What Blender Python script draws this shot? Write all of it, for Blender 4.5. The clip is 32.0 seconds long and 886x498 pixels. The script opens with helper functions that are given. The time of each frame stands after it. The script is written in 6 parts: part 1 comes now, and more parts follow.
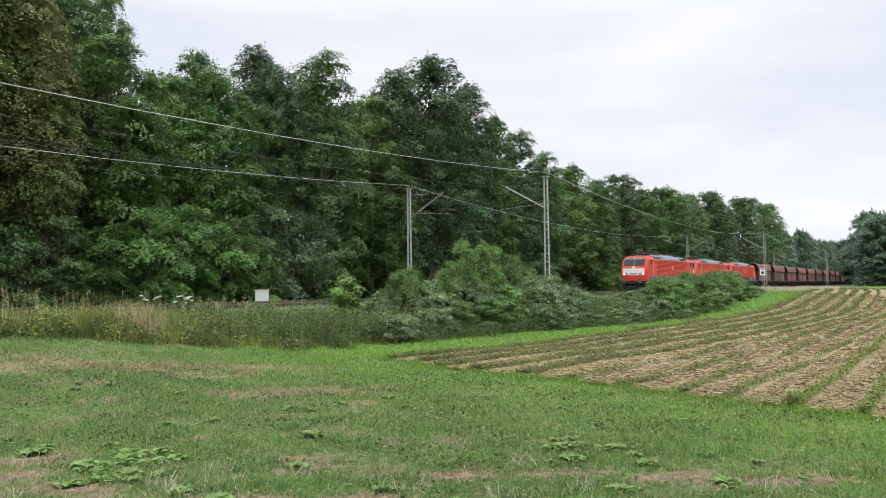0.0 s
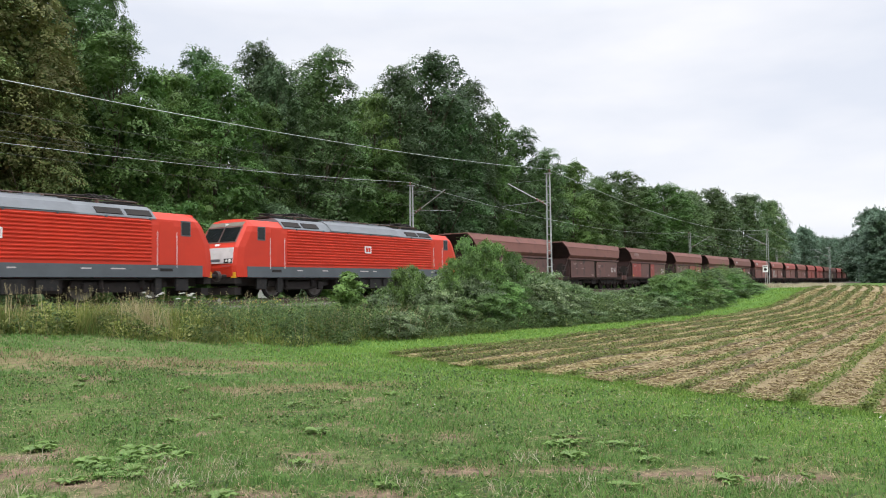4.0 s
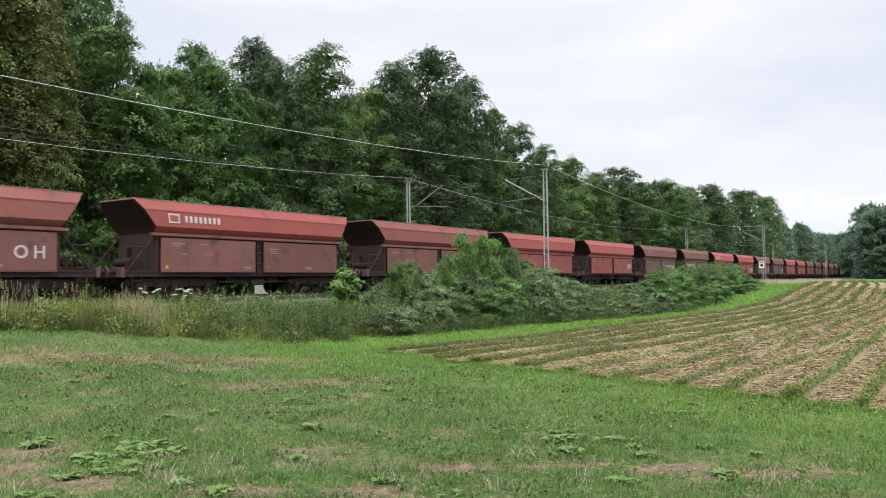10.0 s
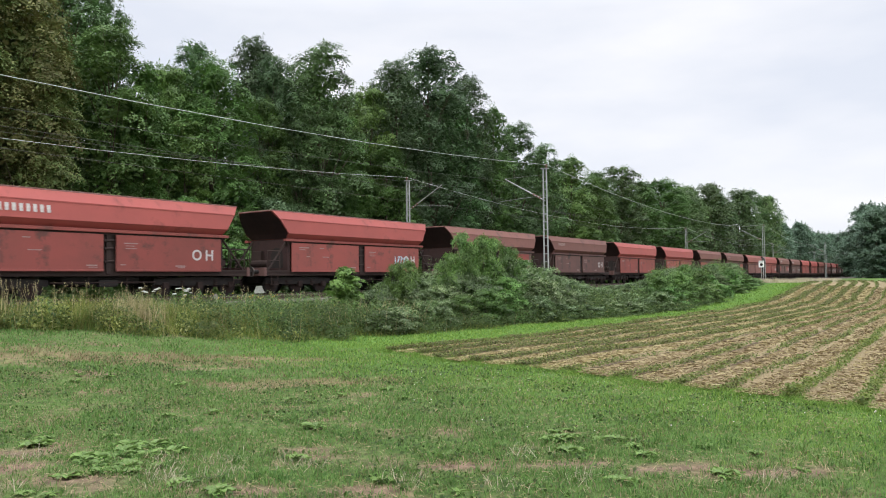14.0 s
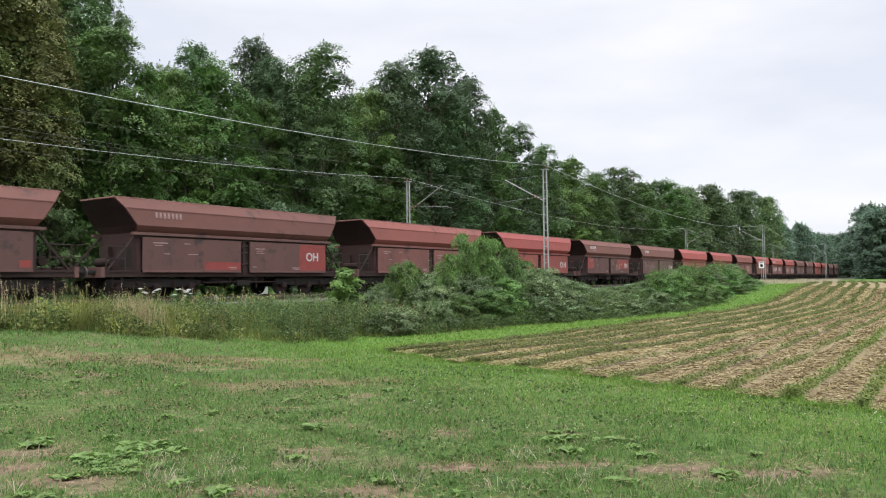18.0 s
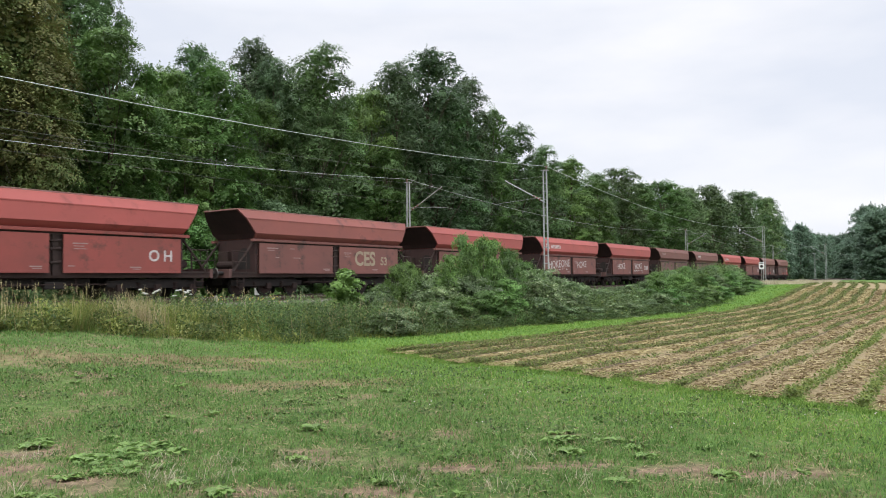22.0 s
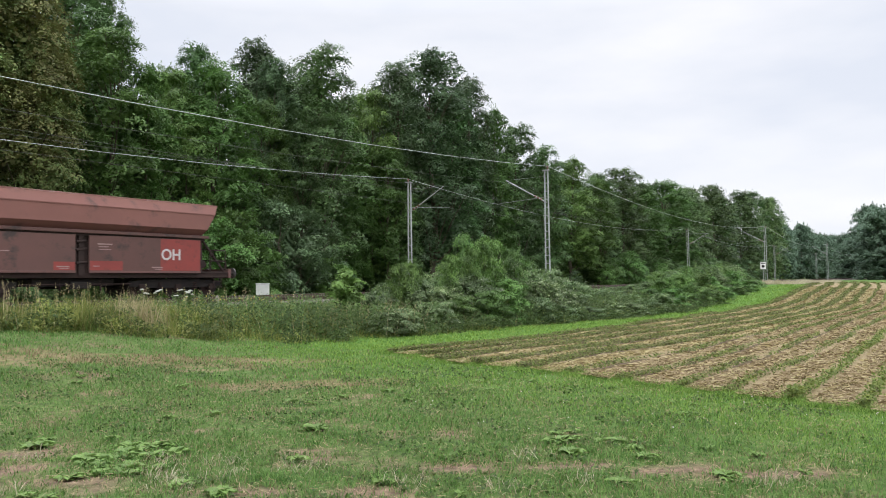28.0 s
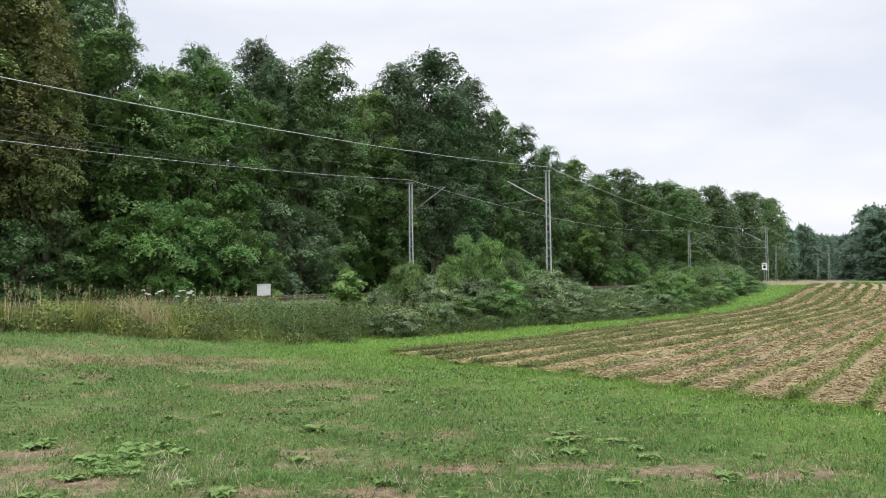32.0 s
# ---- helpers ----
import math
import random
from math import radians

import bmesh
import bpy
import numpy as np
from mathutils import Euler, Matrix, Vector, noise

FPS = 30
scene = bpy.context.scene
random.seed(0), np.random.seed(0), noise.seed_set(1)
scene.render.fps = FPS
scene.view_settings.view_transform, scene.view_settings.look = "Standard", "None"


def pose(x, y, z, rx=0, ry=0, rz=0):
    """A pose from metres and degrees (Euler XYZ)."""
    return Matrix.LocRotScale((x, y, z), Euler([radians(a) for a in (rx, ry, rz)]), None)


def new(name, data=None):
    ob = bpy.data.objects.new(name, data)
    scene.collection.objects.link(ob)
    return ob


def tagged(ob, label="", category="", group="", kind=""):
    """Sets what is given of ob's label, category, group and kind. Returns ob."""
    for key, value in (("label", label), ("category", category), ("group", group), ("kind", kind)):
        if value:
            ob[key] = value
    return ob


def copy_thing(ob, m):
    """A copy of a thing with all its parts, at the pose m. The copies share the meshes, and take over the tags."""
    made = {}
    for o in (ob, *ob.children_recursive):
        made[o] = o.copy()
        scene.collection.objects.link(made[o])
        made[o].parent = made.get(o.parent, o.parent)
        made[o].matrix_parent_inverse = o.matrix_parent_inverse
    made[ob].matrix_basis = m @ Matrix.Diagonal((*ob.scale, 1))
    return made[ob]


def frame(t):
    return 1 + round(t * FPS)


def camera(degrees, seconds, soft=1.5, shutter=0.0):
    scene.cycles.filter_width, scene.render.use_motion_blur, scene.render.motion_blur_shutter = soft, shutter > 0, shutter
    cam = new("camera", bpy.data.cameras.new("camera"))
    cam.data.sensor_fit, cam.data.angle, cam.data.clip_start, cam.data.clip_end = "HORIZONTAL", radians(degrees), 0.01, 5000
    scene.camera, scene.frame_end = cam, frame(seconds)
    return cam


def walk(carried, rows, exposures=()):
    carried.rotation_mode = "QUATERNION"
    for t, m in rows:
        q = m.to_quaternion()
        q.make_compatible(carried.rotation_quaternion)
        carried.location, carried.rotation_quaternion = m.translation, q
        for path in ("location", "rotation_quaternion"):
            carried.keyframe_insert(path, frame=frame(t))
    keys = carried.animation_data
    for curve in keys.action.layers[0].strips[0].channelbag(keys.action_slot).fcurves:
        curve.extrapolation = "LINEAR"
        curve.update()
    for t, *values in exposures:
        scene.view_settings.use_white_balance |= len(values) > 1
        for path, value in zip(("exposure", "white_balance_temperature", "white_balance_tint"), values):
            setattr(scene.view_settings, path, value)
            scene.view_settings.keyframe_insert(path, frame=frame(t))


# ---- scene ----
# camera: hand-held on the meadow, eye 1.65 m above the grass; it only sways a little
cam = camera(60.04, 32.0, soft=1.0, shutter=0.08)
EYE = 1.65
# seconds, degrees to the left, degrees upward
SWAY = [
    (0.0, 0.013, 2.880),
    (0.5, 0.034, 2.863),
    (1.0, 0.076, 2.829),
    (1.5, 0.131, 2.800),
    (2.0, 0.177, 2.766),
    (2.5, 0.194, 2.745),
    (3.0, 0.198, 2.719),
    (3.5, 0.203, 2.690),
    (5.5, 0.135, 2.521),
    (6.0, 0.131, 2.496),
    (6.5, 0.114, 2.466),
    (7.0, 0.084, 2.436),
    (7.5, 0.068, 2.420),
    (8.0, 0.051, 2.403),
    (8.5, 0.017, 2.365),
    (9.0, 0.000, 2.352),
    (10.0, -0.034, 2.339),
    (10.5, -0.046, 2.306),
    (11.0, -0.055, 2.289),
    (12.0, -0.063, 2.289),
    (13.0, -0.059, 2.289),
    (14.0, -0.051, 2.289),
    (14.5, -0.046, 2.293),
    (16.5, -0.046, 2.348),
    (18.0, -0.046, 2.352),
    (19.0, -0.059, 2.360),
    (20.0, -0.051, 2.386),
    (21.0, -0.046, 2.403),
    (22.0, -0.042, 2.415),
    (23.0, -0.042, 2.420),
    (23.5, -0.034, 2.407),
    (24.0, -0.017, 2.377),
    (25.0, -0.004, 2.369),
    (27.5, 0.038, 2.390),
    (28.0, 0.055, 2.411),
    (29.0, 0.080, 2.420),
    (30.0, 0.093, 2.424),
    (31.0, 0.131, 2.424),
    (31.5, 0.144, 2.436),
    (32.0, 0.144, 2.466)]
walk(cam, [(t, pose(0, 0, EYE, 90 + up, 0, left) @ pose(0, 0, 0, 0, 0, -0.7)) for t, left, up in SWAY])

# light: bright overcast afternoon
SUN_UP, SUN_TURN = 50.0, 200.0
world = bpy.data.worlds.new("overcast_sky")
scene.world = world
world.use_nodes = True
wn = world.node_tree.nodes
wl = world.node_tree.links
wn.clear()
sky = wn.new("ShaderNodeTexSky")
sky.sky_type, sky.sun_disc = "NISHITA", False
sky.sun_elevation, sky.sun_rotation = radians(SUN_UP), radians(SUN_TURN)
coord = wn.new("ShaderNodeTexCoord")
stretch = wn.new("ShaderNodeMapping")
stretch.inputs["Scale"].default_value = (1.0, 1.0, 3.2)
cloud = wn.new("ShaderNodeTexNoise")
cloud.inputs["Scale"].default_value, cloud.inputs["Detail"].default_value, cloud.inputs["Roughness"].default_value = 2.1, 5.0, 0.5
ramp = wn.new("ShaderNodeValToRGB")
ramp.color_ramp.elements[0].position, ramp.color_ramp.elements[0].color = 0.38, (0.79, 0.83, 0.93, 1)
ramp.color_ramp.elements[1].position, ramp.color_ramp.elements[1].color = 0.62, (0.98, 0.985, 1.03, 1)
thin = wn.new("ShaderNodeMixRGB")
thin.inputs[0].default_value = 0.94
dim = wn.new("ShaderNodeMixRGB")
dim.blend_type = "MULTIPLY"
dim.inputs[0].default_value, dim.inputs[2].default_value = 1.0, (0.1, 0.1, 0.1, 1)
back = wn.new("ShaderNodeBackground")
out = wn.new("ShaderNodeOutputWorld")
wl.new(coord.outputs["Generated"], stretch.inputs[0])
wl.new(stretch.outputs[0], cloud.inputs["Vector"])
wl.new(cloud.outputs[0], ramp.inputs[0])
wl.new(sky.outputs[0], dim.inputs[1])
wl.new(dim.outputs[0], thin.inputs[1])
wl.new(ramp.outputs[0], thin.inputs[2])
# an overcast sky is brightest overhead
split = wn.new("ShaderNodeSeparateXYZ")
wl.new(coord.outputs["Generated"], split.inputs[0])
lift = wn.new("ShaderNodeMapRange")
lift.inputs[1].default_value, lift.inputs[2].default_value = 0.33, 1.0
lift.inputs[3].default_value, lift.inputs[4].default_value = 0.97, 3.35
wl.new(split.outputs["Z"], lift.inputs[0])
wl.new(lift.outputs[0], back.inputs[1])
wl.new(thin.outputs[0], back.inputs[0])
wl.new(back.outputs[0], out.inputs[0])
scene.view_settings.exposure = 0.10
sun = new("sun", bpy.data.lights.new("sun", "SUN"))
sun.data.energy, sun.data.angle, sun.data.color = 1.2, radians(30), (1.0, 0.96, 0.9)
sun.matrix_world = pose(0, 0, 60, 90 - SUN_UP, 0, 180 - SUN_TURN)

# ---- materials ----
def mat(name, a, b, scale=3.0, rough=0.8, metal=0.0, bump=0.2, fine=40.0, c=None, spots=0.62, vary=0.0, coord_kind="Object", spec=0.4):
    """Two colours mixed by noise, a third one in spots, fine grain as relief; vary: change from object to object."""
    m = bpy.data.materials.new(name)
    m.use_nodes = True
    nt = m.node_tree
    n, l = nt.nodes, nt.links
    p = n["Principled BSDF"]
    p.inputs["Roughness"].default_value, p.inputs["Metallic"].default_value = rough, metal
    p.inputs["Specular IOR Level"].default_value = spec
    tc = n.new("ShaderNodeTexCoord")
    big = n.new("ShaderNodeTexNoise")
    big.inputs["Scale"].default_value, big.inputs["Detail"].default_value, big.inputs["Roughness"].default_value = scale, 8, 0.65
    l.new(tc.outputs[coord_kind], big.inputs["Vector"])
    mix = n.new("ShaderNodeMixRGB")
    mix.inputs[1].default_value, mix.inputs[2].default_value = (*a, 1), (*b, 1)
    cr = n.new("ShaderNodeMapRange")
    cr.inputs[1].default_value, cr.inputs[2].default_value = 0.35, 0.65
    l.new(big.outputs[0], cr.inputs[0])
    l.new(cr.outputs[0], mix.inputs[0])
    last = mix.outputs[0]
    grain = n.new("ShaderNodeTexNoise")
    grain.inputs["Scale"].default_value, grain.inputs["Detail"].default_value = fine, 4
    l.new(tc.outputs[coord_kind], grain.inputs["Vector"])
    if c:
        spot = n.new("ShaderNodeTexNoise")
        spot.inputs["Scale"].default_value, spot.inputs["Detail"].default_value, spot.inputs["Roughness"].default_value = scale * 2.7, 10, 0.7
        l.new(tc.outputs[coord_kind], spot.inputs["Vector"])
        sr = n.new("ShaderNodeMapRange")
        sr.inputs[1].default_value, sr.inputs[2].default_value = spots - 0.04, spots + 0.08
        l.new(spot.outputs[0], sr.inputs[0])
        m3 = n.new("ShaderNodeMixRGB")
        m3.inputs[2].default_value = (*c, 1)
        l.new(sr.outputs[0], m3.inputs[0])
        l.new(last, m3.inputs[1])
        last = m3.outputs[0]
    if vary:
        oi = n.new("ShaderNodeObjectInfo")
        vr = n.new("ShaderNodeMapRange")
        vr.inputs[3].default_value, vr.inputs[4].default_value = 1 - vary, 1 + vary
        l.new(oi.outputs["Random"], vr.inputs[0])
        hs = n.new("ShaderNodeHueSaturation")
        l.new(vr.outputs[0], hs.inputs["Value"])
        l.new(last, hs.inputs["Color"])
        last = hs.outputs[0]
    l.new(last, p.inputs["Base Color"])
    if bump:
        bp = n.new("ShaderNodeBump")
        bp.inputs["Strength"].default_value, bp.inputs["Distance"].default_value = bump, 0.02
        l.new(grain.outputs[0], bp.inputs["Height"])
        l.new(bp.outputs[0], p.inputs["Normal"])
    return m


def leaf_mat(name, colours, glow=0.35, rough=0.55, hue=0.0, lump=0.0, lump_size=0.8):
    """Leaves and blades: a colour for each island, light that passes through, a shift from plant to plant."""
    m = bpy.data.materials.new(name)
    m.use_nodes = True
    nt = m.node_tree
    n, l = nt.nodes, nt.links
    p = n["Principled BSDF"]
    p.inputs["Roughness"].default_value = rough
    p.inputs["Specular IOR Level"].default_value = 0.3
    geo = n.new("ShaderNodeNewGeometry")
    ramp_ = n.new("ShaderNodeValToRGB")
    el = ramp_.color_ramp.elements
    while len(el) < len(colours):
        el.new(0.5)
    for i, col in enumerate(colours):
        el[i].position, el[i].color = i / (len(colours) - 1), (*col, 1)
    l.new(geo.outputs["Random Per Island"], ramp_.inputs[0])
    oi = n.new("ShaderNodeObjectInfo")
    hs = n.new("ShaderNodeHueSaturation")
    va = n.new("ShaderNodeMapRange")
    va.inputs[3].default_value, va.inputs[4].default_value = 0.74, 1.28
    hu = n.new("ShaderNodeMapRange")
    hu.inputs[3].default_value, hu.inputs[4].default_value = 0.5 - hue, 0.5 + hue
    mul = n.new("ShaderNodeMath")
    mul.operation = "MULTIPLY"
    mul.inputs[1].default_value = 7.31
    fr = n.new("ShaderNodeMath")
    fr.operation = "FRACT"
    l.new(oi.outputs["Random"], va.inputs[0])
    l.new(oi.outputs["Random"], mul.inputs[0])
    l.new(mul.outputs[0], fr.inputs[0])
    l.new(fr.outputs[0], hu.inputs[0])
    value = va.outputs[0]
    if lump:
        tc = n.new("ShaderNodeTexCoord")
        tex = n.new("ShaderNodeTexNoise")
        tex.inputs["Scale"].default_value, tex.inputs["Detail"].default_value = lump_size, 2
        l.new(tc.outputs["Object"], tex.inputs["Vector"])
        sp = n.new("ShaderNodeMapRange")
        sp.inputs[1].default_value, sp.inputs[2].default_value = 0.32, 0.68
        sp.inputs[3].default_value, sp.inputs[4].default_value = 1 - lump, 1 + lump
        l.new(tex.outputs[0], sp.inputs[0])
        both = n.new("ShaderNodeMath")
        both.operation = "MULTIPLY"
        l.new(value, both.inputs[0])
        l.new(sp.outputs[0], both.inputs[1])
        value = both.outputs[0]
    l.new(value, hs.inputs["Value"])
    l.new(hu.outputs[0], hs.inputs["Hue"])
    l.new(ramp_.outputs[0], hs.inputs["Color"])
    l.new(hs.outputs[0], p.inputs["Base Color"])
    tr = n.new("ShaderNodeBsdfTranslucent")
    l.new(hs.outputs[0], tr.inputs["Color"])
    ms = n.new("ShaderNodeMixShader")
    ms.inputs[0].default_value = glow
    l.new(p.outputs[0], ms.inputs[1])
    l.new(tr.outputs[0], ms.inputs[2])
    l.new(ms.outputs[0], n["Material Output"].inputs[0])
    return m


M_RED = mat("traffic_red_paint", (0.616, 0.051, 0.025), (0.546, 0.044, 0.023), 0.8, 0.48, 0, 0.04, 60, (0.352, 0.038, 0.025), 0.70, spec=0.25)
M_LGREY = mat("loco_sill_grey_paint", (0.105, 0.120, 0.130), (0.085, 0.096, 0.104), 1.2, 0.6, 0, 0.1, 60, (0.06, 0.06, 0.058), 0.66)
M_ROOFGREY = mat("roof_grey_paint", (0.162, 0.174, 0.186), (0.132, 0.141, 0.150), 1.5, 0.5, 0, 0.1, 40, (0.096, 0.090, 0.084), 0.66)
M_WHITE = mat("white_paint", (0.80, 0.80, 0.79), (0.70, 0.70, 0.68), 2.0, 0.45, 0, 0.05, 40)
M_OFFWHITE = mat("dusty_white_lettering", (0.62, 0.58, 0.56), (0.50, 0.44, 0.42), 5.0, 0.8, 0, 0.05, 40)
M_DIMLET = mat("faded_pale_lettering", (0.36, 0.25, 0.23), (0.28, 0.18, 0.17), 5.0, 0.8, 0, 0.05, 40)
M_GLASS = mat("dark_cab_glass", (0.010, 0.013, 0.014), (0.014, 0.017, 0.018), 1.0, 0.12, 0, 0.0, spec=0.35)
M_LAMP = mat("headlight_glass", (0.85, 0.85, 0.82), (0.75, 0.75, 0.7), 4.0, 0.15, 0, 0.0)
M_LIT = bpy.data.materials.new("lit_headlight")
M_LIT.use_nodes = True
M_LIT.node_tree.nodes["Principled BSDF"].inputs["Emission Color"].default_value = (1, 0.95, 0.82, 1)
M_LIT.node_tree.nodes["Principled BSDF"].inputs["Emission Strength"].default_value = 1.6
M_NOSE = mat("dusty_white_nose_paint", (0.66, 0.65, 0.64), (0.54, 0.53, 0.52), 2.0, 0.5, 0, 0.05, 40, (0.40, 0.37, 0.35), 0.62)
M_SCREENFRAME = mat("dusty_screen_surround", (0.16, 0.085, 0.07), (0.11, 0.065, 0.055), 2.0, 0.6, 0, 0.05, 40)
M_BROW = mat("dusty_grey_brown_paint", (0.20, 0.17, 0.13), (0.15, 0.125, 0.10), 2.0, 0.7, 0, 0.05, 40)
M_BUSBAR = mat("brown_busbar", (0.10, 0.055, 0.04), (0.07, 0.045, 0.035), 2.0, 0.6, 0, 0.05, 40)
M_GEAR = mat("sooty_grey_gear", (0.024, 0.023, 0.022), (0.016, 0.015, 0.014), 3.0, 0.8, 0, 0.2, 60, (0.072, 0.052, 0.040), 0.6)
M_YELLOW = mat("yellow_step_paint", (0.75, 0.42, 0.02), (0.60, 0.32, 0.02), 3.0, 0.55, 0, 0.05)
M_DARK = mat("sooty_running_gear", (0.019, 0.017, 0.016), (0.031, 0.025, 0.022), 3.0, 0.85, 0.1, 0.3, 60, (0.051, 0.033, 0.024), 0.62)
M_FLOWER = mat("dull_yellow_petals", (0.42, 0.33, 0.05), (0.34, 0.26, 0.05), 6.0, 0.7, 0, 0.0)
M_STEEL = mat("worn_wheel_steel", (0.20, 0.19, 0.18), (0.12, 0.10, 0.09), 5.0, 0.5, 0.7, 0.1)
M_HOP = {
    "red": mat("faded_red_wagon_paint", (0.371, 0.083, 0.069), (0.312, 0.075, 0.063), 0.35, 0.62, 0, 0.08, 50, (0.232, 0.059, 0.048), 0.60, 0.10),
    "mid": mat("reddish_brown_wagon_paint", (0.277, 0.088, 0.069), (0.226, 0.078, 0.064), 0.35, 0.7, 0, 0.08, 50, (0.134, 0.057, 0.049), 0.60, 0.12),
    "dark": mat("dark_brown_wagon_paint", (0.195, 0.083, 0.066), (0.165, 0.072, 0.058), 0.35, 0.74, 0, 0.08, 50, (0.092, 0.052, 0.045), 0.60, 0.12),
}
M_DOOR = {
    "red": mat("grimy_red_flap_paint", (0.316, 0.078, 0.064), (0.243, 0.071, 0.058), 0.5, 0.72, 0, 0.1, 50, (0.140, 0.057, 0.048), 0.57, 0.14),
    "mid": mat("grimy_brown_flap_paint", (0.216, 0.088, 0.073), (0.173, 0.078, 0.066), 0.5, 0.78, 0, 0.1, 50, (0.099, 0.058, 0.051), 0.57, 0.14),
    "dark": mat("grimy_dark_flap_paint", (0.145, 0.073, 0.062), (0.119, 0.065, 0.056), 0.5, 0.8, 0, 0.1, 50, (0.063, 0.046, 0.042), 0.57, 0.14),
}
M_HOP["mix"], M_DOOR["mix"] = M_HOP["red"], M_DOOR["mid"]
M_RIM = mat("dusty_pale_rim", (0.264, 0.136, 0.116), (0.200, 0.088, 0.076), 2.0, 0.8, 0, 0.1, 50, (0.320, 0.208, 0.184), 0.56, 0.12)
# coal dust, plus the shade of the overhanging wagon ends put into the colour
M_COALSHADE = mat("coal_dusted_shaded_end_plate", (0.036, 0.019, 0.018), (0.054, 0.027, 0.024), 1.2, 0.85, 0, 0.15, 50, (0.026, 0.018, 0.017), 0.6)
M_PATCH = mat("fresh_red_patch_paint", (0.30, 0.056, 0.046), (0.235, 0.052, 0.044), 1.5, 0.65, 0, 0.1, 50, (0.15, 0.045, 0.04), 0.60)
M_RUSTFRAME = mat("rusty_wagon_frame", (0.032, 0.020, 0.017), (0.045, 0.025, 0.020), 2.0, 0.85, 0, 0.3, 50, (0.021, 0.016, 0.015), 0.6)
M_TAG_GREY = mat("grey_spray_paint", (0.36, 0.33, 0.30), (0.25, 0.21, 0.19), 2.5, 0.7, 0, 0.05)
M_TAG_DUN = mat("dun_spray_paint", (0.20, 0.13, 0.105), (0.27, 0.20, 0.165), 1.2, 0.7, 0, 0.05)
M_TAG_BEIGE = mat("beige_spray_paint", (0.42, 0.34, 0.24), (0.31, 0.24, 0.17), 2.5, 0.7, 0, 0.05)
M_TAG_YELLOW = mat("faded_yellow_spray_paint", (0.24, 0.12, 0.05), (0.19, 0.09, 0.05), 2.5, 0.7, 0, 0.05)
M_TAG_BLUE = mat("pale_blue_spray_paint", (0.45, 0.55, 0.62), (0.38, 0.46, 0.54), 2.5, 0.7, 0, 0.05)
M_BALLAST = mat("brown_grey_ballast", (0.115, 0.095, 0.080), (0.075, 0.062, 0.052), 6.0, 0.95, 0, 1.0, 18, (0.17, 0.15, 0.13), 0.60)
M_SLEEPER = mat("weathered_concrete_sleeper", (0.30, 0.28, 0.25), (0.22, 0.20, 0.17), 4.0, 0.9, 0, 0.3, 40)
M_RAIL = mat("rusty_rail_flank", (0.085, 0.055, 0.042), (0.065, 0.045, 0.036), 4.0, 0.8, 0.2, 0.2)
M_RAILTOP = mat("polished_rail_head", (0.5, 0.5, 0.5), (0.38, 0.37, 0.36), 4.0, 0.28, 0.9, 0.02)
M_GALV = mat("galvanised_mast_steel", (0.42, 0.43, 0.43), (0.33, 0.34, 0.34), 3.0, 0.55, 0.3, 0.1, 40, (0.24, 0.21, 0.18), 0.66)
M_WIRE = mat("bright_aluminium_wire", (0.62, 0.63, 0.64), (0.52, 0.53, 0.54), 3.0, 0.4, 0.4, 0.0)
M_COPPER = mat("dark_copper_wire", (0.14, 0.15, 0.13), (0.10, 0.10, 0.09), 3.0, 0.55, 0.4, 0.0)
M_CERAMIC = mat("brown_ceramic_insulator", (0.20, 0.10, 0.07), (0.15, 0.08, 0.06), 3.0, 0.3, 0, 0.0)
M_CABINET = mat("weathered_light_grey_cabinet", (0.58, 0.59, 0.57), (0.48, 0.49, 0.47), 3.0, 0.6, 0, 0.05, 40, (0.36, 0.37, 0.33), 0.66)
M_BARK = mat("grey_brown_bark", (0.12, 0.095, 0.07), (0.07, 0.055, 0.042), 6.0, 0.95, 0, 0.9, 22, (0.17, 0.15, 0.11), 0.62)
M_STRAW = mat("straw_mulched_soil", (0.250, 0.193, 0.096), (0.190, 0.139, 0.073), 14.0, 0.95, 0, 1.0, 60, (0.340, 0.278, 0.152), 0.55)

# ---- small builders ----
def part(name, bm, material, parent, label=""):
    me = bpy.data.meshes.new(name)
    bmesh.ops.recalc_face_normals(bm, faces=bm.faces)
    bm.to_mesh(me)
    bm.free()
    me.materials.append(material)
    ob = new(name, me)
    ob.parent = parent
    if label:
        ob["label"] = label
    return ob


def share(name, mesh, parent, m=None):
    ob = new(name, mesh)
    ob.parent = parent
    if m is not None:
        ob.matrix_basis = m
    return ob


def box(bm, x0, x1, y0, y1, z0, z1, bevel=0.0):
    got = bmesh.ops.create_cube(bm, size=1.0, matrix=Matrix.LocRotScale(((x0 + x1) / 2, (y0 + y1) / 2, (z0 + z1) / 2), None, (abs(x1 - x0), abs(y1 - y0), abs(z1 - z0))))
    if bevel:
        edges = list({e for v in got["verts"] for e in v.link_edges})
        bmesh.ops.bevel(bm, geom=edges, offset=bevel, segments=2, affect="EDGES", profile=0.6)
    return bm


def boxed(*a, **k):
    return box(bmesh.new(), *a, **k)


def rod(bm, a, b, r=0.03, sides=6, r2=None):
    a, b = Vector(a), Vector(b)
    d = b - a
    m = Matrix.Translation((a + b) / 2) @ d.to_track_quat("Z", "Y").to_matrix().to_4x4()
    bmesh.ops.create_cone(bm, cap_ends=True, segments=sides, radius1=r, radius2=r if r2 is None else r2, depth=d.length, matrix=m)
    return bm


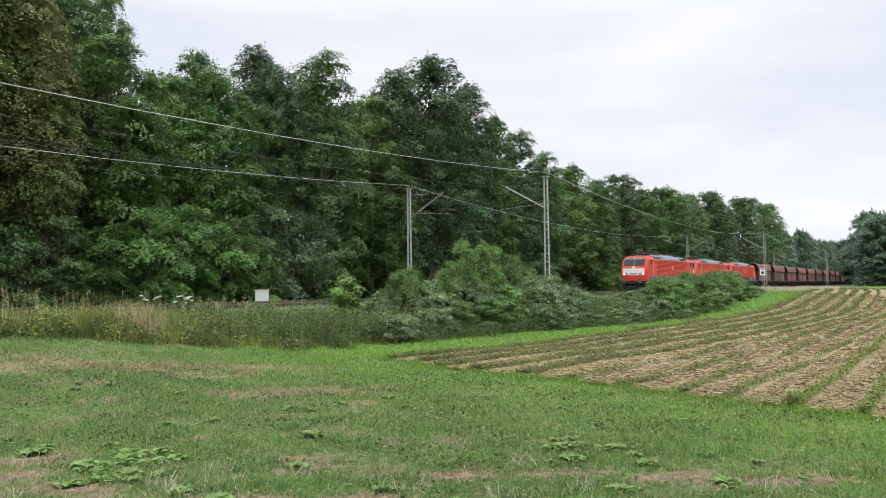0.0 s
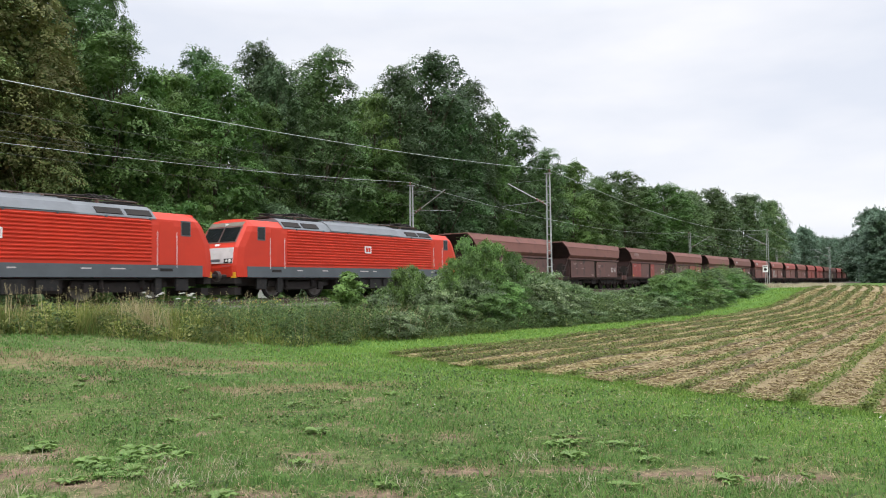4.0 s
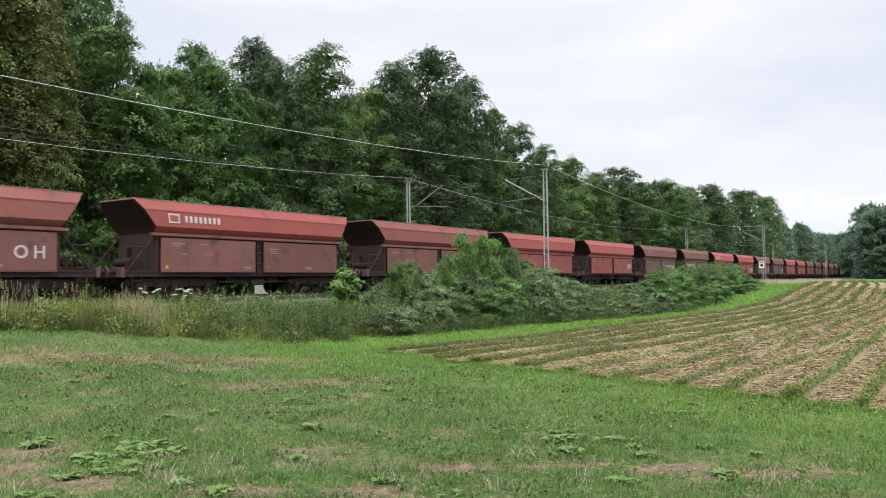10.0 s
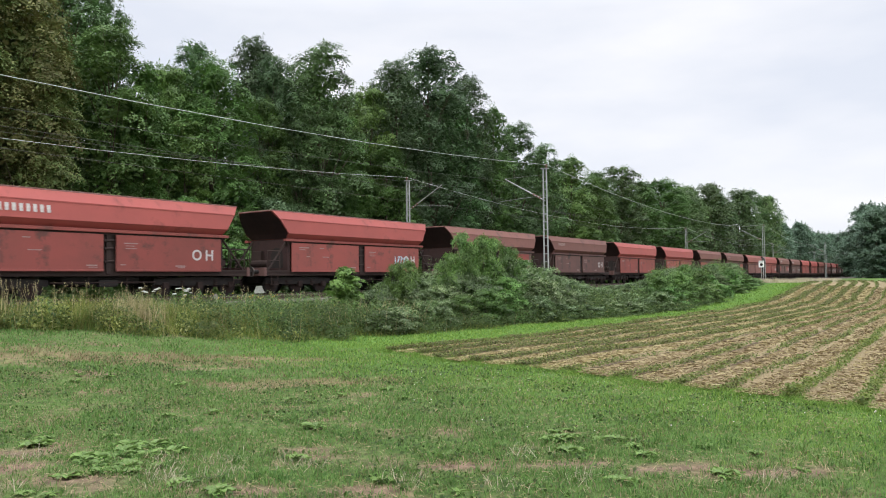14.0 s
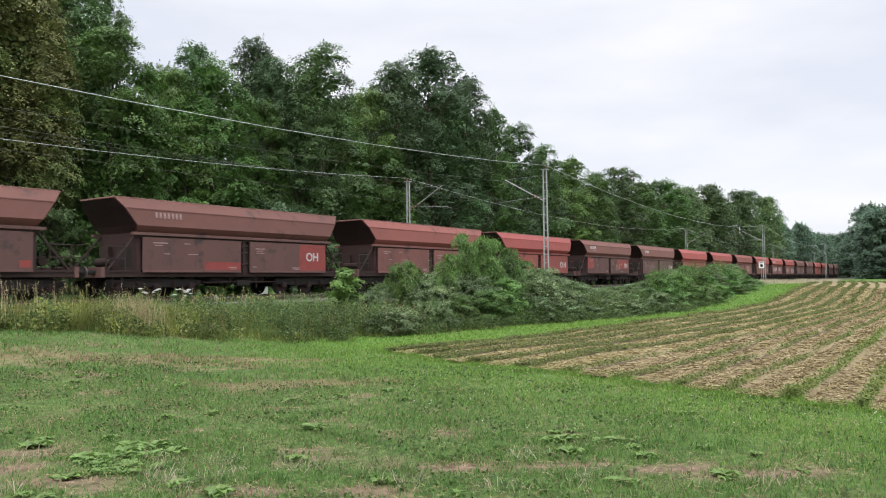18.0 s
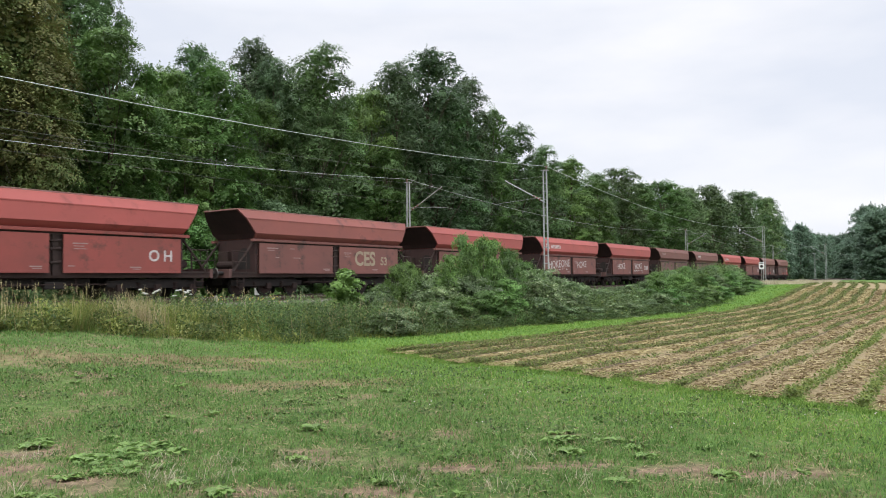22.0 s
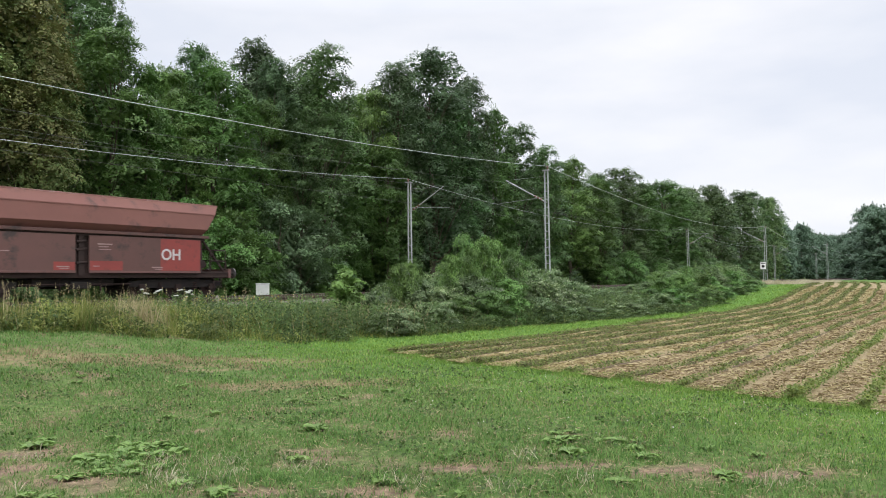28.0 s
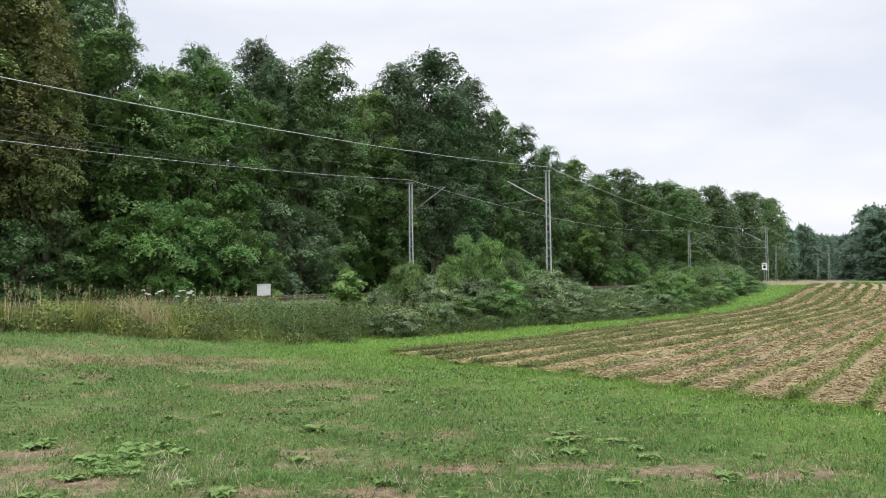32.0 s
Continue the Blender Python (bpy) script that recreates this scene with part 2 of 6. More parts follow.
def prism(bm, outline, y0, y1):
    """A flat outline in x and z, drawn out from y0 to y1."""
    a = [bm.verts.new((x, y0, z)) for x, z in outline]
    b = [bm.verts.new((x, y1, z)) for x, z in outline]
    bm.faces.new(a)
    bm.faces.new(b[::-1])
    k = len(a)
    for i in range(k):
        bm.faces.new((a[i], b[i], b[(i + 1) % k], a[(i + 1) % k]))
    return bm


def loft(bm, rings, caps=True):
    rows = [[bm.verts.new(p) for p in ring] for ring in rings]
    k = len(rows[0])
    for a, b in zip(rows, rows[1:]):
        for i in range(k):
            bm.faces.new((a[i], a[(i + 1) % k], b[(i + 1) % k], b[i]))
    if caps:
        bm.faces.new(rows[0][::-1])
        bm.faces.new(rows[-1])
    return bm


def quads(name, v, material):
    """v: (n, 4, 3) corners of n loose quads."""
    n = len(v)
    me = bpy.data.meshes.new(name)
    me.vertices.add(4 * n)
    me.vertices.foreach_set("co", np.ascontiguousarray(v, dtype=np.float32).ravel())
    me.loops.add(4 * n)
    me.loops.foreach_set("vertex_index", np.arange(4 * n, dtype=np.int32))
    me.polygons.add(n)
    me.polygons.foreach_set("loop_start", np.arange(0, 4 * n, 4, dtype=np.int32))
    me.polygons.foreach_set("loop_total", np.full(n, 4, dtype=np.int32))
    me.update(calc_edges=True)
    me.materials.append(material)
    return me


def blades(name, base, height, width, lean, material, rng, droop=0.35):
    """Bent grass blades, each a quad and a tip: base (n, 3), the rest (n,)."""
    n = len(base)
    a = rng.uniform(0, 2 * np.pi, n)
    side = np.stack([np.cos(a), np.sin(a), 0 * a], 1) * (width / 2)[:, None]
    b = rng.uniform(0, 2 * np.pi, n)
    out = np.stack([np.cos(b), np.sin(b), 0 * b], 1) * (lean * height)[:, None]
    up = np.zeros((n, 3))
    up[:, 2] = height
    mid = base + out * 0.35 + up * 0.58
    tip = base + out + up * (1 - droop * lean)[:, None]
    v = np.stack([base - side, base + side, mid + side * 0.8, mid - side * 0.8, tip], 1).reshape(-1, 3)
    me = bpy.data.meshes.new(name)
    me.vertices.add(5 * n)
    me.vertices.foreach_set("co", np.ascontiguousarray(v, dtype=np.float32).ravel())
    idx = (np.arange(n) * 5)[:, None] + np.array([0, 1, 2, 3, 3, 2, 4])[None, :]
    me.loops.add(7 * n)
    me.loops.foreach_set("vertex_index", idx.astype(np.int32).ravel())
    me.polygons.add(2 * n)
    st = (np.arange(n) * 7)[:, None] + np.array([0, 4])[None, :]
    me.polygons.foreach_set("loop_start", st.astype(np.int32).ravel())
    me.polygons.foreach_set("loop_total", np.tile(np.array([4, 3], dtype=np.int32), n))
    me.update(calc_edges=True)
    me.materials.append(material)
    return me


def leaves(centres, normals, size, rng, aspect=0.6, stray=0.55):
    """Loose leaf quads (kite-shaped) at the centres, (n, 4, 3)."""
    n = len(centres)
    nrm = normals + rng.normal(0, stray, (n, 3))
    nrm /= np.linalg.norm(nrm, axis=1)[:, None] + 1e-9
    r = rng.normal(0, 1, (n, 3))
    u = np.cross(nrm, r)
    u /= np.linalg.norm(u, axis=1)[:, None] + 1e-9
    w = np.cross(nrm, u)
    s = size[:, None]
    bend = nrm * s * 0.12
    return np.stack([centres - u * s * 0.55 - bend, centres + w * s * aspect * 0.5, centres + u * s * 0.55 - bend, centres - w * s * aspect * 0.5], 1)


def thing(name, label, category, group="", kind=""):
    return tagged(new(name), label, category, group, kind)


# ---- plan: the line of the railway, s metres along it (away from the viewer), q metres to the viewer's side of the train's track ----
_S = np.arange(-820.0, 800.0, 1.0)
_K = np.interp(_S, [-120, -60, -40, 0, 40, 80, 120, 180, 260], [0, 0.0003, 0.0003, 0.00034, 0.00012, 0.00006, 0.0, 0.00005, 0.00003])
_I = int(np.searchsorted(_S, 0.0))
_T = np.concatenate([[0], np.cumsum((_K[1:] + _K[:-1]) / 2)])
_T = _T - _T[_I] + 0.98441
_X = np.concatenate([[0], np.cumsum(np.cos((_T[1:] + _T[:-1]) / 2))])
_Y = np.concatenate([[0], np.cumsum(np.sin((_T[1:] + _T[:-1]) / 2))])
_X, _Y = _X - _X[_I] - 2.70 - 1.25 * math.sin(0.98441), _Y - _Y[_I] + 44.67 + 1.25 * math.cos(0.98441)
RAIL = 1.08          # rail head above the meadow
NEAR = 4.0           # second track, on the viewer's side


def line(s, q=0.0, z=0.0):
    t = float(np.interp(s, _S, _T))
    return Vector((float(np.interp(s, _S, _X)) + q * math.sin(t), float(np.interp(s, _S, _Y)) - q * math.cos(t), z))


def heading(s):
    return math.degrees(float(np.interp(s, _S, _T)))


def line_np(s, q):
    t = np.interp(s, _S, _T)
    return np.interp(s, _S, _X) + q * np.sin(t), np.interp(s, _S, _Y) - q * np.cos(t)


def to_line(x, y):
    s = (x - _X[_I]) * math.cos(0.98441) + (y - _Y[_I]) * math.sin(0.98441)
    for _ in range(3):
        t = np.interp(s, _S, _T)
        bx, by = np.interp(s, _S, _X), np.interp(s, _S, _Y)
        s = s + (x - bx) * np.cos(t) + (y - by) * np.sin(t)
    t = np.interp(s, _S, _T)
    return s, (x - np.interp(s, _S, _X)) * np.sin(t) - (y - np.interp(s, _S, _Y)) * np.cos(t)


def smooth(a):
    a = np.clip(a, 0, 1)
    return a * a * (3 - 2 * a)


def ground_z(x, y):
    """Height of the land: meadow, railway bank, a swell in the field, a rise by the bank where it nears the viewer."""
    x, y = np.asarray(x, float), np.asarray(y, float)
    s, q = to_line(x, y)
    bank = 0.66 * smooth((15.5 - q) / 8.0)
    swell = (1.04 * smooth((y - 34) / 26.0) - 0.55 * smooth((y - 60) / 40.0)) * smooth((q - 1) / 9.0)
    rise = 0.52 * smooth((-2.5 - x) / 8.5) * smooth((y - 9.0) / 7.0) * smooth((q - 2) / 3)
    z = (bank ** 4 + swell ** 4 + rise ** 4 + 1e-12) ** 0.25
    z = z + 0.03 * np.sin(x * 0.9 + 1.3) * np.sin(y * 0.7) * smooth((q - 8) / 4)
    z = z + np.clip(-q - 8.0, 0, 60) * 0.02
    return z


def rest(x, y, dz=0.0):
    return Vector((x, y, float(ground_z(x, y)) + dz))


ROW = 0.81


# distance of every crop row across the field's axis, at stations along it: the rows swing at their tips and fan out over the rise
_FA = np.array([12, 14, 17, 20, 30, 45, 62, 130.0])
_FC = np.array([
    [-11.7, -11.15, -10.5, -10.2, -10.0, -9.55, -10.6],
    [-10.6, -10.2, -9.75, -9.5, -8.95, -8.55, -9.5],
    [-9.6, -9.3, -8.95, -8.65, -7.9, -7.65, -8.5],
    [-8.45, -8.15, -7.85, -7.5, -6.85, -6.75, -7.7],
    [-7.2, -7.0, -6.65, -6.3, -5.95, -5.9, -6.95],
    [-5.95, -5.7, -5.5, -5.4, -5.3, -5.15, -6.25],
    [-4.9, -4.65, -4.58, -4.62, -4.75, -4.55, -5.5],
    [-3.95, -3.85, -3.83, -3.85, -4.1, -4.0, -4.8],
    [-3.1, -3.05, -3.05, -3.1, -3.3, -3.3, -4.1],
    [-2.15, -2.15, -2.2, -2.3, -2.55, -2.6, -3.4]])
_FC = np.concatenate([2 * _FC[:1] - _FC[1:2], _FC] + [_FC[-1:] + 0.8 * i for i in range(1, 24)])
_FC = np.concatenate([_FC, _FC[:, -1:] - 10.0], 1)
_FK = ROW * (np.arange(len(_FC)) - 1)


def field_near(v):
    """Where the field begins towards the meadow, along its rows."""
    return np.interp(v, [-0.8, 0, 0.81, 1.7, 2.35, 3.56, 4.4, 5.7, 7.2, 8.4, 26], [14.0, 13.76, 13.6, 13.1, 12.9, 12.4, 12.05, 11.65, 11.15, 10.6, 1.9])


def field_xy(v, u):
    """v metres across the rows from the edge by the railway, u metres along them from the field's nearer edge."""
    v = np.asarray(v, float)
    a = field_near(v) + u
    f = np.clip(v / ROW + 1, 0, len(_FC) - 1.001)
    k = f.astype(int)
    shape = np.broadcast(v, a).shape
    k, f, a = (np.broadcast_to(w, shape) for w in (k, f, a))
    c = np.empty(shape)
    for i in np.unique(k):
        m = k == i
        lo, hi = np.interp(a[m], _FA, _FC[i]), np.interp(a[m], _FA, _FC[i + 1])
        c[m] = lo + (hi - lo) * (f[m] - i)
    return 0.579 * a + 0.817 * c, 0.817 * a - 0.579 * c


def field_vu(x, y):
    x, y = np.asarray(x, float), np.asarray(y, float)
    a, c = 0.579 * x + 0.817 * y, 0.817 * x - 0.579 * y
    lo = np.interp(a, _FA, _FC[0])
    v = _FK[0] + (c - lo)
    for i in range(len(_FC) - 1):
        hi = np.interp(a, _FA, _FC[i + 1])
        v = np.where(c > lo, _FK[i] + ROW * (c - lo) / (hi - lo), v)
        lo = hi
    return v, a - field_near(v)


def field_mask(x, y, grow=0.0):
    """1 inside the field: beyond its edge along the railway and its nearer edge."""
    v, u = field_vu(x, y)
    return (v > -0.25 - grow) & (u > -grow)

# ---- the land ----
def grid_mesh(name, X, Y, Z, material):
    r, c = X.shape
    me = bpy.data.meshes.new(name)
    v = np.stack([X, Y, Z], -1).reshape(-1, 3)
    i = (np.arange(r - 1)[:, None] * c + np.arange(c - 1)[None, :]).ravel()
    f = np.stack([i, i + 1, i + c + 1, i + c], 1)
    me.vertices.add(len(v))
    me.vertices.foreach_set("co", v.astype(np.float32).ravel())
    me.loops.add(f.size)
    me.loops.foreach_set("vertex_index", f.astype(np.int32).ravel())
    me.polygons.add(len(f))
    me.polygons.foreach_set("loop_start", np.arange(0, f.size, 4, dtype=np.int32))
    me.polygons.foreach_set("loop_total", np.full(len(f), 4, dtype=np.int32))
    me.polygons.foreach_set("use_smooth", np.ones(len(f), dtype=bool))
    me.update(calc_edges=True)
    me.materials.append(material)
    return me


def lush(x, y):
    """How lush the turf is (0 dry and trodden, 1 bright green): along the field's edges and the hedge it grows best."""
    s, q = to_line(x, y)
    v, u = field_vu(x, y)
    a = smooth((np.minimum(u, v + 6.0) + 4.6) / 3.6) * smooth((x + 7.5) / 5.0) * np.where(u < 0.2, 0.62, 1.0)
    return np.clip(a, 0, 1)


BARE = [(1.85, 6.68, 0.62, 0.24), (2.0, 6.28, 0.42, 0.13), (2.75, 6.40, 0.45, 0.14), (-3.75, 6.75, 0.55, 0.28), (-3.05, 6.33, 0.62, 0.20), (-1.37, 7.62, 0.40, 0.18), (-1.0, 7.18, 0.42, 0.14), (-0.05, 6.95, 0.55, 0.17), (0.1, 8.45, 0.4, 0.12), (-0.7, 6.2, 0.5, 0.15), (-1.75, 6.1, 0.5, 0.17), (-4.4, 7.5, 0.45, 0.3), (0.95, 6.9, 0.5, 0.13), (-2.9, 8.5, 0.25, 0.15), (3.1, 6.5, 0.25, 0.12), (1.0, 8.2, 0.4, 0.12)]


def blotch(x, y, spots):
    """0 to 1 inside ragged elliptical spots."""
    rag = 0.35 * np.sin(x * 6.1 + 1.7 * np.sin(y * 5.0)) + 0.30 * np.sin(y * 9.3 + 2.0 * np.sin(x * 4.1)) + 0.15 * np.sin(x * 17 + y * 13)
    a = np.zeros_like(np.asarray(x, float))
    for cx, cy, rx, ry in spots:
        d = ((x - cx) / rx) ** 2 + ((y - cy) / ry) ** 2
        a = np.maximum(a, smooth((1.5 + 1.4 * rag - d) / 1.3))
    return a


def bare(x, y):
    return blotch(x, y, BARE)


def dry(x, y):
    return 0.8 * blotch(x, y, [(-6.6, 15.0, 3.4, 0.75), (-4.2, 15.9, 2.2, 0.5), (-9.5, 14.4, 3.0, 0.8), (-2.2, 12.6, 1.6, 0.5)])


def ground():
    far = np.array([1.0, 1.5, 2.3, 3.6, 6, 10, 17, 26])
    xs = np.concatenate([-60 - 60 * far[::-1], np.arange(-60, -14, 0.8), np.arange(-14, 14, 0.28), np.arange(14, 100, 0.8), 100 + 60 * far])
    ys = np.concatenate([-20 - 60 * far[::-1], np.arange(-20, 5, 0.8), np.arange(5, 24, 0.28), np.arange(24, 130, 0.8), 130 + 60 * far])
    X, Y = np.meshgrid(xs, ys)
    Z = ground_z(X, Y)
    Z = np.where(field_mask(X, Y, -0.7), Z - 0.10, Z)
    m = bpy.data.materials.new("meadow_turf")
    m.use_nodes = True
    n, l = m.node_tree.nodes, m.node_tree.links
    p = n["Principled BSDF"]
    p.inputs["Roughness"].default_value = 0.95
    p.inputs["Specular IOR Level"].default_value = 0.15
    tc = n.new("ShaderNodeTexCoord")
    at = n.new("ShaderNodeAttribute")
    at.attribute_name = "lushness"

    def noise_(scale, detail, lo, hi):
        a = n.new("ShaderNodeTexNoise")
        a.inputs["Scale"].default_value, a.inputs["Detail"].default_value, a.inputs["Roughness"].default_value = scale, detail, 0.65
        l.new(tc.outputs["Object"], a.inputs["Vector"])
        b = n.new("ShaderNodeMapRange")
        b.inputs[1].default_value, b.inputs[2].default_value = lo, hi
        l.new(a.outputs[0], b.inputs[0])
        return b.outputs[0], a.outputs[0]

    def mixed(f, a, b):
        k = n.new("ShaderNodeMixRGB")
        l.new(f, k.inputs[0]) if not isinstance(f, float) else None
        for i, v in ((1, a), (2, b)):
            if isinstance(v, tuple):
                k.inputs[i].default_value = (*v, 1)
            else:
                l.new(v, k.inputs[i])
        return k.outputs[0]
    f1, _ = noise_(0.35, 6, 0.42, 0.62)
    f2, _ = noise_(1.1, 8, 0.52, 0.64)
    f3, g3 = noise_(9.0, 8, 0.35, 0.65)
    dull = mixed(f1, (0.080, 0.138, 0.034), (0.112, 0.163, 0.048))
    dull = mixed(f2, dull, (0.21, 0.16, 0.095))
    rich = mixed(f1, (0.082, 0.170, 0.028), (0.102, 0.195, 0.033))
    col = mixed(at.outputs["Fac"], dull, rich)
    for word, tone in (("dryness", (0.23, 0.18, 0.095)), ("bareness", (0.225, 0.155, 0.110))):
        ad = n.new("ShaderNodeAttribute")
        ad.attribute_name = word
        col = mixed(ad.outputs["Fac"], col, tone)
    fine = mixed(f3, (0.55, 0.55, 0.55), (1.25, 1.25, 1.25))
    mu = n.new("ShaderNodeMixRGB")
    mu.blend_type = "MULTIPLY"
    mu.inputs[0].default_value = 1.0
    l.new(col, mu.inputs[1])
    l.new(fine, mu.inputs[2])
    l.new(mu.outputs[0], p.inputs["Base Color"])
    bp = n.new("ShaderNodeBump")
    bp.inputs["Strength"].default_value, bp.inputs["Distance"].default_value = 1.0, 0.06
    l.new(g3, bp.inputs["Height"])
    l.new(bp.outputs[0], p.inputs["Normal"])
    me = grid_mesh("ground", X, Y, Z, m)
    for word, fn in (("lushness", lush), ("dryness", dry), ("bareness", bare)):
        a = me.attributes.new(word, "FLOAT", "POINT")
        a.data.foreach_set("value", fn(X, Y).astype(np.float32).ravel())
    tagged(new("ground", me), "mown meadow of green and straw-coloured turf", "meadow", kind="structure")


ground()

# the field: straw-mulched soil in rows 0.75 m apart
def bed(v):
    """Height of the straw beds over the furrows between them."""
    return 0.022 * np.abs(np.sin(np.pi * v / ROW)) ** 0.7


def field():
    v = np.arange(-0.10, 24.3, ROW / 8)
    u = np.concatenate([np.arange(0, 24, 0.30), np.arange(24, 40, 0.8), np.arange(40, 118, 2.0)])
    V, U = np.meshgrid(v, u)
    rng = np.random.default_rng(5)
    X, Y = field_xy(V, U + (U < 0.1) * rng.normal(0, 0.12, V.shape))
    Z = ground_z(X, Y) + 0.02 + bed(V) + rng.normal(0, 0.012, V.shape)
    Z[0, :] = ground_z(X, Y)[0, :] - 0.06
    Z[:, 0] = ground_z(X, Y)[:, 0] - 0.06
    tagged(new("field", grid_mesh("field", X, Y, Z, M_STRAW)), "field of straw-mulched soil in long rows", "field", kind="structure")


field()


def furrows():
    """Dark strips: open soil along the field's edge and in the furrows, also painted shade of the plants' fronts."""
    rng = np.random.default_rng(6)
    X, Y, Z = [], [], []
    for k in range(0, 8):
        wide = 0.16 if k == 0 else (0.13 if k < 5 else 0.07)
        v = k * ROW + (0.02 if k == 0 else 0.07) + wide * np.array([-1.0, -0.4, 0.4, 1.0])
        u = np.concatenate([np.arange(0.15, 30, 0.35), np.arange(30, 100, 1.2)])
        V, U = np.meshgrid(v, u)
        V = V + rng.normal(0, 0.03, V.shape)
        x, y = field_xy(V, U)
        z = ground_z(x, y) + 0.035 + bed(V) + rng.normal(0, 0.008, V.shape)
        z[:, 0] -= 0.03
        z[:, 3] -= 0.03
        z[0, :] -= 0.1
        ob = new("furrow", grid_mesh("furrow", x, y, z, M_SOILSHADE))
        ob.parent = HOLD
    

HOLD = thing("field_furrows", "dark open soil beside the crop rows, with the plants' shade in its colour", "soil", kind="structure")
# soil colour taken darker to hold the shade of the plants' near sides
M_SOILSHADE = mat("dark_soil_with_row_shade", (0.105, 0.070, 0.032), (0.068, 0.048, 0.024), 5.0, 0.95, 0, 1.0, 30, (0.16, 0.12, 0.06), 0.58)
furrows()


# ---- the railway ----
def sweep(name, profile, s0, s1, step, q0, material, parent=None, closed=False):
    """A profile of (q, z) drawn along the line."""
    s = np.arange(s0, s1 + step / 2, step)
    prof = np.array(profile + ([profile[0]] if closed else []))
    S, Q = np.meshgrid(s, prof[:, 0] + q0, indexing="ij")
    X, Y = line_np(S, Q)
    Z = np.tile(prof[:, 1], (len(s), 1))
    ob = new(name, grid_mesh(name, X, Y, Z, material))
    ob.parent = parent
    return ob


def railway():
    bed = tagged(sweep("track_bed", [(-3.2, RAIL - 0.75), (-1.75, RAIL - 0.21), (5.75, RAIL - 0.21), (7.0, RAIL - 0.70)], -800, 780, 4.0, 0, M_BALLAST),
                 "brown-grey ballast bed of a double-track line", "track bed", kind="structure")
    head = [(-0.035, 0.0), (0.035, 0.0), (0.035, -0.04), (0.012, -0.055), (0.012, -0.135), (0.07, -0.155), (0.07, -0.165), (-0.07, -0.165), (-0.07, -0.155), (-0.012, -0.135), (-0.012, -0.055), (-0.035, -0.04)]
    for q in (0.0, NEAR):
        track = thing("railway_track", "pair of rusty steel rails on concrete sleepers", "railway track", "double track", "structure")
        for side in (-0.7525, 0.7525):
            r = sweep("rail", [(a, RAIL + b - 0.004) for a, b in head], -800, 780, 4.0, q + side, M_RAIL, track, True)
            sweep("rail_head", [(-0.033, RAIL), (0.033, RAIL)], -800, 780, 4.0, q + side, M_RAILTOP, r)
        bm = bmesh.new()
        prism(bm, [(-0.15, -0.36), (0.15, -0.36), (0.13, -0.165), (-0.13, -0.165)], -1.3, 1.3)
        first = part("sleeper", bm, M_SLEEPER, track)
        for i in range(150):
            s = -28 + 0.6 * i
            m = Matrix.Translation(line(s, q, RAIL)) @ pose(0, 0, 0, 0, 0, heading(s))
            if i == 0:
                first.matrix_basis = m
            else:
                share("sleeper", first.data, track, m)


railway()


def mast(s, q, top, side):
    """Lattice mast of two channels and rungs; side: +1 when its arm reaches towards greater q."""
    base = line(s, q)
    gz = float(ground_z(base.x, base.y))
    low = min(gz, RAIL - 0.7)
    ob = thing("catenary_mast", "grey galvanised lattice steel catenary mast with a bracket arm", "catenary mast", "masts along the railway")
    ob.matrix_world = Matrix.Translation((base.x, base.y, low)) @ pose(0, 0, 0, 0, 0, heading(s) - 90)
    # local x: towards greater q; y: along the line
    h = top - low
    part("foundation", boxed(-0.35, 0.35, -0.35, 0.35, -0.3, 0.35, bevel=0.03), M_SLEEPER, ob, "concrete foundation block")
    for sy in (-1, 1):
        bm = bmesh.new()
        a, b = 0.15, 0.105
        loft(bm, [[(sy * a - 0.028, -0.05, 0.3), (sy * a - 0.028, 0.05, 0.3), (sy * a + 0.028, 0.05, 0.3), (sy * a + 0.028, -0.05, 0.3)],
                  [(sy * b - 0.028, -0.05, h), (sy * b - 0.028, 0.05, h), (sy * b + 0.028, 0.05, h), (sy * b + 0.028, -0.05, h)]])
        part("channel", bm, M_GALV, ob)
    rung = None
    for i in range(int((h - 0.8) / 0.5)):
        z = 0.8 + 0.5 * i
        w = 0.15 - (0.045 * (z - 0.3) / (h - 0.3))
        if rung is None:
            rung = part("rung", boxed(-1, 1, -0.02, 0.02, -0.025, 0.025), M_GALV, ob)
            rung.matrix_basis = Matrix.LocRotScale((0, 0, z), None, (w, 1, 1))
        else:
            share("rung", rung.data, ob, Matrix.LocRotScale((0, 0, z), None, (w, 1, 1)))
    zr = RAIL - low
    reach = side * 3.3
    bm = bmesh.new()
    rod(bm, (0, 0, zr + 5.4), (reach * 0.86, 0, zr + 7.0), 0.034)
    arm = part("bracket_arm", bm, M_GALV, ob)
    bm = bmesh.new()
    rod(bm, (0, 0, zr + 7.05), (reach * 0.86, 0, zr + 7.0), 0.007)
    part("top_tie", bm, M_GALV, ob)
    bm = bmesh.new()
    rod(bm, (0, 0, zr + 5.75), (reach * 1.0, 0, zr + 5.55), 0.011)
    part("registration_arm", bm, M_GALV, ob)
    for k in (0.10, 0.16, 0.22):
        bm = bmesh.new()
        rod(bm, (reach * k, 0, zr + 5.4 + 1.86 * k), (reach * (k + 0.03), 0, zr + 5.4 + 1.86 * (k + 0.03)), 0.065, 8)
        part("insulator", bm, M_CERAMIC, arm, "brown ceramic insulator")
    bm = bmesh.new()
    rod(bm, (-side * 0.10, 0, h - 0.02), (-side * 0.10, 0, h + 0.26), 0.055, 8)
    part("feeder_insulator", bm, M_CERAMIC, ob, "brown ceramic post insulator")
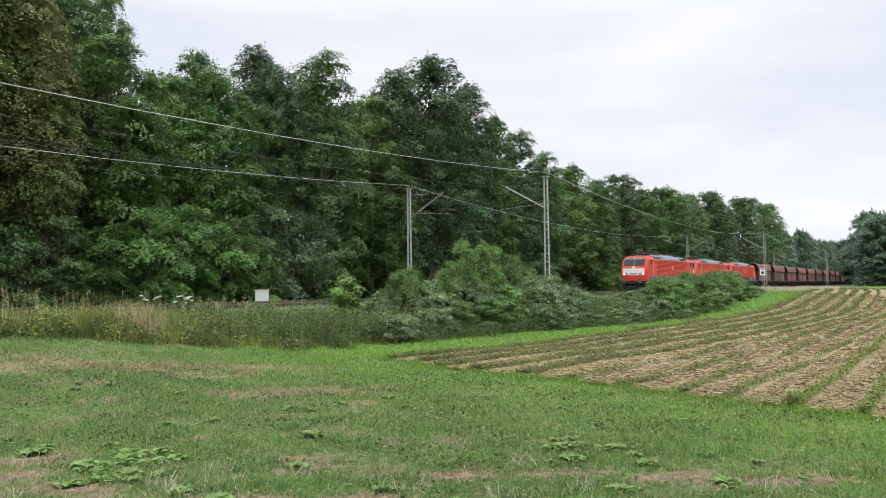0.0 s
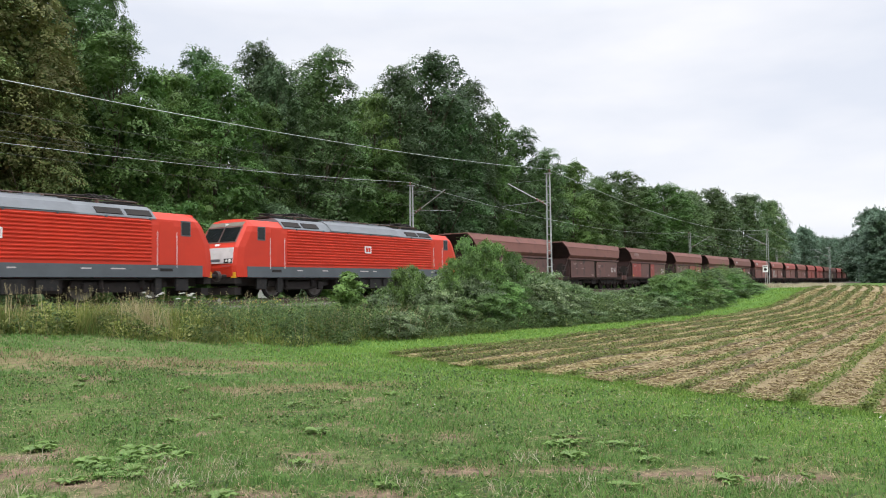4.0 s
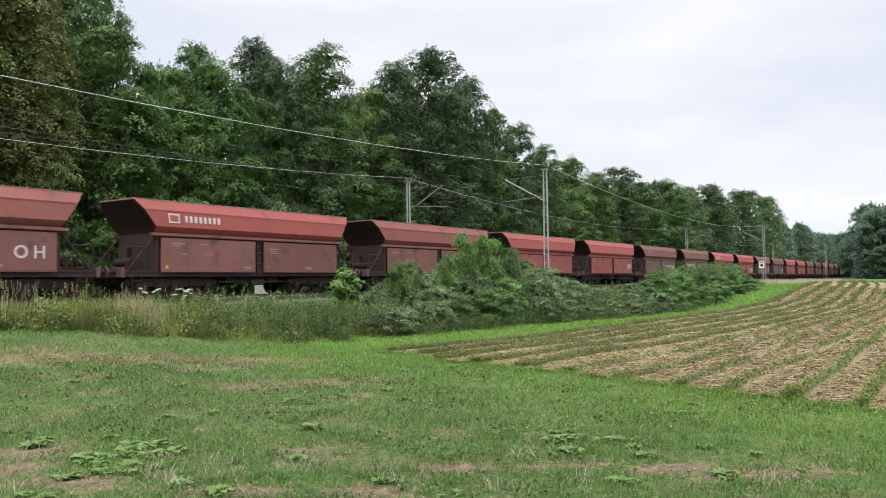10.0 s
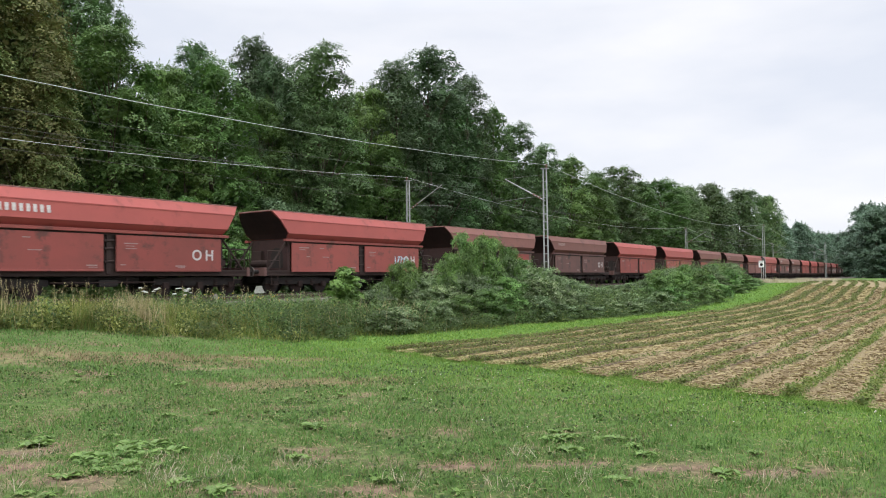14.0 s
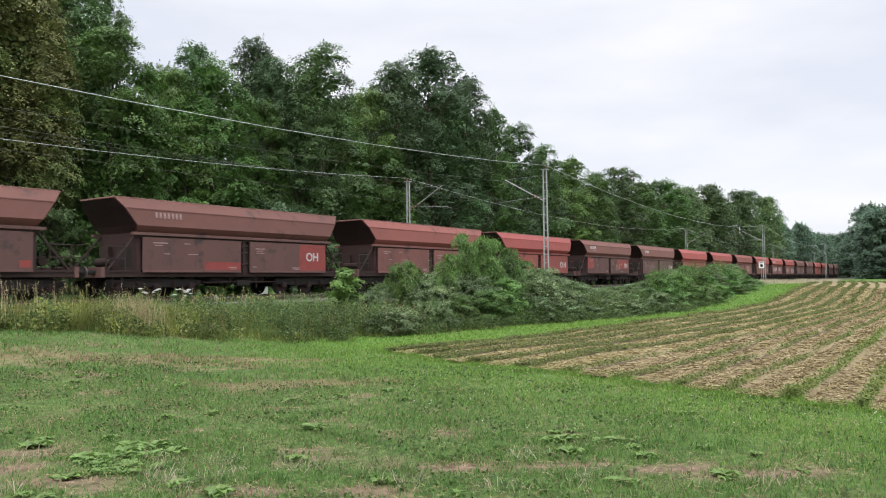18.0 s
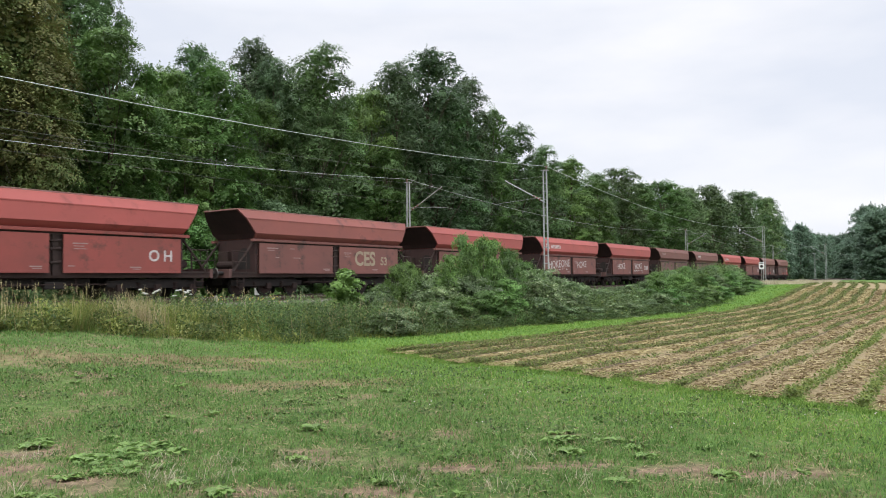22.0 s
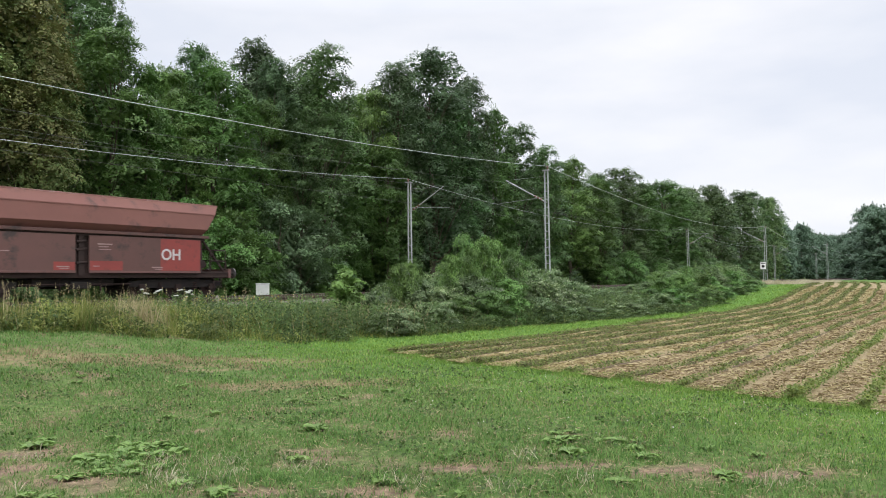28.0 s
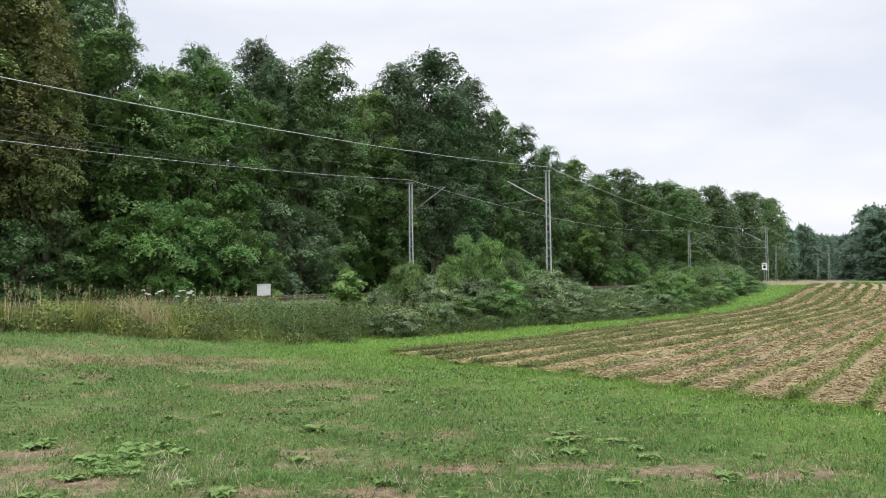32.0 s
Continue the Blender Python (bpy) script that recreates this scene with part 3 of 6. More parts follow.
    part("cap_plate", boxed(-0.22, 0.22, -0.17, 0.17, h - 0.02, h + 0.02), M_GALV, ob)
    return ob


PAIRS = [-131.5, -62.0, 7.5, 77.0, 147.0, 217.0, 287.0]
for s in PAIRS:
    mast(s, 7.25, 8.5, -1)
    mast(s, -3.3, 8.6, 1)


def wire(name, q, z, sag, r, material, label, group):
    """One wire from mast to mast, hanging a little between them."""
    pts = []
    for a, b in zip(PAIRS, PAIRS[1:]):
        for i in range(12):
            k = i / 12
            pts.append(line(a + (b - a) * k, q, z - sag * 4 * k * (1 - k)))
    pts.append(line(PAIRS[-1], q, z))
    cu = bpy.data.curves.new(name, "CURVE")
    cu.dimensions, cu.bevel_depth, cu.bevel_resolution = "3D", r, 1
    sp = cu.splines.new("POLY")
    sp.points.add(len(pts) - 1)
    for p, v in zip(sp.points, pts):
        p.co = (*v, 1)
    cu.materials.append(material)
    tagged(new(name, cu), label, "overhead wire", group)


wire("feeder_wire", 7.35, 8.74, 1.5, 0.011, M_WIRE, "bright aluminium feeder wire along the mast tops", "wires over the railway")
wire("feeder_wire", -3.4, 8.84, 1.35, 0.011, M_WIRE, "bright aluminium feeder wire along the mast tops", "wires over the railway")
for q in (0.0, NEAR):
    wire("messenger_wire", q, RAIL + 6.95, 0.9, 0.007, M_COPPER, "thin dark messenger wire above a track", "wires over the railway")
    wire("contact_wire", q, RAIL + 5.5, 0.02, 0.007, M_COPPER, "thin dark contact wire above a track", "wires over the railway")


def cabinet():
    p = line(-5.3, -4.3)
    z = float(ground_z(p.x, p.y))
    ob = thing("signal_cabinet", "weathered light grey trackside cabinet beyond the rails", "trackside cabinet")
    ob.matrix_world = Matrix.Translation((p.x, p.y, z)) @ pose(0, 0, 0, 0, 0, 14)
    h = 1.66 - z
    part("plinth", boxed(-0.35, 0.35, -0.22, 0.22, -0.1, 0.10), M_SLEEPER, ob, "concrete plinth")
    part("body", boxed(-0.37, 0.37, -0.24, 0.24, 0.10, h - 0.05, bevel=0.012), M_CABINET, ob)
    part("lid", boxed(-0.40, 0.40, -0.28, 0.28, h - 0.05, h, bevel=0.015), M_CABINET, ob)
    for x in (-0.18, 0.18):
        d = part("door", boxed(x - 0.165, x + 0.165, -0.262, -0.24, 0.13, h - 0.08, bevel=0.005), M_CABINET, ob)
        part("handle", boxed(x - 0.02, x + 0.02, -0.285, -0.262, 0.30, 0.38), M_DARK, d)


cabinet()


def track_sign():
    p = line(76.4, 7.0)
    z = float(ground_z(p.x, p.y))
    ob = thing("track_sign", "white trackside board with a dark emblem on a thin post", "sign")
    ob.matrix_world = Matrix.Translation((p.x, p.y, z)) @ pose(0, 0, 0, 0, 0, -25)
    bm = bmesh.new()
    rod(bm, (0, 0, -0.2), (0, 0, 3.72 - z), 0.035, 8)
    part("post", bm, M_GALV, ob)
    b = part("board", boxed(-0.34, 0.34, -0.06, -0.035, 2.80 - z, 3.72 - z, bevel=0.01), M_WHITE, ob)
    bm = bmesh.new()
    rod(bm, (0, -0.068, 3.18 - z), (0, -0.06, 3.18 - z), 0.2, 16)
    part("emblem", bm, M_DARK, b)
    part("upper_bar", boxed(-0.25, 0.25, -0.068, -0.06, 3.50 - z, 3.60 - z), M_DARK, b)


track_sign()

# ---- the train; in a vehicle's space x points ahead, y to the viewer's side, z is 0 on the rail head ----
def wheelset(parent, x, r=0.46):
    ob = None
    for sy in (-1, 1):
        bm = bmesh.new()
        rod(bm, (x, sy * 0.685, r), (x, sy * 0.82, r), r, 24)
        rod(bm, (x, 0, r), (x, sy * 0.7, r), 0.085, 8)
        ob = part("wheel", bm, M_DARK, parent)
        bm = bmesh.new()
        rod(bm, (x, sy * 0.82, r), (x, sy * 0.835, r), r * 0.80, 28)
        rod(bm, (x, sy * 0.82, r), (x, sy * 0.90, r), 0.13, 16)
        part("wheel_disc", bm, M_STEEL if r > 0.5 else M_RUSTFRAME, ob)


def buffers(ob, x, d):
    for y in (-0.875, 0.875):
        bm = bmesh.new()
        rod(bm, (x, y, 1.05), (x + d * 0.42, y, 1.05), 0.095, 12)
        sleeve = part("buffer", bm, M_DARK, ob)
        bm = bmesh.new()
        rod(bm, (x + d * 0.42, y, 1.05), (x + d * 0.47, y, 1.05), 0.24, 20)
        part("buffer_plate", bm, M_STEEL, sleeve)
    bm = bmesh.new()
    box(bm, min(x, x + d * 0.5), max(x, x + d * 0.5), -0.06, 0.06, 0.98, 1.10)
    rod(bm, (x + d * 0.45, 0, 1.1), (x + d * 0.45, 0, 0.72), 0.04)
    part("coupling", bm, M_DARK, ob)


FONT_MESHES = {}


def letters(text, size, m, material, parent, name="lettering", fat=0.012):
    key = (text, size, material.name, fat)
    if key not in FONT_MESHES:
        cu = bpy.data.curves.new(name, "FONT")
        cu.body, cu.size, cu.align_x, cu.align_y, cu.extrude = text, size, "CENTER", "CENTER", 0.003
        cu.offset = fat
        tmp = bpy.data.objects.new(name, cu)
        me = tmp.to_mesh().copy()
        bpy.data.objects.remove(tmp)
        me.materials.clear()
        me.materials.append(material)
        FONT_MESHES[key] = me
    return share(name, FONT_MESHES[key], parent, m)


def on_side(x, y, z, tilt=0.0):
    """Pose of writing on the viewer's side of a vehicle; its reading direction runs backwards along the train."""
    return pose(x, y, z, 90 - tilt, 0, 180)


def wagon(kind, words):
    ob = thing("hopper_wagon", words, "freight wagon", "wagons of the coal train")
    paint, flap = M_HOP[kind], M_DOOR[kind]
    # hopper: eight-sided section that narrows at both ends
    def ring(x, k):
        prof = [(1.16, 3.98), (1.40, 3.58), (1.50, 2.91), (1.24, 2.66)]
        y, z = prof[k]
        return [(x, y, z), (-x, y, z), (-x, -y, z), (x, -y, z)]
    shell = bmesh.new()
    loft(shell, [ring(5.50, 3), ring(5.62, 2), ring(6.10, 1), ring(6.41, 0)])
    part("hopper", shell, paint, ob)
    for sx in (-1, 1):
        # both end plates carry painted shade along with their soot
        bm = bmesh.new()
        rings_ = [(6.425, 1.10, 3.94), (6.115, 1.36, 3.56), (5.635, 1.45, 2.91), (5.52, 1.20, 2.67)]
        a = [bm.verts.new((sx * (x + 0.02), y, z)) for x, y, z in rings_] + [bm.verts.new((sx * (x + 0.02), -y, z)) for x, y, z in reversed(rings_)]
        k = len(rings_)
        for i in range(k - 1):
            bm.faces.new((a[i], a[i + 1], a[2 * k - 2 - i], a[2 * k - 1 - i]))
        bmesh.ops.solidify(bm, geom=bm.faces[:], thickness=0.015)
        part("end_wall", bm, M_COALSHADE, ob, "sooty overhanging end wall, darkened further for its own shade")
        bm = bmesh.new()
        prism(bm, [(sx * 5.36, 1.1), (sx * 5.50, 1.1), (sx * 5.50, 2.68), (sx * 5.36, 2.68)], -1.28, 1.28)
        bulk = part("bulkhead", bm, M_COALSHADE, ob, "sooty end bulkhead, darkened further for the shade under the overhang")
        # flat dark face on the closed bulkhead: painted shade in place of an opening
        bm = bmesh.new()
        arch = [(0.42 * math.cos(math.pi * i / 10), 1.75 + 0.5 * math.sin(math.pi * i / 10)) for i in range(11)] + [(-0.42, 1.25), (0.42, 1.25)]
        a = [bm.verts.new((sx * 5.512, y + 0.55, z)) for y, z in arch]
        bm.faces.new(a)
        part("arch_shade_plate", bm, M_DARK, bulk, "flat dark arch painted as the shade of an opening")
    rim = bmesh.new()
    for sy in (-1, 1):
        box(rim, -6.43, 6.43, sy * 1.13 - 0.035, sy * 1.13 + 0.035, 3.97, 4.03, bevel=0.01)
    for sx in (-1, 1):
        box(rim, sx * 6.41 - 0.04, sx * 6.41 + 0.04, -1.16, 1.16, 3.965, 4.025, bevel=0.01)
    part("rim", rim, M_RIM, ob, "dusty pale top rim")
    # seam along the fold, belt under the hopper
    for sy in (-1, 1):
        bm = bmesh.new()
        box(bm, -6.02, 6.02, sy * 1.405 - 0.012, sy * 1.405 + 0.012, 3.55, 3.595)
        part("fold_strip", bm, paint, ob)
        bm = bmesh.new()
        box(bm, -5.75, 5.75, sy * 1.36 - 0.11, sy * 1.36 + 0.08, 2.53, 2.65, bevel=0.012)
        part("belt_beam", bm, flap, ob)
        bm = bmesh.new()
        box(bm, -5.6, 5.6, sy * 1.29 - 0.06, sy * 1.29 + 0.04, 2.44, 2.53)
        part("hinge_rail", bm, M_RUSTFRAME, ob)
        for x0, x1 in ((0.27, 5.32), (-5.32, -0.27)):
            bm = bmesh.new()
            box(bm, x0, x1, sy * 1.37 - 0.035, sy * 1.37 + 0.035, 1.06, 2.46, bevel=0.015)
            d = part("discharge_flap", bm, flap, ob)
            bm = bmesh.new()
            box(bm, x0, x1, sy * 1.395 - 0.03, sy * 1.395 + 0.03, 1.04, 1.12, bevel=0.01)
            part("flap_edge", bm, flap, d)
        part("centre_post", boxed(-0.10, 0.10, sy * 1.24 - 0.08, sy * 1.24 + 0.08, 0.95, 2.55), M_RUSTFRAME, ob)
        bm = bmesh.new()
        for z in (1.45, 1.95, 2.25):
            rod(bm, (-0.2, sy * 1.32, z), (0.2, sy * 1.32, z - 0.05), 0.045)
        part("flap_lever", bm, M_RUSTFRAME, ob)
        part("sole_bar", boxed(-6.95, 6.95, sy * 1.18 - 0.09, sy * 1.18 + 0.09, 0.86, 1.04), M_RUSTFRAME, ob)
    # lower body under the hopper
    bm = bmesh.new()
    prism(bm, [(-5.35, 2.72), (5.35, 2.72), (4.6, 1.0), (-4.6, 1.0)], -1.25, 1.25)
    part("lower_body", bm, M_RUSTFRAME, ob)
    for sx in (-1, 1):
        part("end_platform", boxed(sx * 5.35, sx * 6.98, -1.3, 1.3, 1.04, 1.12), M_RUSTFRAME, ob)
        part("headstock", boxed(sx * 6.90, sx * 7.06, -1.32, 1.32, 0.84, 1.24, bevel=0.01), M_DOOR["dark"], ob)
        for sy in (-1, 1):
            bm = bmesh.new()
            rod(bm, (sx * 5.45, sy * 1.2, 2.6), (sx * 6.75, sy * 1.2, 1.1), 0.05, 8)
            part("end_strut", bm, M_RUSTFRAME, ob)
            bm = bmesh.new()
            box(bm, sx * 5.40 - 0.07, sx * 5.40 + 0.07, sy * 1.2 - 0.07, sy * 1.2 + 0.07, 1.1, 2.6)
            part("corner_post", bm, M_DOOR["dark"], ob)
        bm = bmesh.new()
        y0, y1 = -0.9, 0.1
        for a, b in (((y0, 1.1), (y0, 2.15)), ((y0, 2.15), (y1, 2.15)), ((y1, 2.15), (y1, 1.1)), ((y0, 1.65), (y1, 1.65))):
            rod(bm, (sx * 6.85, a[0], a[1]), (sx * 6.85, b[0], b[1]), 0.022)
        part("hand_rail", bm, M_RUSTFRAME, ob)
        for sy in (1,):
            bm = bmesh.new()
            for a, b in (((6.0, 1.1), (6.0, 2.05)), ((6.0, 2.05), (6.8, 2.05)), ((6.8, 2.05), (6.8, 1.1)), ((6.0, 1.58), (6.8, 1.58))):
                rod(bm, (sx * a[0], sy * 1.24, a[1]), (sx * b[0], sy * 1.24, b[1]), 0.024)
            part("platform_rail", bm, M_RUSTFRAME, ob)
            bm = bmesh.new()
            for z in (0.42, 0.68):
                box(bm, sx * 6.35 - 0.2, sx * 6.35 + 0.2, sy * 1.27 - 0.07, sy * 1.27 + 0.07, z, z + 0.03)
            for k in (-0.2, 0.2):
                rod(bm, (sx * 6.35 + k, sy * 1.27, 0.42), (sx * 6.35 + k, sy * 1.27, 0.9), 0.018)
            part("step_iron", bm, M_RUSTFRAME, ob)
        bm = bmesh.new()
        box(bm, sx * 5.62 - 0.10, sx * 5.62 + 0.10, -0.95, -0.35, 1.25, 2.1, bevel=0.02)
        part("valve_cabinet", bm, M_RUSTFRAME, ob)
        bm = bmesh.new()
        rod(bm, (sx * 6.1, -0.5, 1.45), (sx * 6.1, 0.6, 1.45), 0.17, 12)
        part("air_reservoir", bm, M_RUSTFRAME, ob)
        buffers(ob, sx * 7.06, sx)
        bogie = part("bogie_frame", boxed(sx * 4.45 - 2.2, sx * 4.45 + 2.2, -0.35, 0.35, 0.55, 0.84), M_DARK, ob)
        for sy in (-1, 1):
            bm = bmesh.new()
            prism(bm, [(sx * 4.45 - 2.25, 0.50), (sx * 4.45 - 2.25, 0.72), (sx * 4.45 - 0.9, 0.80), (sx * 4.45 + 0.9, 0.80), (sx * 4.45 + 2.25, 0.72), (sx * 4.45 + 2.25, 0.50), (sx * 4.45 + 0.9, 0.44), (sx * 4.45 - 0.9, 0.44)], sy * 0.98 - 0.05, sy * 0.98 + 0.05)
            part("side_frame", bm, M_DARK, bogie)
            for k in (-1, 0, 1):
                bm = bmesh.new()
                box(bm, sx * 4.45 + k * 1.72 - 0.14, sx * 4.45 + k * 1.72 + 0.14, sy * 1.07 - 0.06, sy * 1.07 + 0.06, 0.33, 0.60, bevel=0.03)
                part("axle_box", bm, M_RUSTFRAME, bogie)
        for k in (-1, 0, 1):
            wheelset(ob, sx * 4.45 + k * 1.72)
        for sy in (-1, 1):
            for k in (-0.86, 0.86):
                bm = bmesh.new()
                for j in range(4):
                    rod(bm, (sx * 4.45 + k, sy * 1.02, 0.38 + j * 0.08), (sx * 4.45 + k, sy * 1.02, 0.42 + j * 0.08), 0.11, 7)
                part("spring", bm, M_RUSTFRAME, bogie)
    for sy in (-1, 1):
        bm = bmesh.new()
        rod(bm, (-2.2, sy * 1.15, 0.62), (2.2, sy * 1.15, 0.62), 0.025)
        rod(bm, (-0.9, sy * 1.12, 0.84), (-0.9, sy * 1.12, 0.35), 0.03)
        rod(bm, (0.7, sy * 1.12, 0.84), (0.7, sy * 1.12, 0.40), 0.03)
        part("brake_rod", bm, M_RUSTFRAME, ob)
        part("brake_cylinder", boxed(-0.5, 0.3, sy * 1.05 - 0.12, sy * 1.05 + 0.12, 0.45, 0.72, bevel=0.05), M_DARK, ob)
    part("brake_rigging", boxed(-1.6, 1.6, -0.9, 0.9, 0.55, 0.84, bevel=0.03), M_DARK, ob)
    # pale data panels on both flaps, as bars
    for bars in (((4.5, 2.24, 0.7, 0.05), (4.6, 2.14, 0.4, 0.035), (3.2, 2.24, 0.3, 0.04), (4.2, 1.80, 0.25, 0.04), (2.9, 1.80, 0.5, 0.035), (0.75, 1.27, 0.45, 0.05), (0.7, 1.20, 0.35, 0.03)),
                 ((-0.9, 2.14, 0.6, 0.045), (-0.85, 2.04, 0.4, 0.03), (-0.9, 1.94, 0.5, 0.03), (-0.55, 1.30, 0.25, 0.04), (-3.2, 1.27, 0.5, 0.05), (-3.25, 1.20, 0.35, 0.03))):
        bm = bmesh.new()
        for x, z, w, h in bars:
            box(bm, x - w / 2, x + w / 2, 1.405, 1.409, z - h / 2, z + h / 2)
        part("data_panel", bm, M_DIMLET, ob, "faded pale lettering too worn to read")
    return ob


def letter_bars(ob, x, z, w, h, n, material, y, name="brand_mark", tilt=6.0):
    """A row of plain upright blocks in place of a company's name."""
    step = w / n
    me = None
    for i in range(n):
        m = pose(x, y, z, tilt, 0, 0) @ Matrix.Translation((-w / 2 + (i + 0.46) * step, 0, 0))
        if me is None:
            me = part(name, boxed(-step * 0.27, step * 0.27, -0.003, 0.003, -h / 2, h / 2), material, ob, "pale plain block in place of lettering")
            me.matrix_basis = m
        else:
            share(name, me.data, ob, m)


def mark_oh(ob, x=-4.35, z=1.72, size=0.62, material=None):
    letters("O H", size, on_side(x, 1.409, z), material or M_OFFWHITE, ob)


def patch(ob, x0, x1, z0, z1, material=None, y=1.404, name="paint_patch", label="brighter red patch of fresh paint"):
    part(name, boxed(x0, x1, y - 0.002, y + 0.002, z0, z1), material or M_PATCH, ob, label)


def scrawl(ob, x0, x1, z0, z1, seed, material, thick=0.05, n=7, name="graffiti", y=1.412, block=False):
    """Spray-painted tag: looping strokes, or fat filled blocks."""
    r = random.Random(seed)
    w = (x0 - x1) / n
    for i in range(n):
        bm = bmesh.new()
        cx = x0 - w * (i + 0.5)
        if block:
            hw = w * 0.46
            o = [(cx + hw * r.uniform(0.7, 1), z0 + r.uniform(0, 0.08)), (cx + hw * r.uniform(0.8, 1.05), (z0 + z1) / 2), (cx + hw * r.uniform(0.6, 1), z1 - r.uniform(0, 0.12)),
                 (cx, z1 - r.uniform(0, 0.05)), (cx - hw * r.uniform(0.6, 1), z1 - r.uniform(0, 0.12)), (cx - hw * r.uniform(0.8, 1.05), (z0 + z1) / 2), (cx - hw * r.uniform(0.7, 1), z0 + r.uniform(0, 0.08))]
            prism(bm, o, y - 0.002 + i * 0.0004, y + i * 0.0004)
        else:
            pts = [(cx + r.uniform(-0.5, 0.5) * w, z0 + (z1 - z0) * r.uniform(0, 1)) for _ in range(4)]
            pts = [(cx + w * 0.3, z0 + (z1 - z0) * r.uniform(0, 0.2)), (cx + w * 0.2, z1 - (z1 - z0) * r.uniform(0, 0.2))] + pts[:3]
            for a, b in zip(pts, pts[1:]):
                rod(bm, (a[0], y, a[1]), (b[0], y, b[1]), thick * 0.5, 4)
        for v in bm.verts:
            v.co.y = min(max(v.co.y, y - 0.004), y + 0.006)
        part(name, bm, material, ob, "spray-painted graffiti stroke")


def nose(z):
    """How far out the cab front stands at height z: upright below, leaning back from the windscreen up."""
    return float(np.interp(z, [1.0, 1.5, 2.36, 3.30, 3.66, 3.8], [9.14, 9.20, 9.10, 8.60, 8.28, 8.2]))


def locomotive(leading):
    ob = thing("electric_locomotive", "bright red electric locomotive with grey sill and roof", "locomotive", "locomotives of the train")
    # section (y, z) of the side wall and roof; the cab ends are stacked rings
    def sec(inset, half=1.47):
        pts = [(half, 1.02), (half, 1.55), (half, 2.36), (half, 3.10), (half - 0.04, 3.36), (min(1.10, half - 0.1), 3.66), (0.5, 3.74)]
        ring = [(-nose(z) + inset, y, z) for y, z in pts]
        return ring + [(x, -y, z) for x, y, z in reversed(ring)]
    bm = bmesh.new()
    rings = [sec(0.0, 1.20), sec(0.10, 1.37), sec(0.42, 1.46), sec(0.75, 1.47)]
    rings += [[(-x, y, z) for x, y, z in r] for r in reversed(rings)]
    loft(bm, rings)
    bmesh.ops.bevel(bm, geom=[e for e in bm.edges if e.calc_face_angle(0) > 0.5], offset=0.04, segments=2, affect="EDGES")
    body = part("body", bm, M_RED, ob)
    for sy in (-1, 1):
        part("sill", boxed(-8.55, 8.55, sy * 1.478 - 0.012, sy * 1.478 + 0.012, 1.00, 1.50), M_LGREY, ob, "grey lower side panel")
        for i in range(12):
            z = 1.60 + 0.142 * i
            bm = bmesh.new()
            a = [[(x, sy * y_, z_) for y_, z_ in ((1.455, z), (1.500, z + 0.045), (1.512, z + 0.085), (1.455, z + 0.125))] for x in (-6.05, 6.05)]
            loft(bm, a)
            part("side_rib", bm, M_RED, body)
        for sx in (-1, 1):
            win = part("cab_side_window", boxed(sx * 7.70 - 0.20, sx * 7.70 + 0.20, sy * 1.478 - 0.01, sy * 1.478 + 0.010, 2.76, 3.30, bevel=0.004), M_GLASS, ob, "dark cab side window")
            part("window_frame", boxed(sx * 7.70 - 0.24, sx * 7.70 + 0.24, sy * 1.474 - 0.01, sy * 1.474 + 0.006, 2.71, 3.35, bevel=0.003), M_LGREY, win)
            door = part("cab_door", boxed(sx * 6.75 - 0.33, sx * 6.75 + 0.33, sy * 1.474 - 0.01, sy * 1.474 + 0.012, 1.53, 3.28, bevel=0.006), M_RED, ob)
            for k in (-1, 1):
                bm = bmesh.new()
                rod(bm, (sx * 6.75 + k * 0.46, sy * 1.55, 1.40), (sx * 6.75 + k * 0.46, sy * 1.54, 2.85), 0.011)
                part("hand_rail", bm, M_WHITE, door, "pale grab rail")
            part("door_step", boxed(sx * 6.75 - 0.3, sx * 6.75 + 0.3, sy * 1.485 - 0.01, sy * 1.485 + 0.012, 1.24, 1.36), M_DARK, ob)
        part("emblem_panel", boxed(-0.27, 0.27, sy * 1.510 - 0.010, sy * 1.510 + 0.010, 2.32, 2.70), M_WHITE, ob, "white square emblem with a red bar")
        for x0 in (-0.19, 0.02):
            part("emblem_bar", boxed(x0, x0 + 0.17, sy * 1.522 - 0.004, sy * 1.522 + 0.004, 2.38, 2.64), M_RED, ob)
        for x, w in ((0.3, 0.7), (-0.6, 0.3), (-3.3, 0.4), (-4.6, 0.6), (3.4, 0.4), (5.2, 0.35), (-6.2, 0.3)):
            part("number_bar", boxed(x - w / 2, x + w / 2, sy * 1.494 - 0.003, sy * 1.494 + 0.003, 1.31, 1.36), M_OFFWHITE, ob, "pale painted bars in place of a number")
    # roof
    roof = bmesh.new()
    prism_pts = [(-1.46, 3.34), (-1.43, 3.40), (-1.10, 3.72), (-0.8, 3.88), (0.8, 3.88), (1.10, 3.72), (1.43, 3.40), (1.46, 3.34)]
    loft(roof, [[(-6.3, y, z) for y, z in prism_pts], [(6.3, y, z) for y, z in prism_pts]])
    rf = part("roof_panel", roof, M_ROOFGREY, ob, "grey roof hood")
    for sy in (-1, 1):
        for x in (-5.6, -4.3, 4.3, 5.6):
            g = part("roof_grille", boxed(x - 0.55, x + 0.55, -0.02, 0.02, -0.17, 0.17), M_DARK, rf)
            g.matrix_basis = pose(0, sy * 1.275, 3.57, sy * 46, 0, 0)
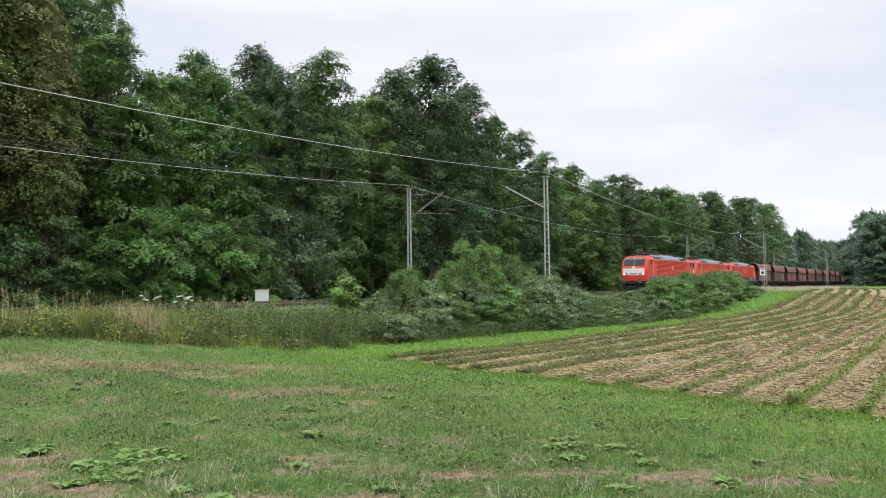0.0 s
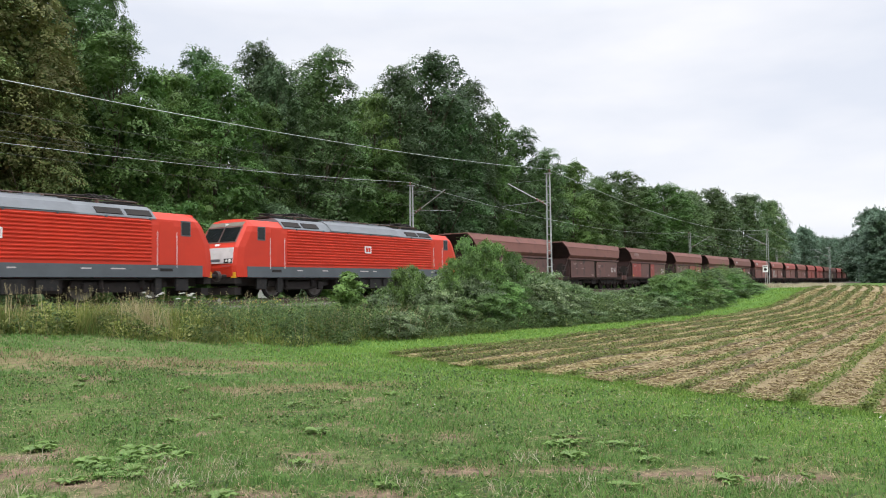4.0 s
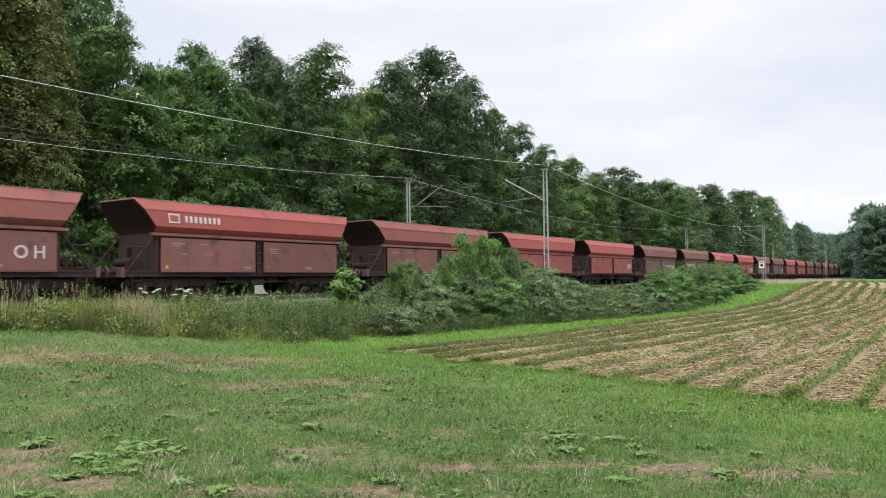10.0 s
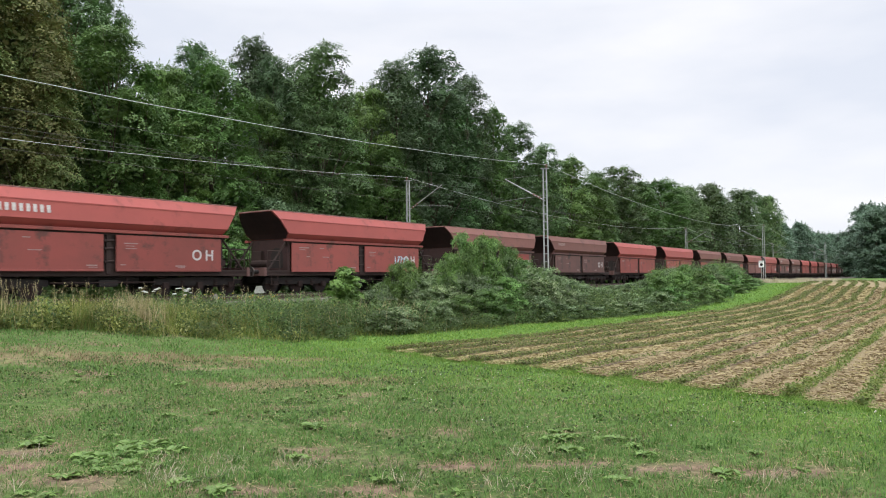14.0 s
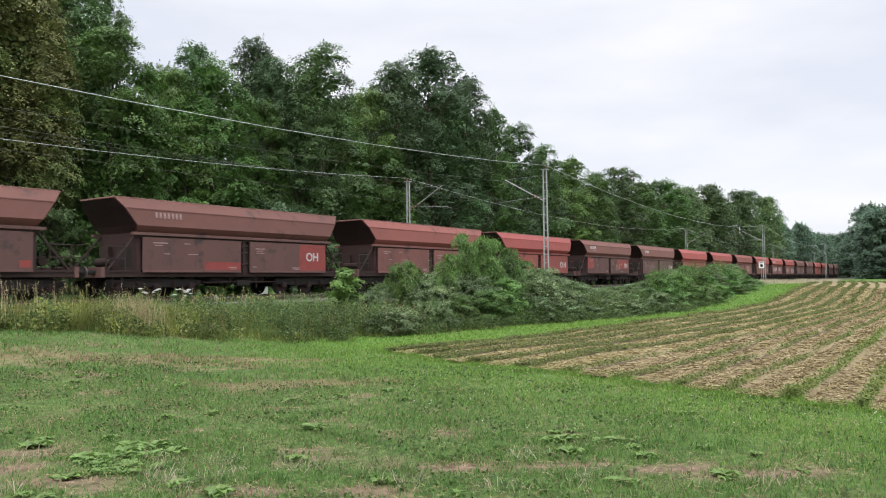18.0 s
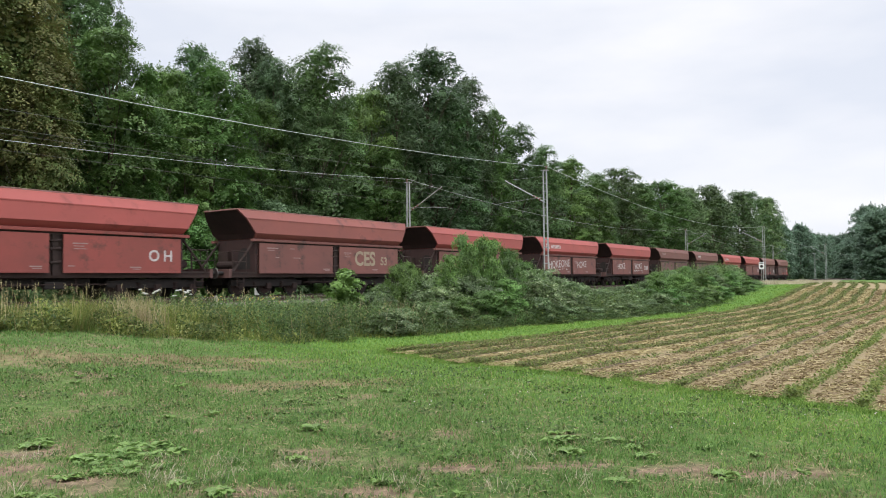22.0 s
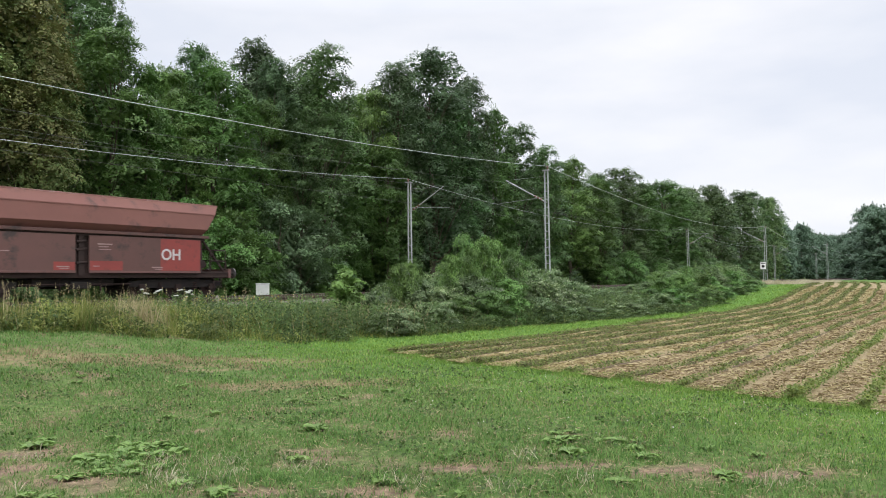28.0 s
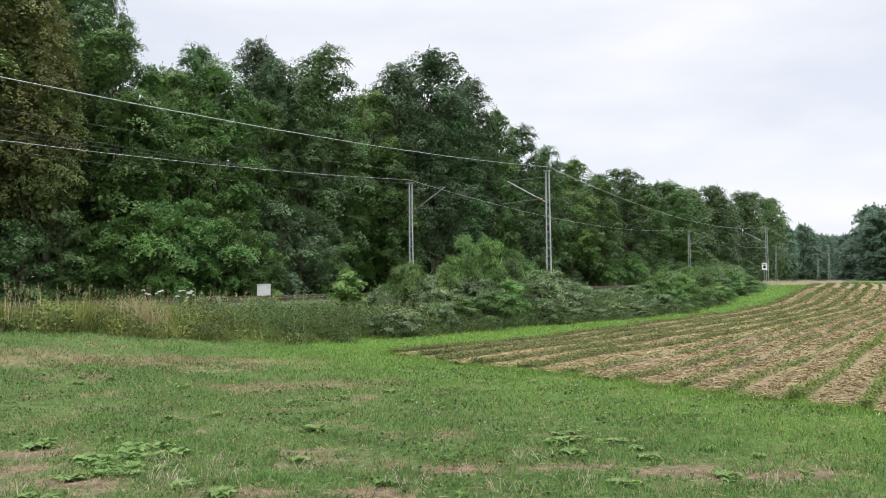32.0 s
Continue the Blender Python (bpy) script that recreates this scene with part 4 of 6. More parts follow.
        for i in range(7):
            part("roof_clip", boxed(-6.0 + i * 1.9 - 0.04, -6.0 + i * 1.9 + 0.04, sy * 1.44, sy * 1.50, 3.30, 3.37), M_LGREY, rf)
    part("roof_box", boxed(-2.6, 2.9, -0.75, 0.75, 3.86, 3.98, bevel=0.04), M_ROOFGREY, rf)
    bm = bmesh.new()
    hood = [(-1.475, 3.40), (-1.15, 3.76), (-0.8, 3.93), (0.8, 3.93), (1.15, 3.76), (1.475, 3.40)]
    loft(bm, [[(x, y, z) for y, z in hood] for x in (-2.9, 2.9)])
    part("raised_roof_hood", bm, M_ROOFGREY, rf, "raised grey middle section of the roof")
    for cx, d in ((5.5, 1), (3.2, -1), (-3.2, 1), (-5.5, -1)):
        pan = part("pantograph_base", boxed(cx - 0.85, cx + 0.85, -0.55, 0.55, 3.94, 3.99), M_DARK, ob)
        for k in (-0.6, 0.6):
            for j in (-0.4, 0.4):
                bm = bmesh.new()
                for z, r_ in ((3.84, 0.075), (3.885, 0.05), (3.90, 0.075), (3.93, 0.05)):
                    rod(bm, (cx + k, j, z), (cx + k, j, z + 0.03), r_, 8)
                part("insulator", bm, M_CERAMIC, pan)
        bm = bmesh.new()
        rod(bm, (cx - 0.8 * d, 0, 4.00), (cx + 0.9 * d, 0, 4.12), 0.045)
        for j in (-0.25, 0.25):
            rod(bm, (cx + 0.9 * d, j * 0.3, 4.12), (cx - 0.8 * d, j, 4.20), 0.028)
        for e in (0.0, 0.22):
            rod(bm, (cx - (0.75 + e) * d, -0.62, 4.22), (cx - (0.75 + e) * d, 0.62, 4.22), 0.032)
            for j in (-1, 1):
                rod(bm, (cx - (0.75 + e) * d, j * 0.62, 4.22), (cx - (0.75 + e) * d, j * 0.92, 4.08), 0.025)
        part("pantograph_arm", bm, M_DARK, pan)
    for y in (-0.45, 0.35):
        bm = bmesh.new()
        rod(bm, (-6.1, y, 4.08), (6.1, y, 4.08), 0.028)
        bar = part("roof_busbar", bm, M_BUSBAR, ob, "brown high-voltage bar")
        for x in (-4.4, -2.2, -1.1, 0.0, 1.1, 2.2, 4.4):
            bm = bmesh.new()
            for z, r_ in ((3.86, 0.06), (3.93, 0.075), (3.98, 0.06), (4.03, 0.07)):
                rod(bm, (x, y, z), (x, y, z + 0.04), r_, 8)
            part("insulator", bm, M_CERAMIC, bar)
    for x0, x1, y0, y1, z1 in ((-0.9, 0.4, -0.5, 0.1, 4.12), (0.7, 1.6, -0.2, 0.5, 4.06), (-2.3, -1.5, -0.3, 0.4, 4.08)):
        part("roof_switch_box", boxed(x0, x1, y0, y1, 3.94, z1, bevel=0.03), M_LGREY, ob)
    # both fronts: glass, white apron, lamps, step, buffers
    for sx in (-1, 1):
        def front(name, y0, y1, z0, z1, material, label="", off=0.012, par=ob):
            bm_ = bmesh.new()
            a = [bm_.verts.new((sx * (nose(z) + off), y, z)) for y, z in ((y0, z0), (y1, z0), (y1, z1), (y0, z1))]
            b = [bm_.verts.new((sx * (nose(z) - 0.05), y, z)) for y, z in ((y0, z0), (y1, z0), (y1, z1), (y0, z1))]
            bm_.faces.new(a), bm_.faces.new(b[::-1])
            for i in range(4):
                bm_.faces.new((a[i], b[i], b[(i + 1) % 4], a[(i + 1) % 4]))
            return part(name, bm_, material, par, label)
        front("screen_surround", -1.20, 1.20, 2.60, 3.36, M_SCREENFRAME, "brownish dark windscreen surround", 0.006)
        front("brow_panel", -1.14, 1.14, 3.38, 3.58, M_BROW, "dusty grey-brown panel above the windscreen", 0.012)
        for y0, y1 in ((0.05, 1.10), (-1.10, -0.05)):
            pane = front("windscreen", y0, y1, 2.65, 3.31, M_GLASS, "dark windscreen pane", 0.016)
            bm = bmesh.new()
            rod(bm, (sx * (nose(2.65) + 0.03), (y0 + y1) / 2 - 0.3, 2.63), (sx * (nose(3.1) + 0.03), (y0 + y1) / 2 + 0.2, 3.1), 0.012, 5)
            part("wiper", bm, M_DARK, pane)
        front("lower_front", -1.20, 1.20, 1.03, 1.46, M_RED, "", 0.012)
        apron = front("nose_panel", -1.20, 1.20, 1.64, 2.36, M_NOSE, "white panel across the nose", 0.012)
        front("number_bar", -0.36, 0.36, 1.72, 1.84, M_LGREY, "grey bars in place of a number", 0.02, apron)
        front("emblem_panel", -0.14, 0.14, 2.45, 2.55, M_WHITE, "small white emblem", 0.02, apron)
        for y in (-1, 1):
            front("lamp_housing", min(y * 0.62, y * 1.18), max(y * 0.62, y * 1.18), 1.66, 1.86, M_GEAR, "black lamp housing", 0.02, apron)
            bm = bmesh.new()
            rod(bm, (sx * 9.10, y * 1.03, 1.76), (sx * 9.215, y * 1.03, 1.76), 0.085, 16)
            part("headlight", bm, M_LIT if sx > 0 and leading else M_LAMP, apron, "round headlight")
            bm = bmesh.new()
            rod(bm, (sx * 9.10, y * 0.80, 1.76), (sx * 9.212, y * 0.80, 1.76), 0.06, 16)
            part("tail_light", bm, M_LAMP, apron)
            bm = bmesh.new()
            rod(bm, (sx * 9.26, y * 0.55, 1.52), (sx * 9.26, y * 1.1, 1.52), 0.014, 6)
            part("hand_rail", bm, M_LGREY, apron)
        bm = bmesh.new()
        rod(bm, (sx * 8.40, 0, 3.45), (sx * 8.52, 0, 3.45), 0.07, 12)
        part("top_lamp", bm, M_LAMP, ob)
        part("buffer_beam", boxed(sx * 8.75, sx * 9.12, -1.30, 1.30, 0.72, 1.30, bevel=0.02), M_DARK, ob)
        part("snow_plough", boxed(sx * 8.7, sx * 9.05, -1.2, 1.2, 0.22, 0.55, bevel=0.02), M_DARK, ob)
        for y in (-1.2, 1.2):
            part("corner_step", boxed(sx * 9.0, sx * 9.16, y - (0.06 if leading else 0.12), y + (0.06 if leading else 0.12), 0.98 if not leading else 1.05, 1.24 if not leading else 1.12), M_YELLOW, ob, "yellow corner step")
        buffers(ob, sx * 9.3, sx)
        bx = sx * 4.95
        bog = part("bogie_frame", boxed(bx - 1.9, bx + 1.9, -0.5, 0.5, 0.5, 0.85), M_DARK, ob)
        for sy in (-1, 1):
            bm = bmesh.new()
            prism(bm, [(bx - 2.1, 0.62), (bx - 2.0, 0.86), (bx - 0.7, 0.80), (bx + 0.7, 0.80), (bx + 2.0, 0.86), (bx + 2.1, 0.62), (bx + 0.8, 0.42), (bx - 0.8, 0.42)], sy * 1.1 - 0.06, sy * 1.1 + 0.06)
            part("side_frame", bm, M_DARK, bog)
            for k in (-1.45, 1.45):
                part("axle_box", boxed(bx + k - 0.18, bx + k + 0.18, sy * 1.2 - 0.08, sy * 1.2 + 0.08, 0.40, 0.78, bevel=0.04), M_DARK, bog)
                bm = bmesh.new()
                rod(bm, (bx + k * 0.62, sy * 1.2, 0.55), (bx + k * 0.62, sy * 1.2, 0.95), 0.10, 10)
                part("spring", bm, M_DARK, bog)
        for k in (-1.45, 1.45):
            wheelset(ob, bx + k, 0.62)
    for sy in (-1, 1):
        for x0, x1, z0, z1 in ((-7.9, -7.3, 0.45, 0.95), (7.3, 7.9, 0.45, 0.95), (-2.3, -1.5, 0.5, 0.9), (-1.2, -0.3, 0.42, 0.94), (0.1, 0.6, 0.55, 0.9), (1.3, 2.2, 0.45, 0.92), (-6.6, -6.3, 0.30, 0.98), (6.3, 6.6, 0.30, 0.98)):
            part("side_box", boxed(x0, x1, sy * 1.34 - 0.06, sy * 1.34 + 0.06, z0, z1, bevel=0.02), M_GEAR, ob)
        bm = bmesh.new()
        rod(bm, (-6.2, sy * 1.36, 0.93), (6.2, sy * 1.36, 0.93), 0.03)
        part("pipe", bm, M_GEAR, ob)
    part("underframe", boxed(-8.7, 8.7, -0.85, 0.85, 0.62, 1.0), M_DARK, ob)
    for x0, x1 in ((-2.5, -0.9), (-0.7, 0.8), (1.0, 2.4)):
        part("equipment_box", boxed(x0, x1, -1.3, 1.3, 0.40, 0.98, bevel=0.04), M_DARK, ob)
    return ob


LOCOS = [locomotive(True), locomotive(False)]
LOCOS.append(copy_thing(LOCOS[1], pose(0, 0, 0)))
WORDS = {"red": "faded red self-discharging hopper wagon with grimy flaps", "mid": "reddish-brown self-discharging hopper wagon with grimy flaps",
         "dark": "dark brown self-discharging hopper wagon with grimy flaps", "mix": "self-discharging hopper wagon with faded red hopper and brown flaps"}
#        0    5    10   15   20   25   30   35
ORDER = "ddddd" "dmmxm" "rrddr" "rddrr" "ddmrd" "drrmx" "xxddr" "xdd"
KIND = {"d": "dark", "m": "mid", "r": "red", "x": "mix"}
TYPES = {k: wagon(k, WORDS[k]) for k in ("dark", "mid", "red", "mix")}
used = set()
WAGONS = []
for c in ORDER:
    k = KIND[c]
    if k in used:
        WAGONS.append(copy_thing(TYPES[k], pose(0, 0, 0)))
    else:
        used.add(k)
        WAGONS.append(TYPES[k])


def train_rear(t):
    """Where along the line the last wagon's rear rim is at t seconds; the train gathers speed from 24 to 25 m/s."""
    return 670.86 - 23.70 * t - 0.03456 * t * t + 0.000309 * t ** 3


def motions():
    times = [2.0 * i for i in range(17)]
    n = len(WAGONS)
    for i, w in enumerate(WAGONS):
        rows = []
        for t in times:
            s = train_rear(t) - 6.41 - 15.0 * (n - 1 - i)
            rows.append((t, Matrix.Translation(line(s, 0, RAIL)) @ pose(0, 0, 0, 0, 0, heading(s) + 180)))
        walk(w, rows)
    for i, w in enumerate(LOCOS):
        rows = []
        for t in times:
            s = train_rear(t) - 6.41 - 15.0 * (n - 1) - 7.5 - 9.79 - 19.58 * (2 - i)
            rows.append((t, Matrix.Translation(line(s, 0, RAIL)) @ pose(0, 0, 0, 0, 0, heading(s) + 180)))
        walk(w, rows)

# ---- woods ----
L_GREY = leaf_mat("grey_green_leaves", [(0.075, 0.128, 0.056), (0.088, 0.145, 0.064), (0.098, 0.162, 0.072), (0.117, 0.182, 0.086)], 0.24, 0.5, 0.012, 0.38, 0.6)
L_DARK = leaf_mat("dark_forest_leaves", [(0.073, 0.133, 0.049), (0.088, 0.156, 0.054), (0.101, 0.178, 0.064), (0.120, 0.206, 0.072)], 0.24, 0.5, 0.02, 0.40, 0.6)
L_MID = leaf_mat("forest_leaves", [(0.082, 0.151, 0.041), (0.096, 0.174, 0.046), (0.110, 0.193, 0.051), (0.129, 0.218, 0.058)], 0.26, 0.5, 0.015, 0.36, 0.6)
L_BRIGHT = leaf_mat("bright_young_leaves", [(0.087, 0.175, 0.046), (0.100, 0.195, 0.050), (0.112, 0.215, 0.053), (0.131, 0.242, 0.062)], 0.30, 0.5, 0.012, 0.34, 0.6)
L_OLIVE = leaf_mat("browning_leaves", [(0.151, 0.188, 0.066), (0.188, 0.213, 0.071), (0.224, 0.220, 0.079), (0.182, 0.256, 0.079)], 0.28, 0.6, 0.03, 0.36, 0.45)
# paler and bluer than the near leaves: distance haze put into the colour
L_HAZED = leaf_mat("hazed_distant_leaves", [(0.088, 0.144, 0.092), (0.122, 0.194, 0.125), (0.162, 0.243, 0.161)], 0.3, 0.6, 0.01, 0.2, 0.4)


def unit(rng, n):
    v = rng.normal(0, 1, (n, 3))
    return v / (np.linalg.norm(v, axis=1)[:, None] + 1e-9)


def crown(rng, h, low, rad, clumps, per, size, shape=1.0, spread=0.9, lobes=24):
    """Leaf quads in drooping sprays over a crown of many rounded lobes between low and h, round a dense dark heart."""
    n = lobes
    f = np.linspace(0.05, 0.97, n) ** shape + rng.normal(0, 0.015, n)
    f = np.clip(f, 0.03, 0.98)
    env = rad * np.where(f > 0.4, np.sqrt(np.clip(1 - ((f - 0.4) / 0.63) ** 2, 0.02, 1)), 0.80 + 0.5 * f)
    la = rng.uniform(0, 2 * np.pi) + np.arange(n) * 2.4 + rng.normal(0, 0.35, n)
    lr = rad * rng.uniform(0.38, 0.56, n) * (1.08 - 0.30 * f)
    off = np.maximum(env - 0.8 * lr, 0) * rng.uniform(0.82, 1.08, n)
    L = np.stack([off * np.cos(la), off * np.sin(la), low + f * (h - low)], 1)
    tall = rng.uniform(0.75, 1.05, n) * np.clip(h / (4.5 * rad), 0.6, 1.25)
    L[:, 2] = np.clip(L[:, 2], low + lr * 0.4, h - lr * tall * 0.85)
    w = lr ** 2
    k = rng.choice(n, clumps, p=w / w.sum())
    d = unit(rng, clumps)
    d[:, 2] = np.where(d[:, 2] < -0.25, -d[:, 2], d[:, 2])
    rad_dir = L[k] / (np.linalg.norm(L[k][:, :2], axis=1)[:, None] + 0.3)
    rad_dir[:, 2] = 0
    inward = (d * rad_dir).sum(1)
    d = d - rad_dir * (np.minimum(inward, 0) * 1.5)[:, None]
    d /= np.linalg.norm(d, axis=1)[:, None]
    c = L[k] + d * (lr[k] * rng.uniform(0.78, 1.06, clumps))[:, None] * np.stack([np.ones(clumps), np.ones(clumps), tall[k]], 1)
    c[:, 2] = np.clip(c[:, 2], low + 0.05, h)
    # each clump is a flat spray that lies in tiers, leans outwards and droops at its rim
    nz = d * 0.5 + np.array([0, 0, 0.85]) + rng.normal(0, 0.2, (clumps, 3))
    nz /= np.linalg.norm(nz, axis=1)[:, None]
    t1 = np.cross(nz, unit(rng, clumps))
    t1 /= np.linalg.norm(t1, axis=1)[:, None] + 1e-9
    t2 = np.cross(nz, t1)
    cr = rng.uniform(0.5, 1.25, clumps) * spread * 0.60
    m = clumps * per
    kk = np.repeat(np.arange(clumps), per)
    a_ = rng.uniform(0, 2 * np.pi, m)
    rag = 1 + 0.30 * np.sin(3 * a_ + kk * 1.7) + 0.18 * np.sin(7 * a_ + kk)
    r_ = np.sqrt(rng.uniform(0, 1, m)) * cr[kk] * rag
    p = c[kk] + t1[kk] * (r_ * np.cos(a_))[:, None] + t2[kk] * (r_ * np.sin(a_))[:, None] + nz[kk] * (rng.normal(0, 0.17, m) * cr[kk])[:, None]
    p[:, 2] -= (0.55 if h > 4 else 0.2) * r_ ** 2 / cr[kk]
    p[:, 2] = np.maximum(p[:, 2], 0.04)
    s = size * rng.uniform(0.55, 1.3, m)
    q = leaves(p, nz[kk] * 1.1 + d[kk] * 0.4, s, rng, 0.72, 0.34)
    # twigs that stand out of the top
    up = np.nonzero((d[:, 2] > 0.55) & (c[:, 2] > low + 0.5 * (h - low)))[0][: int(clumps * 0.10)]
    tw = np.repeat(up, 16)
    t = np.tile(np.linspace(0, 1, 16), len(up))
    ln = np.repeat(rng.uniform(0.25, 0.75, len(up)), 16) * min(1.0, h / 9) * spread
    lean = np.repeat(rng.normal(0, 0.3, (len(up), 2)), 16, 0)
    tp = c[tw] + np.stack([lean[:, 0] * ln * t, lean[:, 1] * ln * t, ln * t], 1) + rng.normal(0, 1, (len(tw), 3)) * (0.10 * (1.1 - t) * spread * min(1, h / 9))[:, None]
    tq = leaves(tp, unit(rng, len(tw)), size * rng.uniform(0.5, 1.0, len(tw)), rng, 0.6)
    # heart
    hn = int(clumps * (8.0 if h > 8 else 7.0))
    ki = rng.choice(n, hn, p=w / w.sum())
    hc = L[ki] * np.stack([rng.uniform(0.2, 1.0, hn)] * 2 + [np.ones(hn)], 1) + unit(rng, hn) * (lr[ki] * rng.uniform(0, 1.0, hn) ** 0.6 * (0.72 if h > 8 else 0.55))[:, None]
    hc[:, 2] = np.maximum(hc[:, 2], 0.3 * size)
    hq = leaves(hc, unit(rng, hn), size * (2.2 if h > 8 else 2.0) * rng.uniform(0.7, 1.2, hn), rng, 0.8)
    return np.concatenate([q, tq, hq]), c


def tree_kind(name, seed, h, low, rad, clumps, per, size, material, label, trunk=0.24, shape=0.9, spread=1.0, cat="tree", grp="trees of the wood", lobes=24):
    rng = np.random.default_rng(seed)
    r = random.Random(seed)
    ob = thing(name, label, cat, grp)
    bm = bmesh.new()
    pts, p = [], Vector((0, 0, -0.3))
    top = low + (h - low) * 0.8
    k = 7
    for i in range(k + 1):
        pts.append(p.copy())
        p = p + Vector((r.uniform(-0.2, 0.2), r.uniform(-0.2, 0.2), 0)) * min(1, h / 8) + Vector((0, 0, (top + 0.3) / k))
    for i in range(k):
        rod(bm, pts[i], pts[i + 1], trunk * (1 - 0.85 * i / k), 8, trunk * (1 - 0.85 * (i + 1) / k))
    q, cen = crown(rng, h, low, rad, clumps, per, size, shape, spread, lobes)
    for i in range(0, min(len(cen), 56) if h > 3 else 0, 2):
        e = Vector(cen[i])
        j = min(k - 1, max(1, int((e.z - 0.2 * (h - low)) / top * k)))
        st = pts[j]
        md = (st + e) / 2 + Vector((0, 0, 0.02 * h))
        w = trunk * 0.30 * (1 - 0.6 * j / k)
        rod(bm, st, md, w, 5, w * 0.6)
        rod(bm, md, e, w * 0.6, 4, w * 0.2)
    part("trunk", bm, M_BARK, ob)
    cr = new("crown", quads("crown", q, material))
    cr.parent = ob
    return ob


KINDS = {
    "oak": tree_kind("oak_tree", 11, 18.0, 0.4, 3.0, 440, 76, 0.138, L_DARK, "tall dark green broadleaf tree in dense leaf", 0.26),
    "ash": tree_kind("ash_tree", 12, 20.0, 0.6, 3.0, 450, 70, 0.132, L_GREY, "tall dark grey-green broadleaf tree with a domed crown", 0.24, 0.85),
    "maple": tree_kind("maple_tree", 13, 16.0, 0.2, 3.0, 420, 76, 0.140, L_MID, "full green broadleaf tree leafy down to the ground", 0.22),
    "lime": tree_kind("lime_tree", 14, 14.0, 0.2, 2.7, 370, 76, 0.135, L_BRIGHT, "fresh green broadleaf tree leafy down to the ground", 0.20),
    "brown": tree_kind("beech_tree", 15, 16.0, 4.6, 2.8, 420, 74, 0.135, L_OLIVE, "broadleaf tree with browning olive leaves", 0.26),
    "bush": tree_kind("edge_bush", 16, 5.0, 0.1, 2.3, 150, 62, 0.125, L_BRIGHT, "bright green bush at the edge of the wood", 0.07, 1.1, 0.8, "bush", "bushes along the wood", 13),
    "bush2": tree_kind("edge_bush", 17, 5.6, 0.1, 2.3, 130, 54, 0.130, L_DARK, "dark green bush at the edge of the wood", 0.08, 1.1, 0.8, "bush", "bushes along the wood", 13),
    "bush3": tree_kind("edge_bush", 20, 5.2, 0.1, 2.3, 130, 54, 0.130, L_GREY, "grey-green bush at the edge of the wood", 0.08, 1.1, 0.8, "bush", "bushes along the wood", 12),
    "back": tree_kind("wood_tree", 19, 18.0, 0.3, 4.2, 330, 40, 0.22, L_DARK, "dark green broadleaf tree deeper in the wood", 0.24, 0.95, 1.3),
    # its leaf colour already holds the haze
    "far": tree_kind("far_tree", 18, 20.0, 0.2, 5.0, 300, 20, 0.42, L_HAZED, "distant broadleaf tree, greyish-green with haze in its leaf colour", 0.25, 0.95, 1.7, "tree", "distant trees", 20),
}
TALL = {"oak": 18.0, "ash": 20.0, "maple": 16.0, "lime": 14.0, "brown": 16.0, "far": 20.0, "back": 18.0}
WIDE = {"oak": 3.0, "ash": 3.0, "maple": 3.0, "lime": 2.7, "brown": 2.8, "far": 5.0, "back": 4.2}
SPARE = dict(KINDS)


def plant(kind, x, y, k=1.0, kz=None, turn=0.0, dz=0.0):
    m = Matrix.LocRotScale(rest(x, y, dz), Euler((0, 0, turn)), (k, k, kz or k))
    if kind in SPARE:
        ob = SPARE.pop(kind)
        ob.matrix_basis = m
    else:
        ob = copy_thing(KINDS[kind], m)
        ob.matrix_basis = m
    return ob


R = random.Random(77)


def stand(kind, s, q, height, radius=None):
    """A tree of that height and crown radius by the line."""
    p = line(s, q)
    kz = height / TALL[kind]
    k = radius / WIDE[kind] if radius else (0.5 * kz + 0.5) * R.uniform(0.95, 1.08)
    return plant(kind, p.x, p.y, k, kz, R.uniform(0, 6.28))


# the wood's edge tree by tree: kind, distance along the line, distance from it, height, crown radius
EDGE = "B -18.6 10.5 16.8 2.9 B -16.1 10.0 16.9 2.5 B -15.2 9.6 13.7 1.8 O -10.6 16.0 21.0 3.2 O -7.0 17.0 20.6 2.0 " \
       "M -11.0 10.5 15.2 2.9 L -9.0 10.0 13.5 1.9 M -5.5 12.5 14.6 2.1 L -3.6 10.2 15.0 2.8 M -6.3 9.8 10.8 1.9 " \
       "O -0.5 16.0 17.9 2.4 A 4.2 15.0 19.2 2.6 A 3.5 12.5 17.2 2.0 M 2.2 12.0 13.8 2.0 O 7.5 11.5 19.0 3.2 O 4.8 11.0 13.9 1.9 " \
       "M 15.2 13.0 17.5 2.5 A 17.9 12.0 20.1 3.1 A 22.6 11.5 22.4 4.1 A 30.8 12.5 21.8 2.9 M 14.6 10.5 11.8 2.4 M 11.2 12.5 14.5 2.4 O 26.5 12.0 18.5 3.2 " \
       "M 35.6 12.5 19.2 2.9 O 41.2 12.5 18.6 3.2 O 47.0 12.0 16.9 3.0 M 55.0 12.0 16.3 3.5 L 60.4 10.5 14.2 2.7 O 65.5 12.5 15.8 3.2 O 73.7 12.0 17.4 4.0 M 84.5 12.3 16.2 4.0 M 96.3 12.0 17.8 5.0"
LETTER = {"B": "brown", "M": "maple", "O": "oak", "L": "lime", "A": "ash"}
words = EDGE.split()
for i in range(0, len(words), 5):
    s, q, h, r_ = (float(v) for v in words[i + 1:i + 5])
    stand(LETTER[words[i]], s, -q, h, r_ * 1.12)
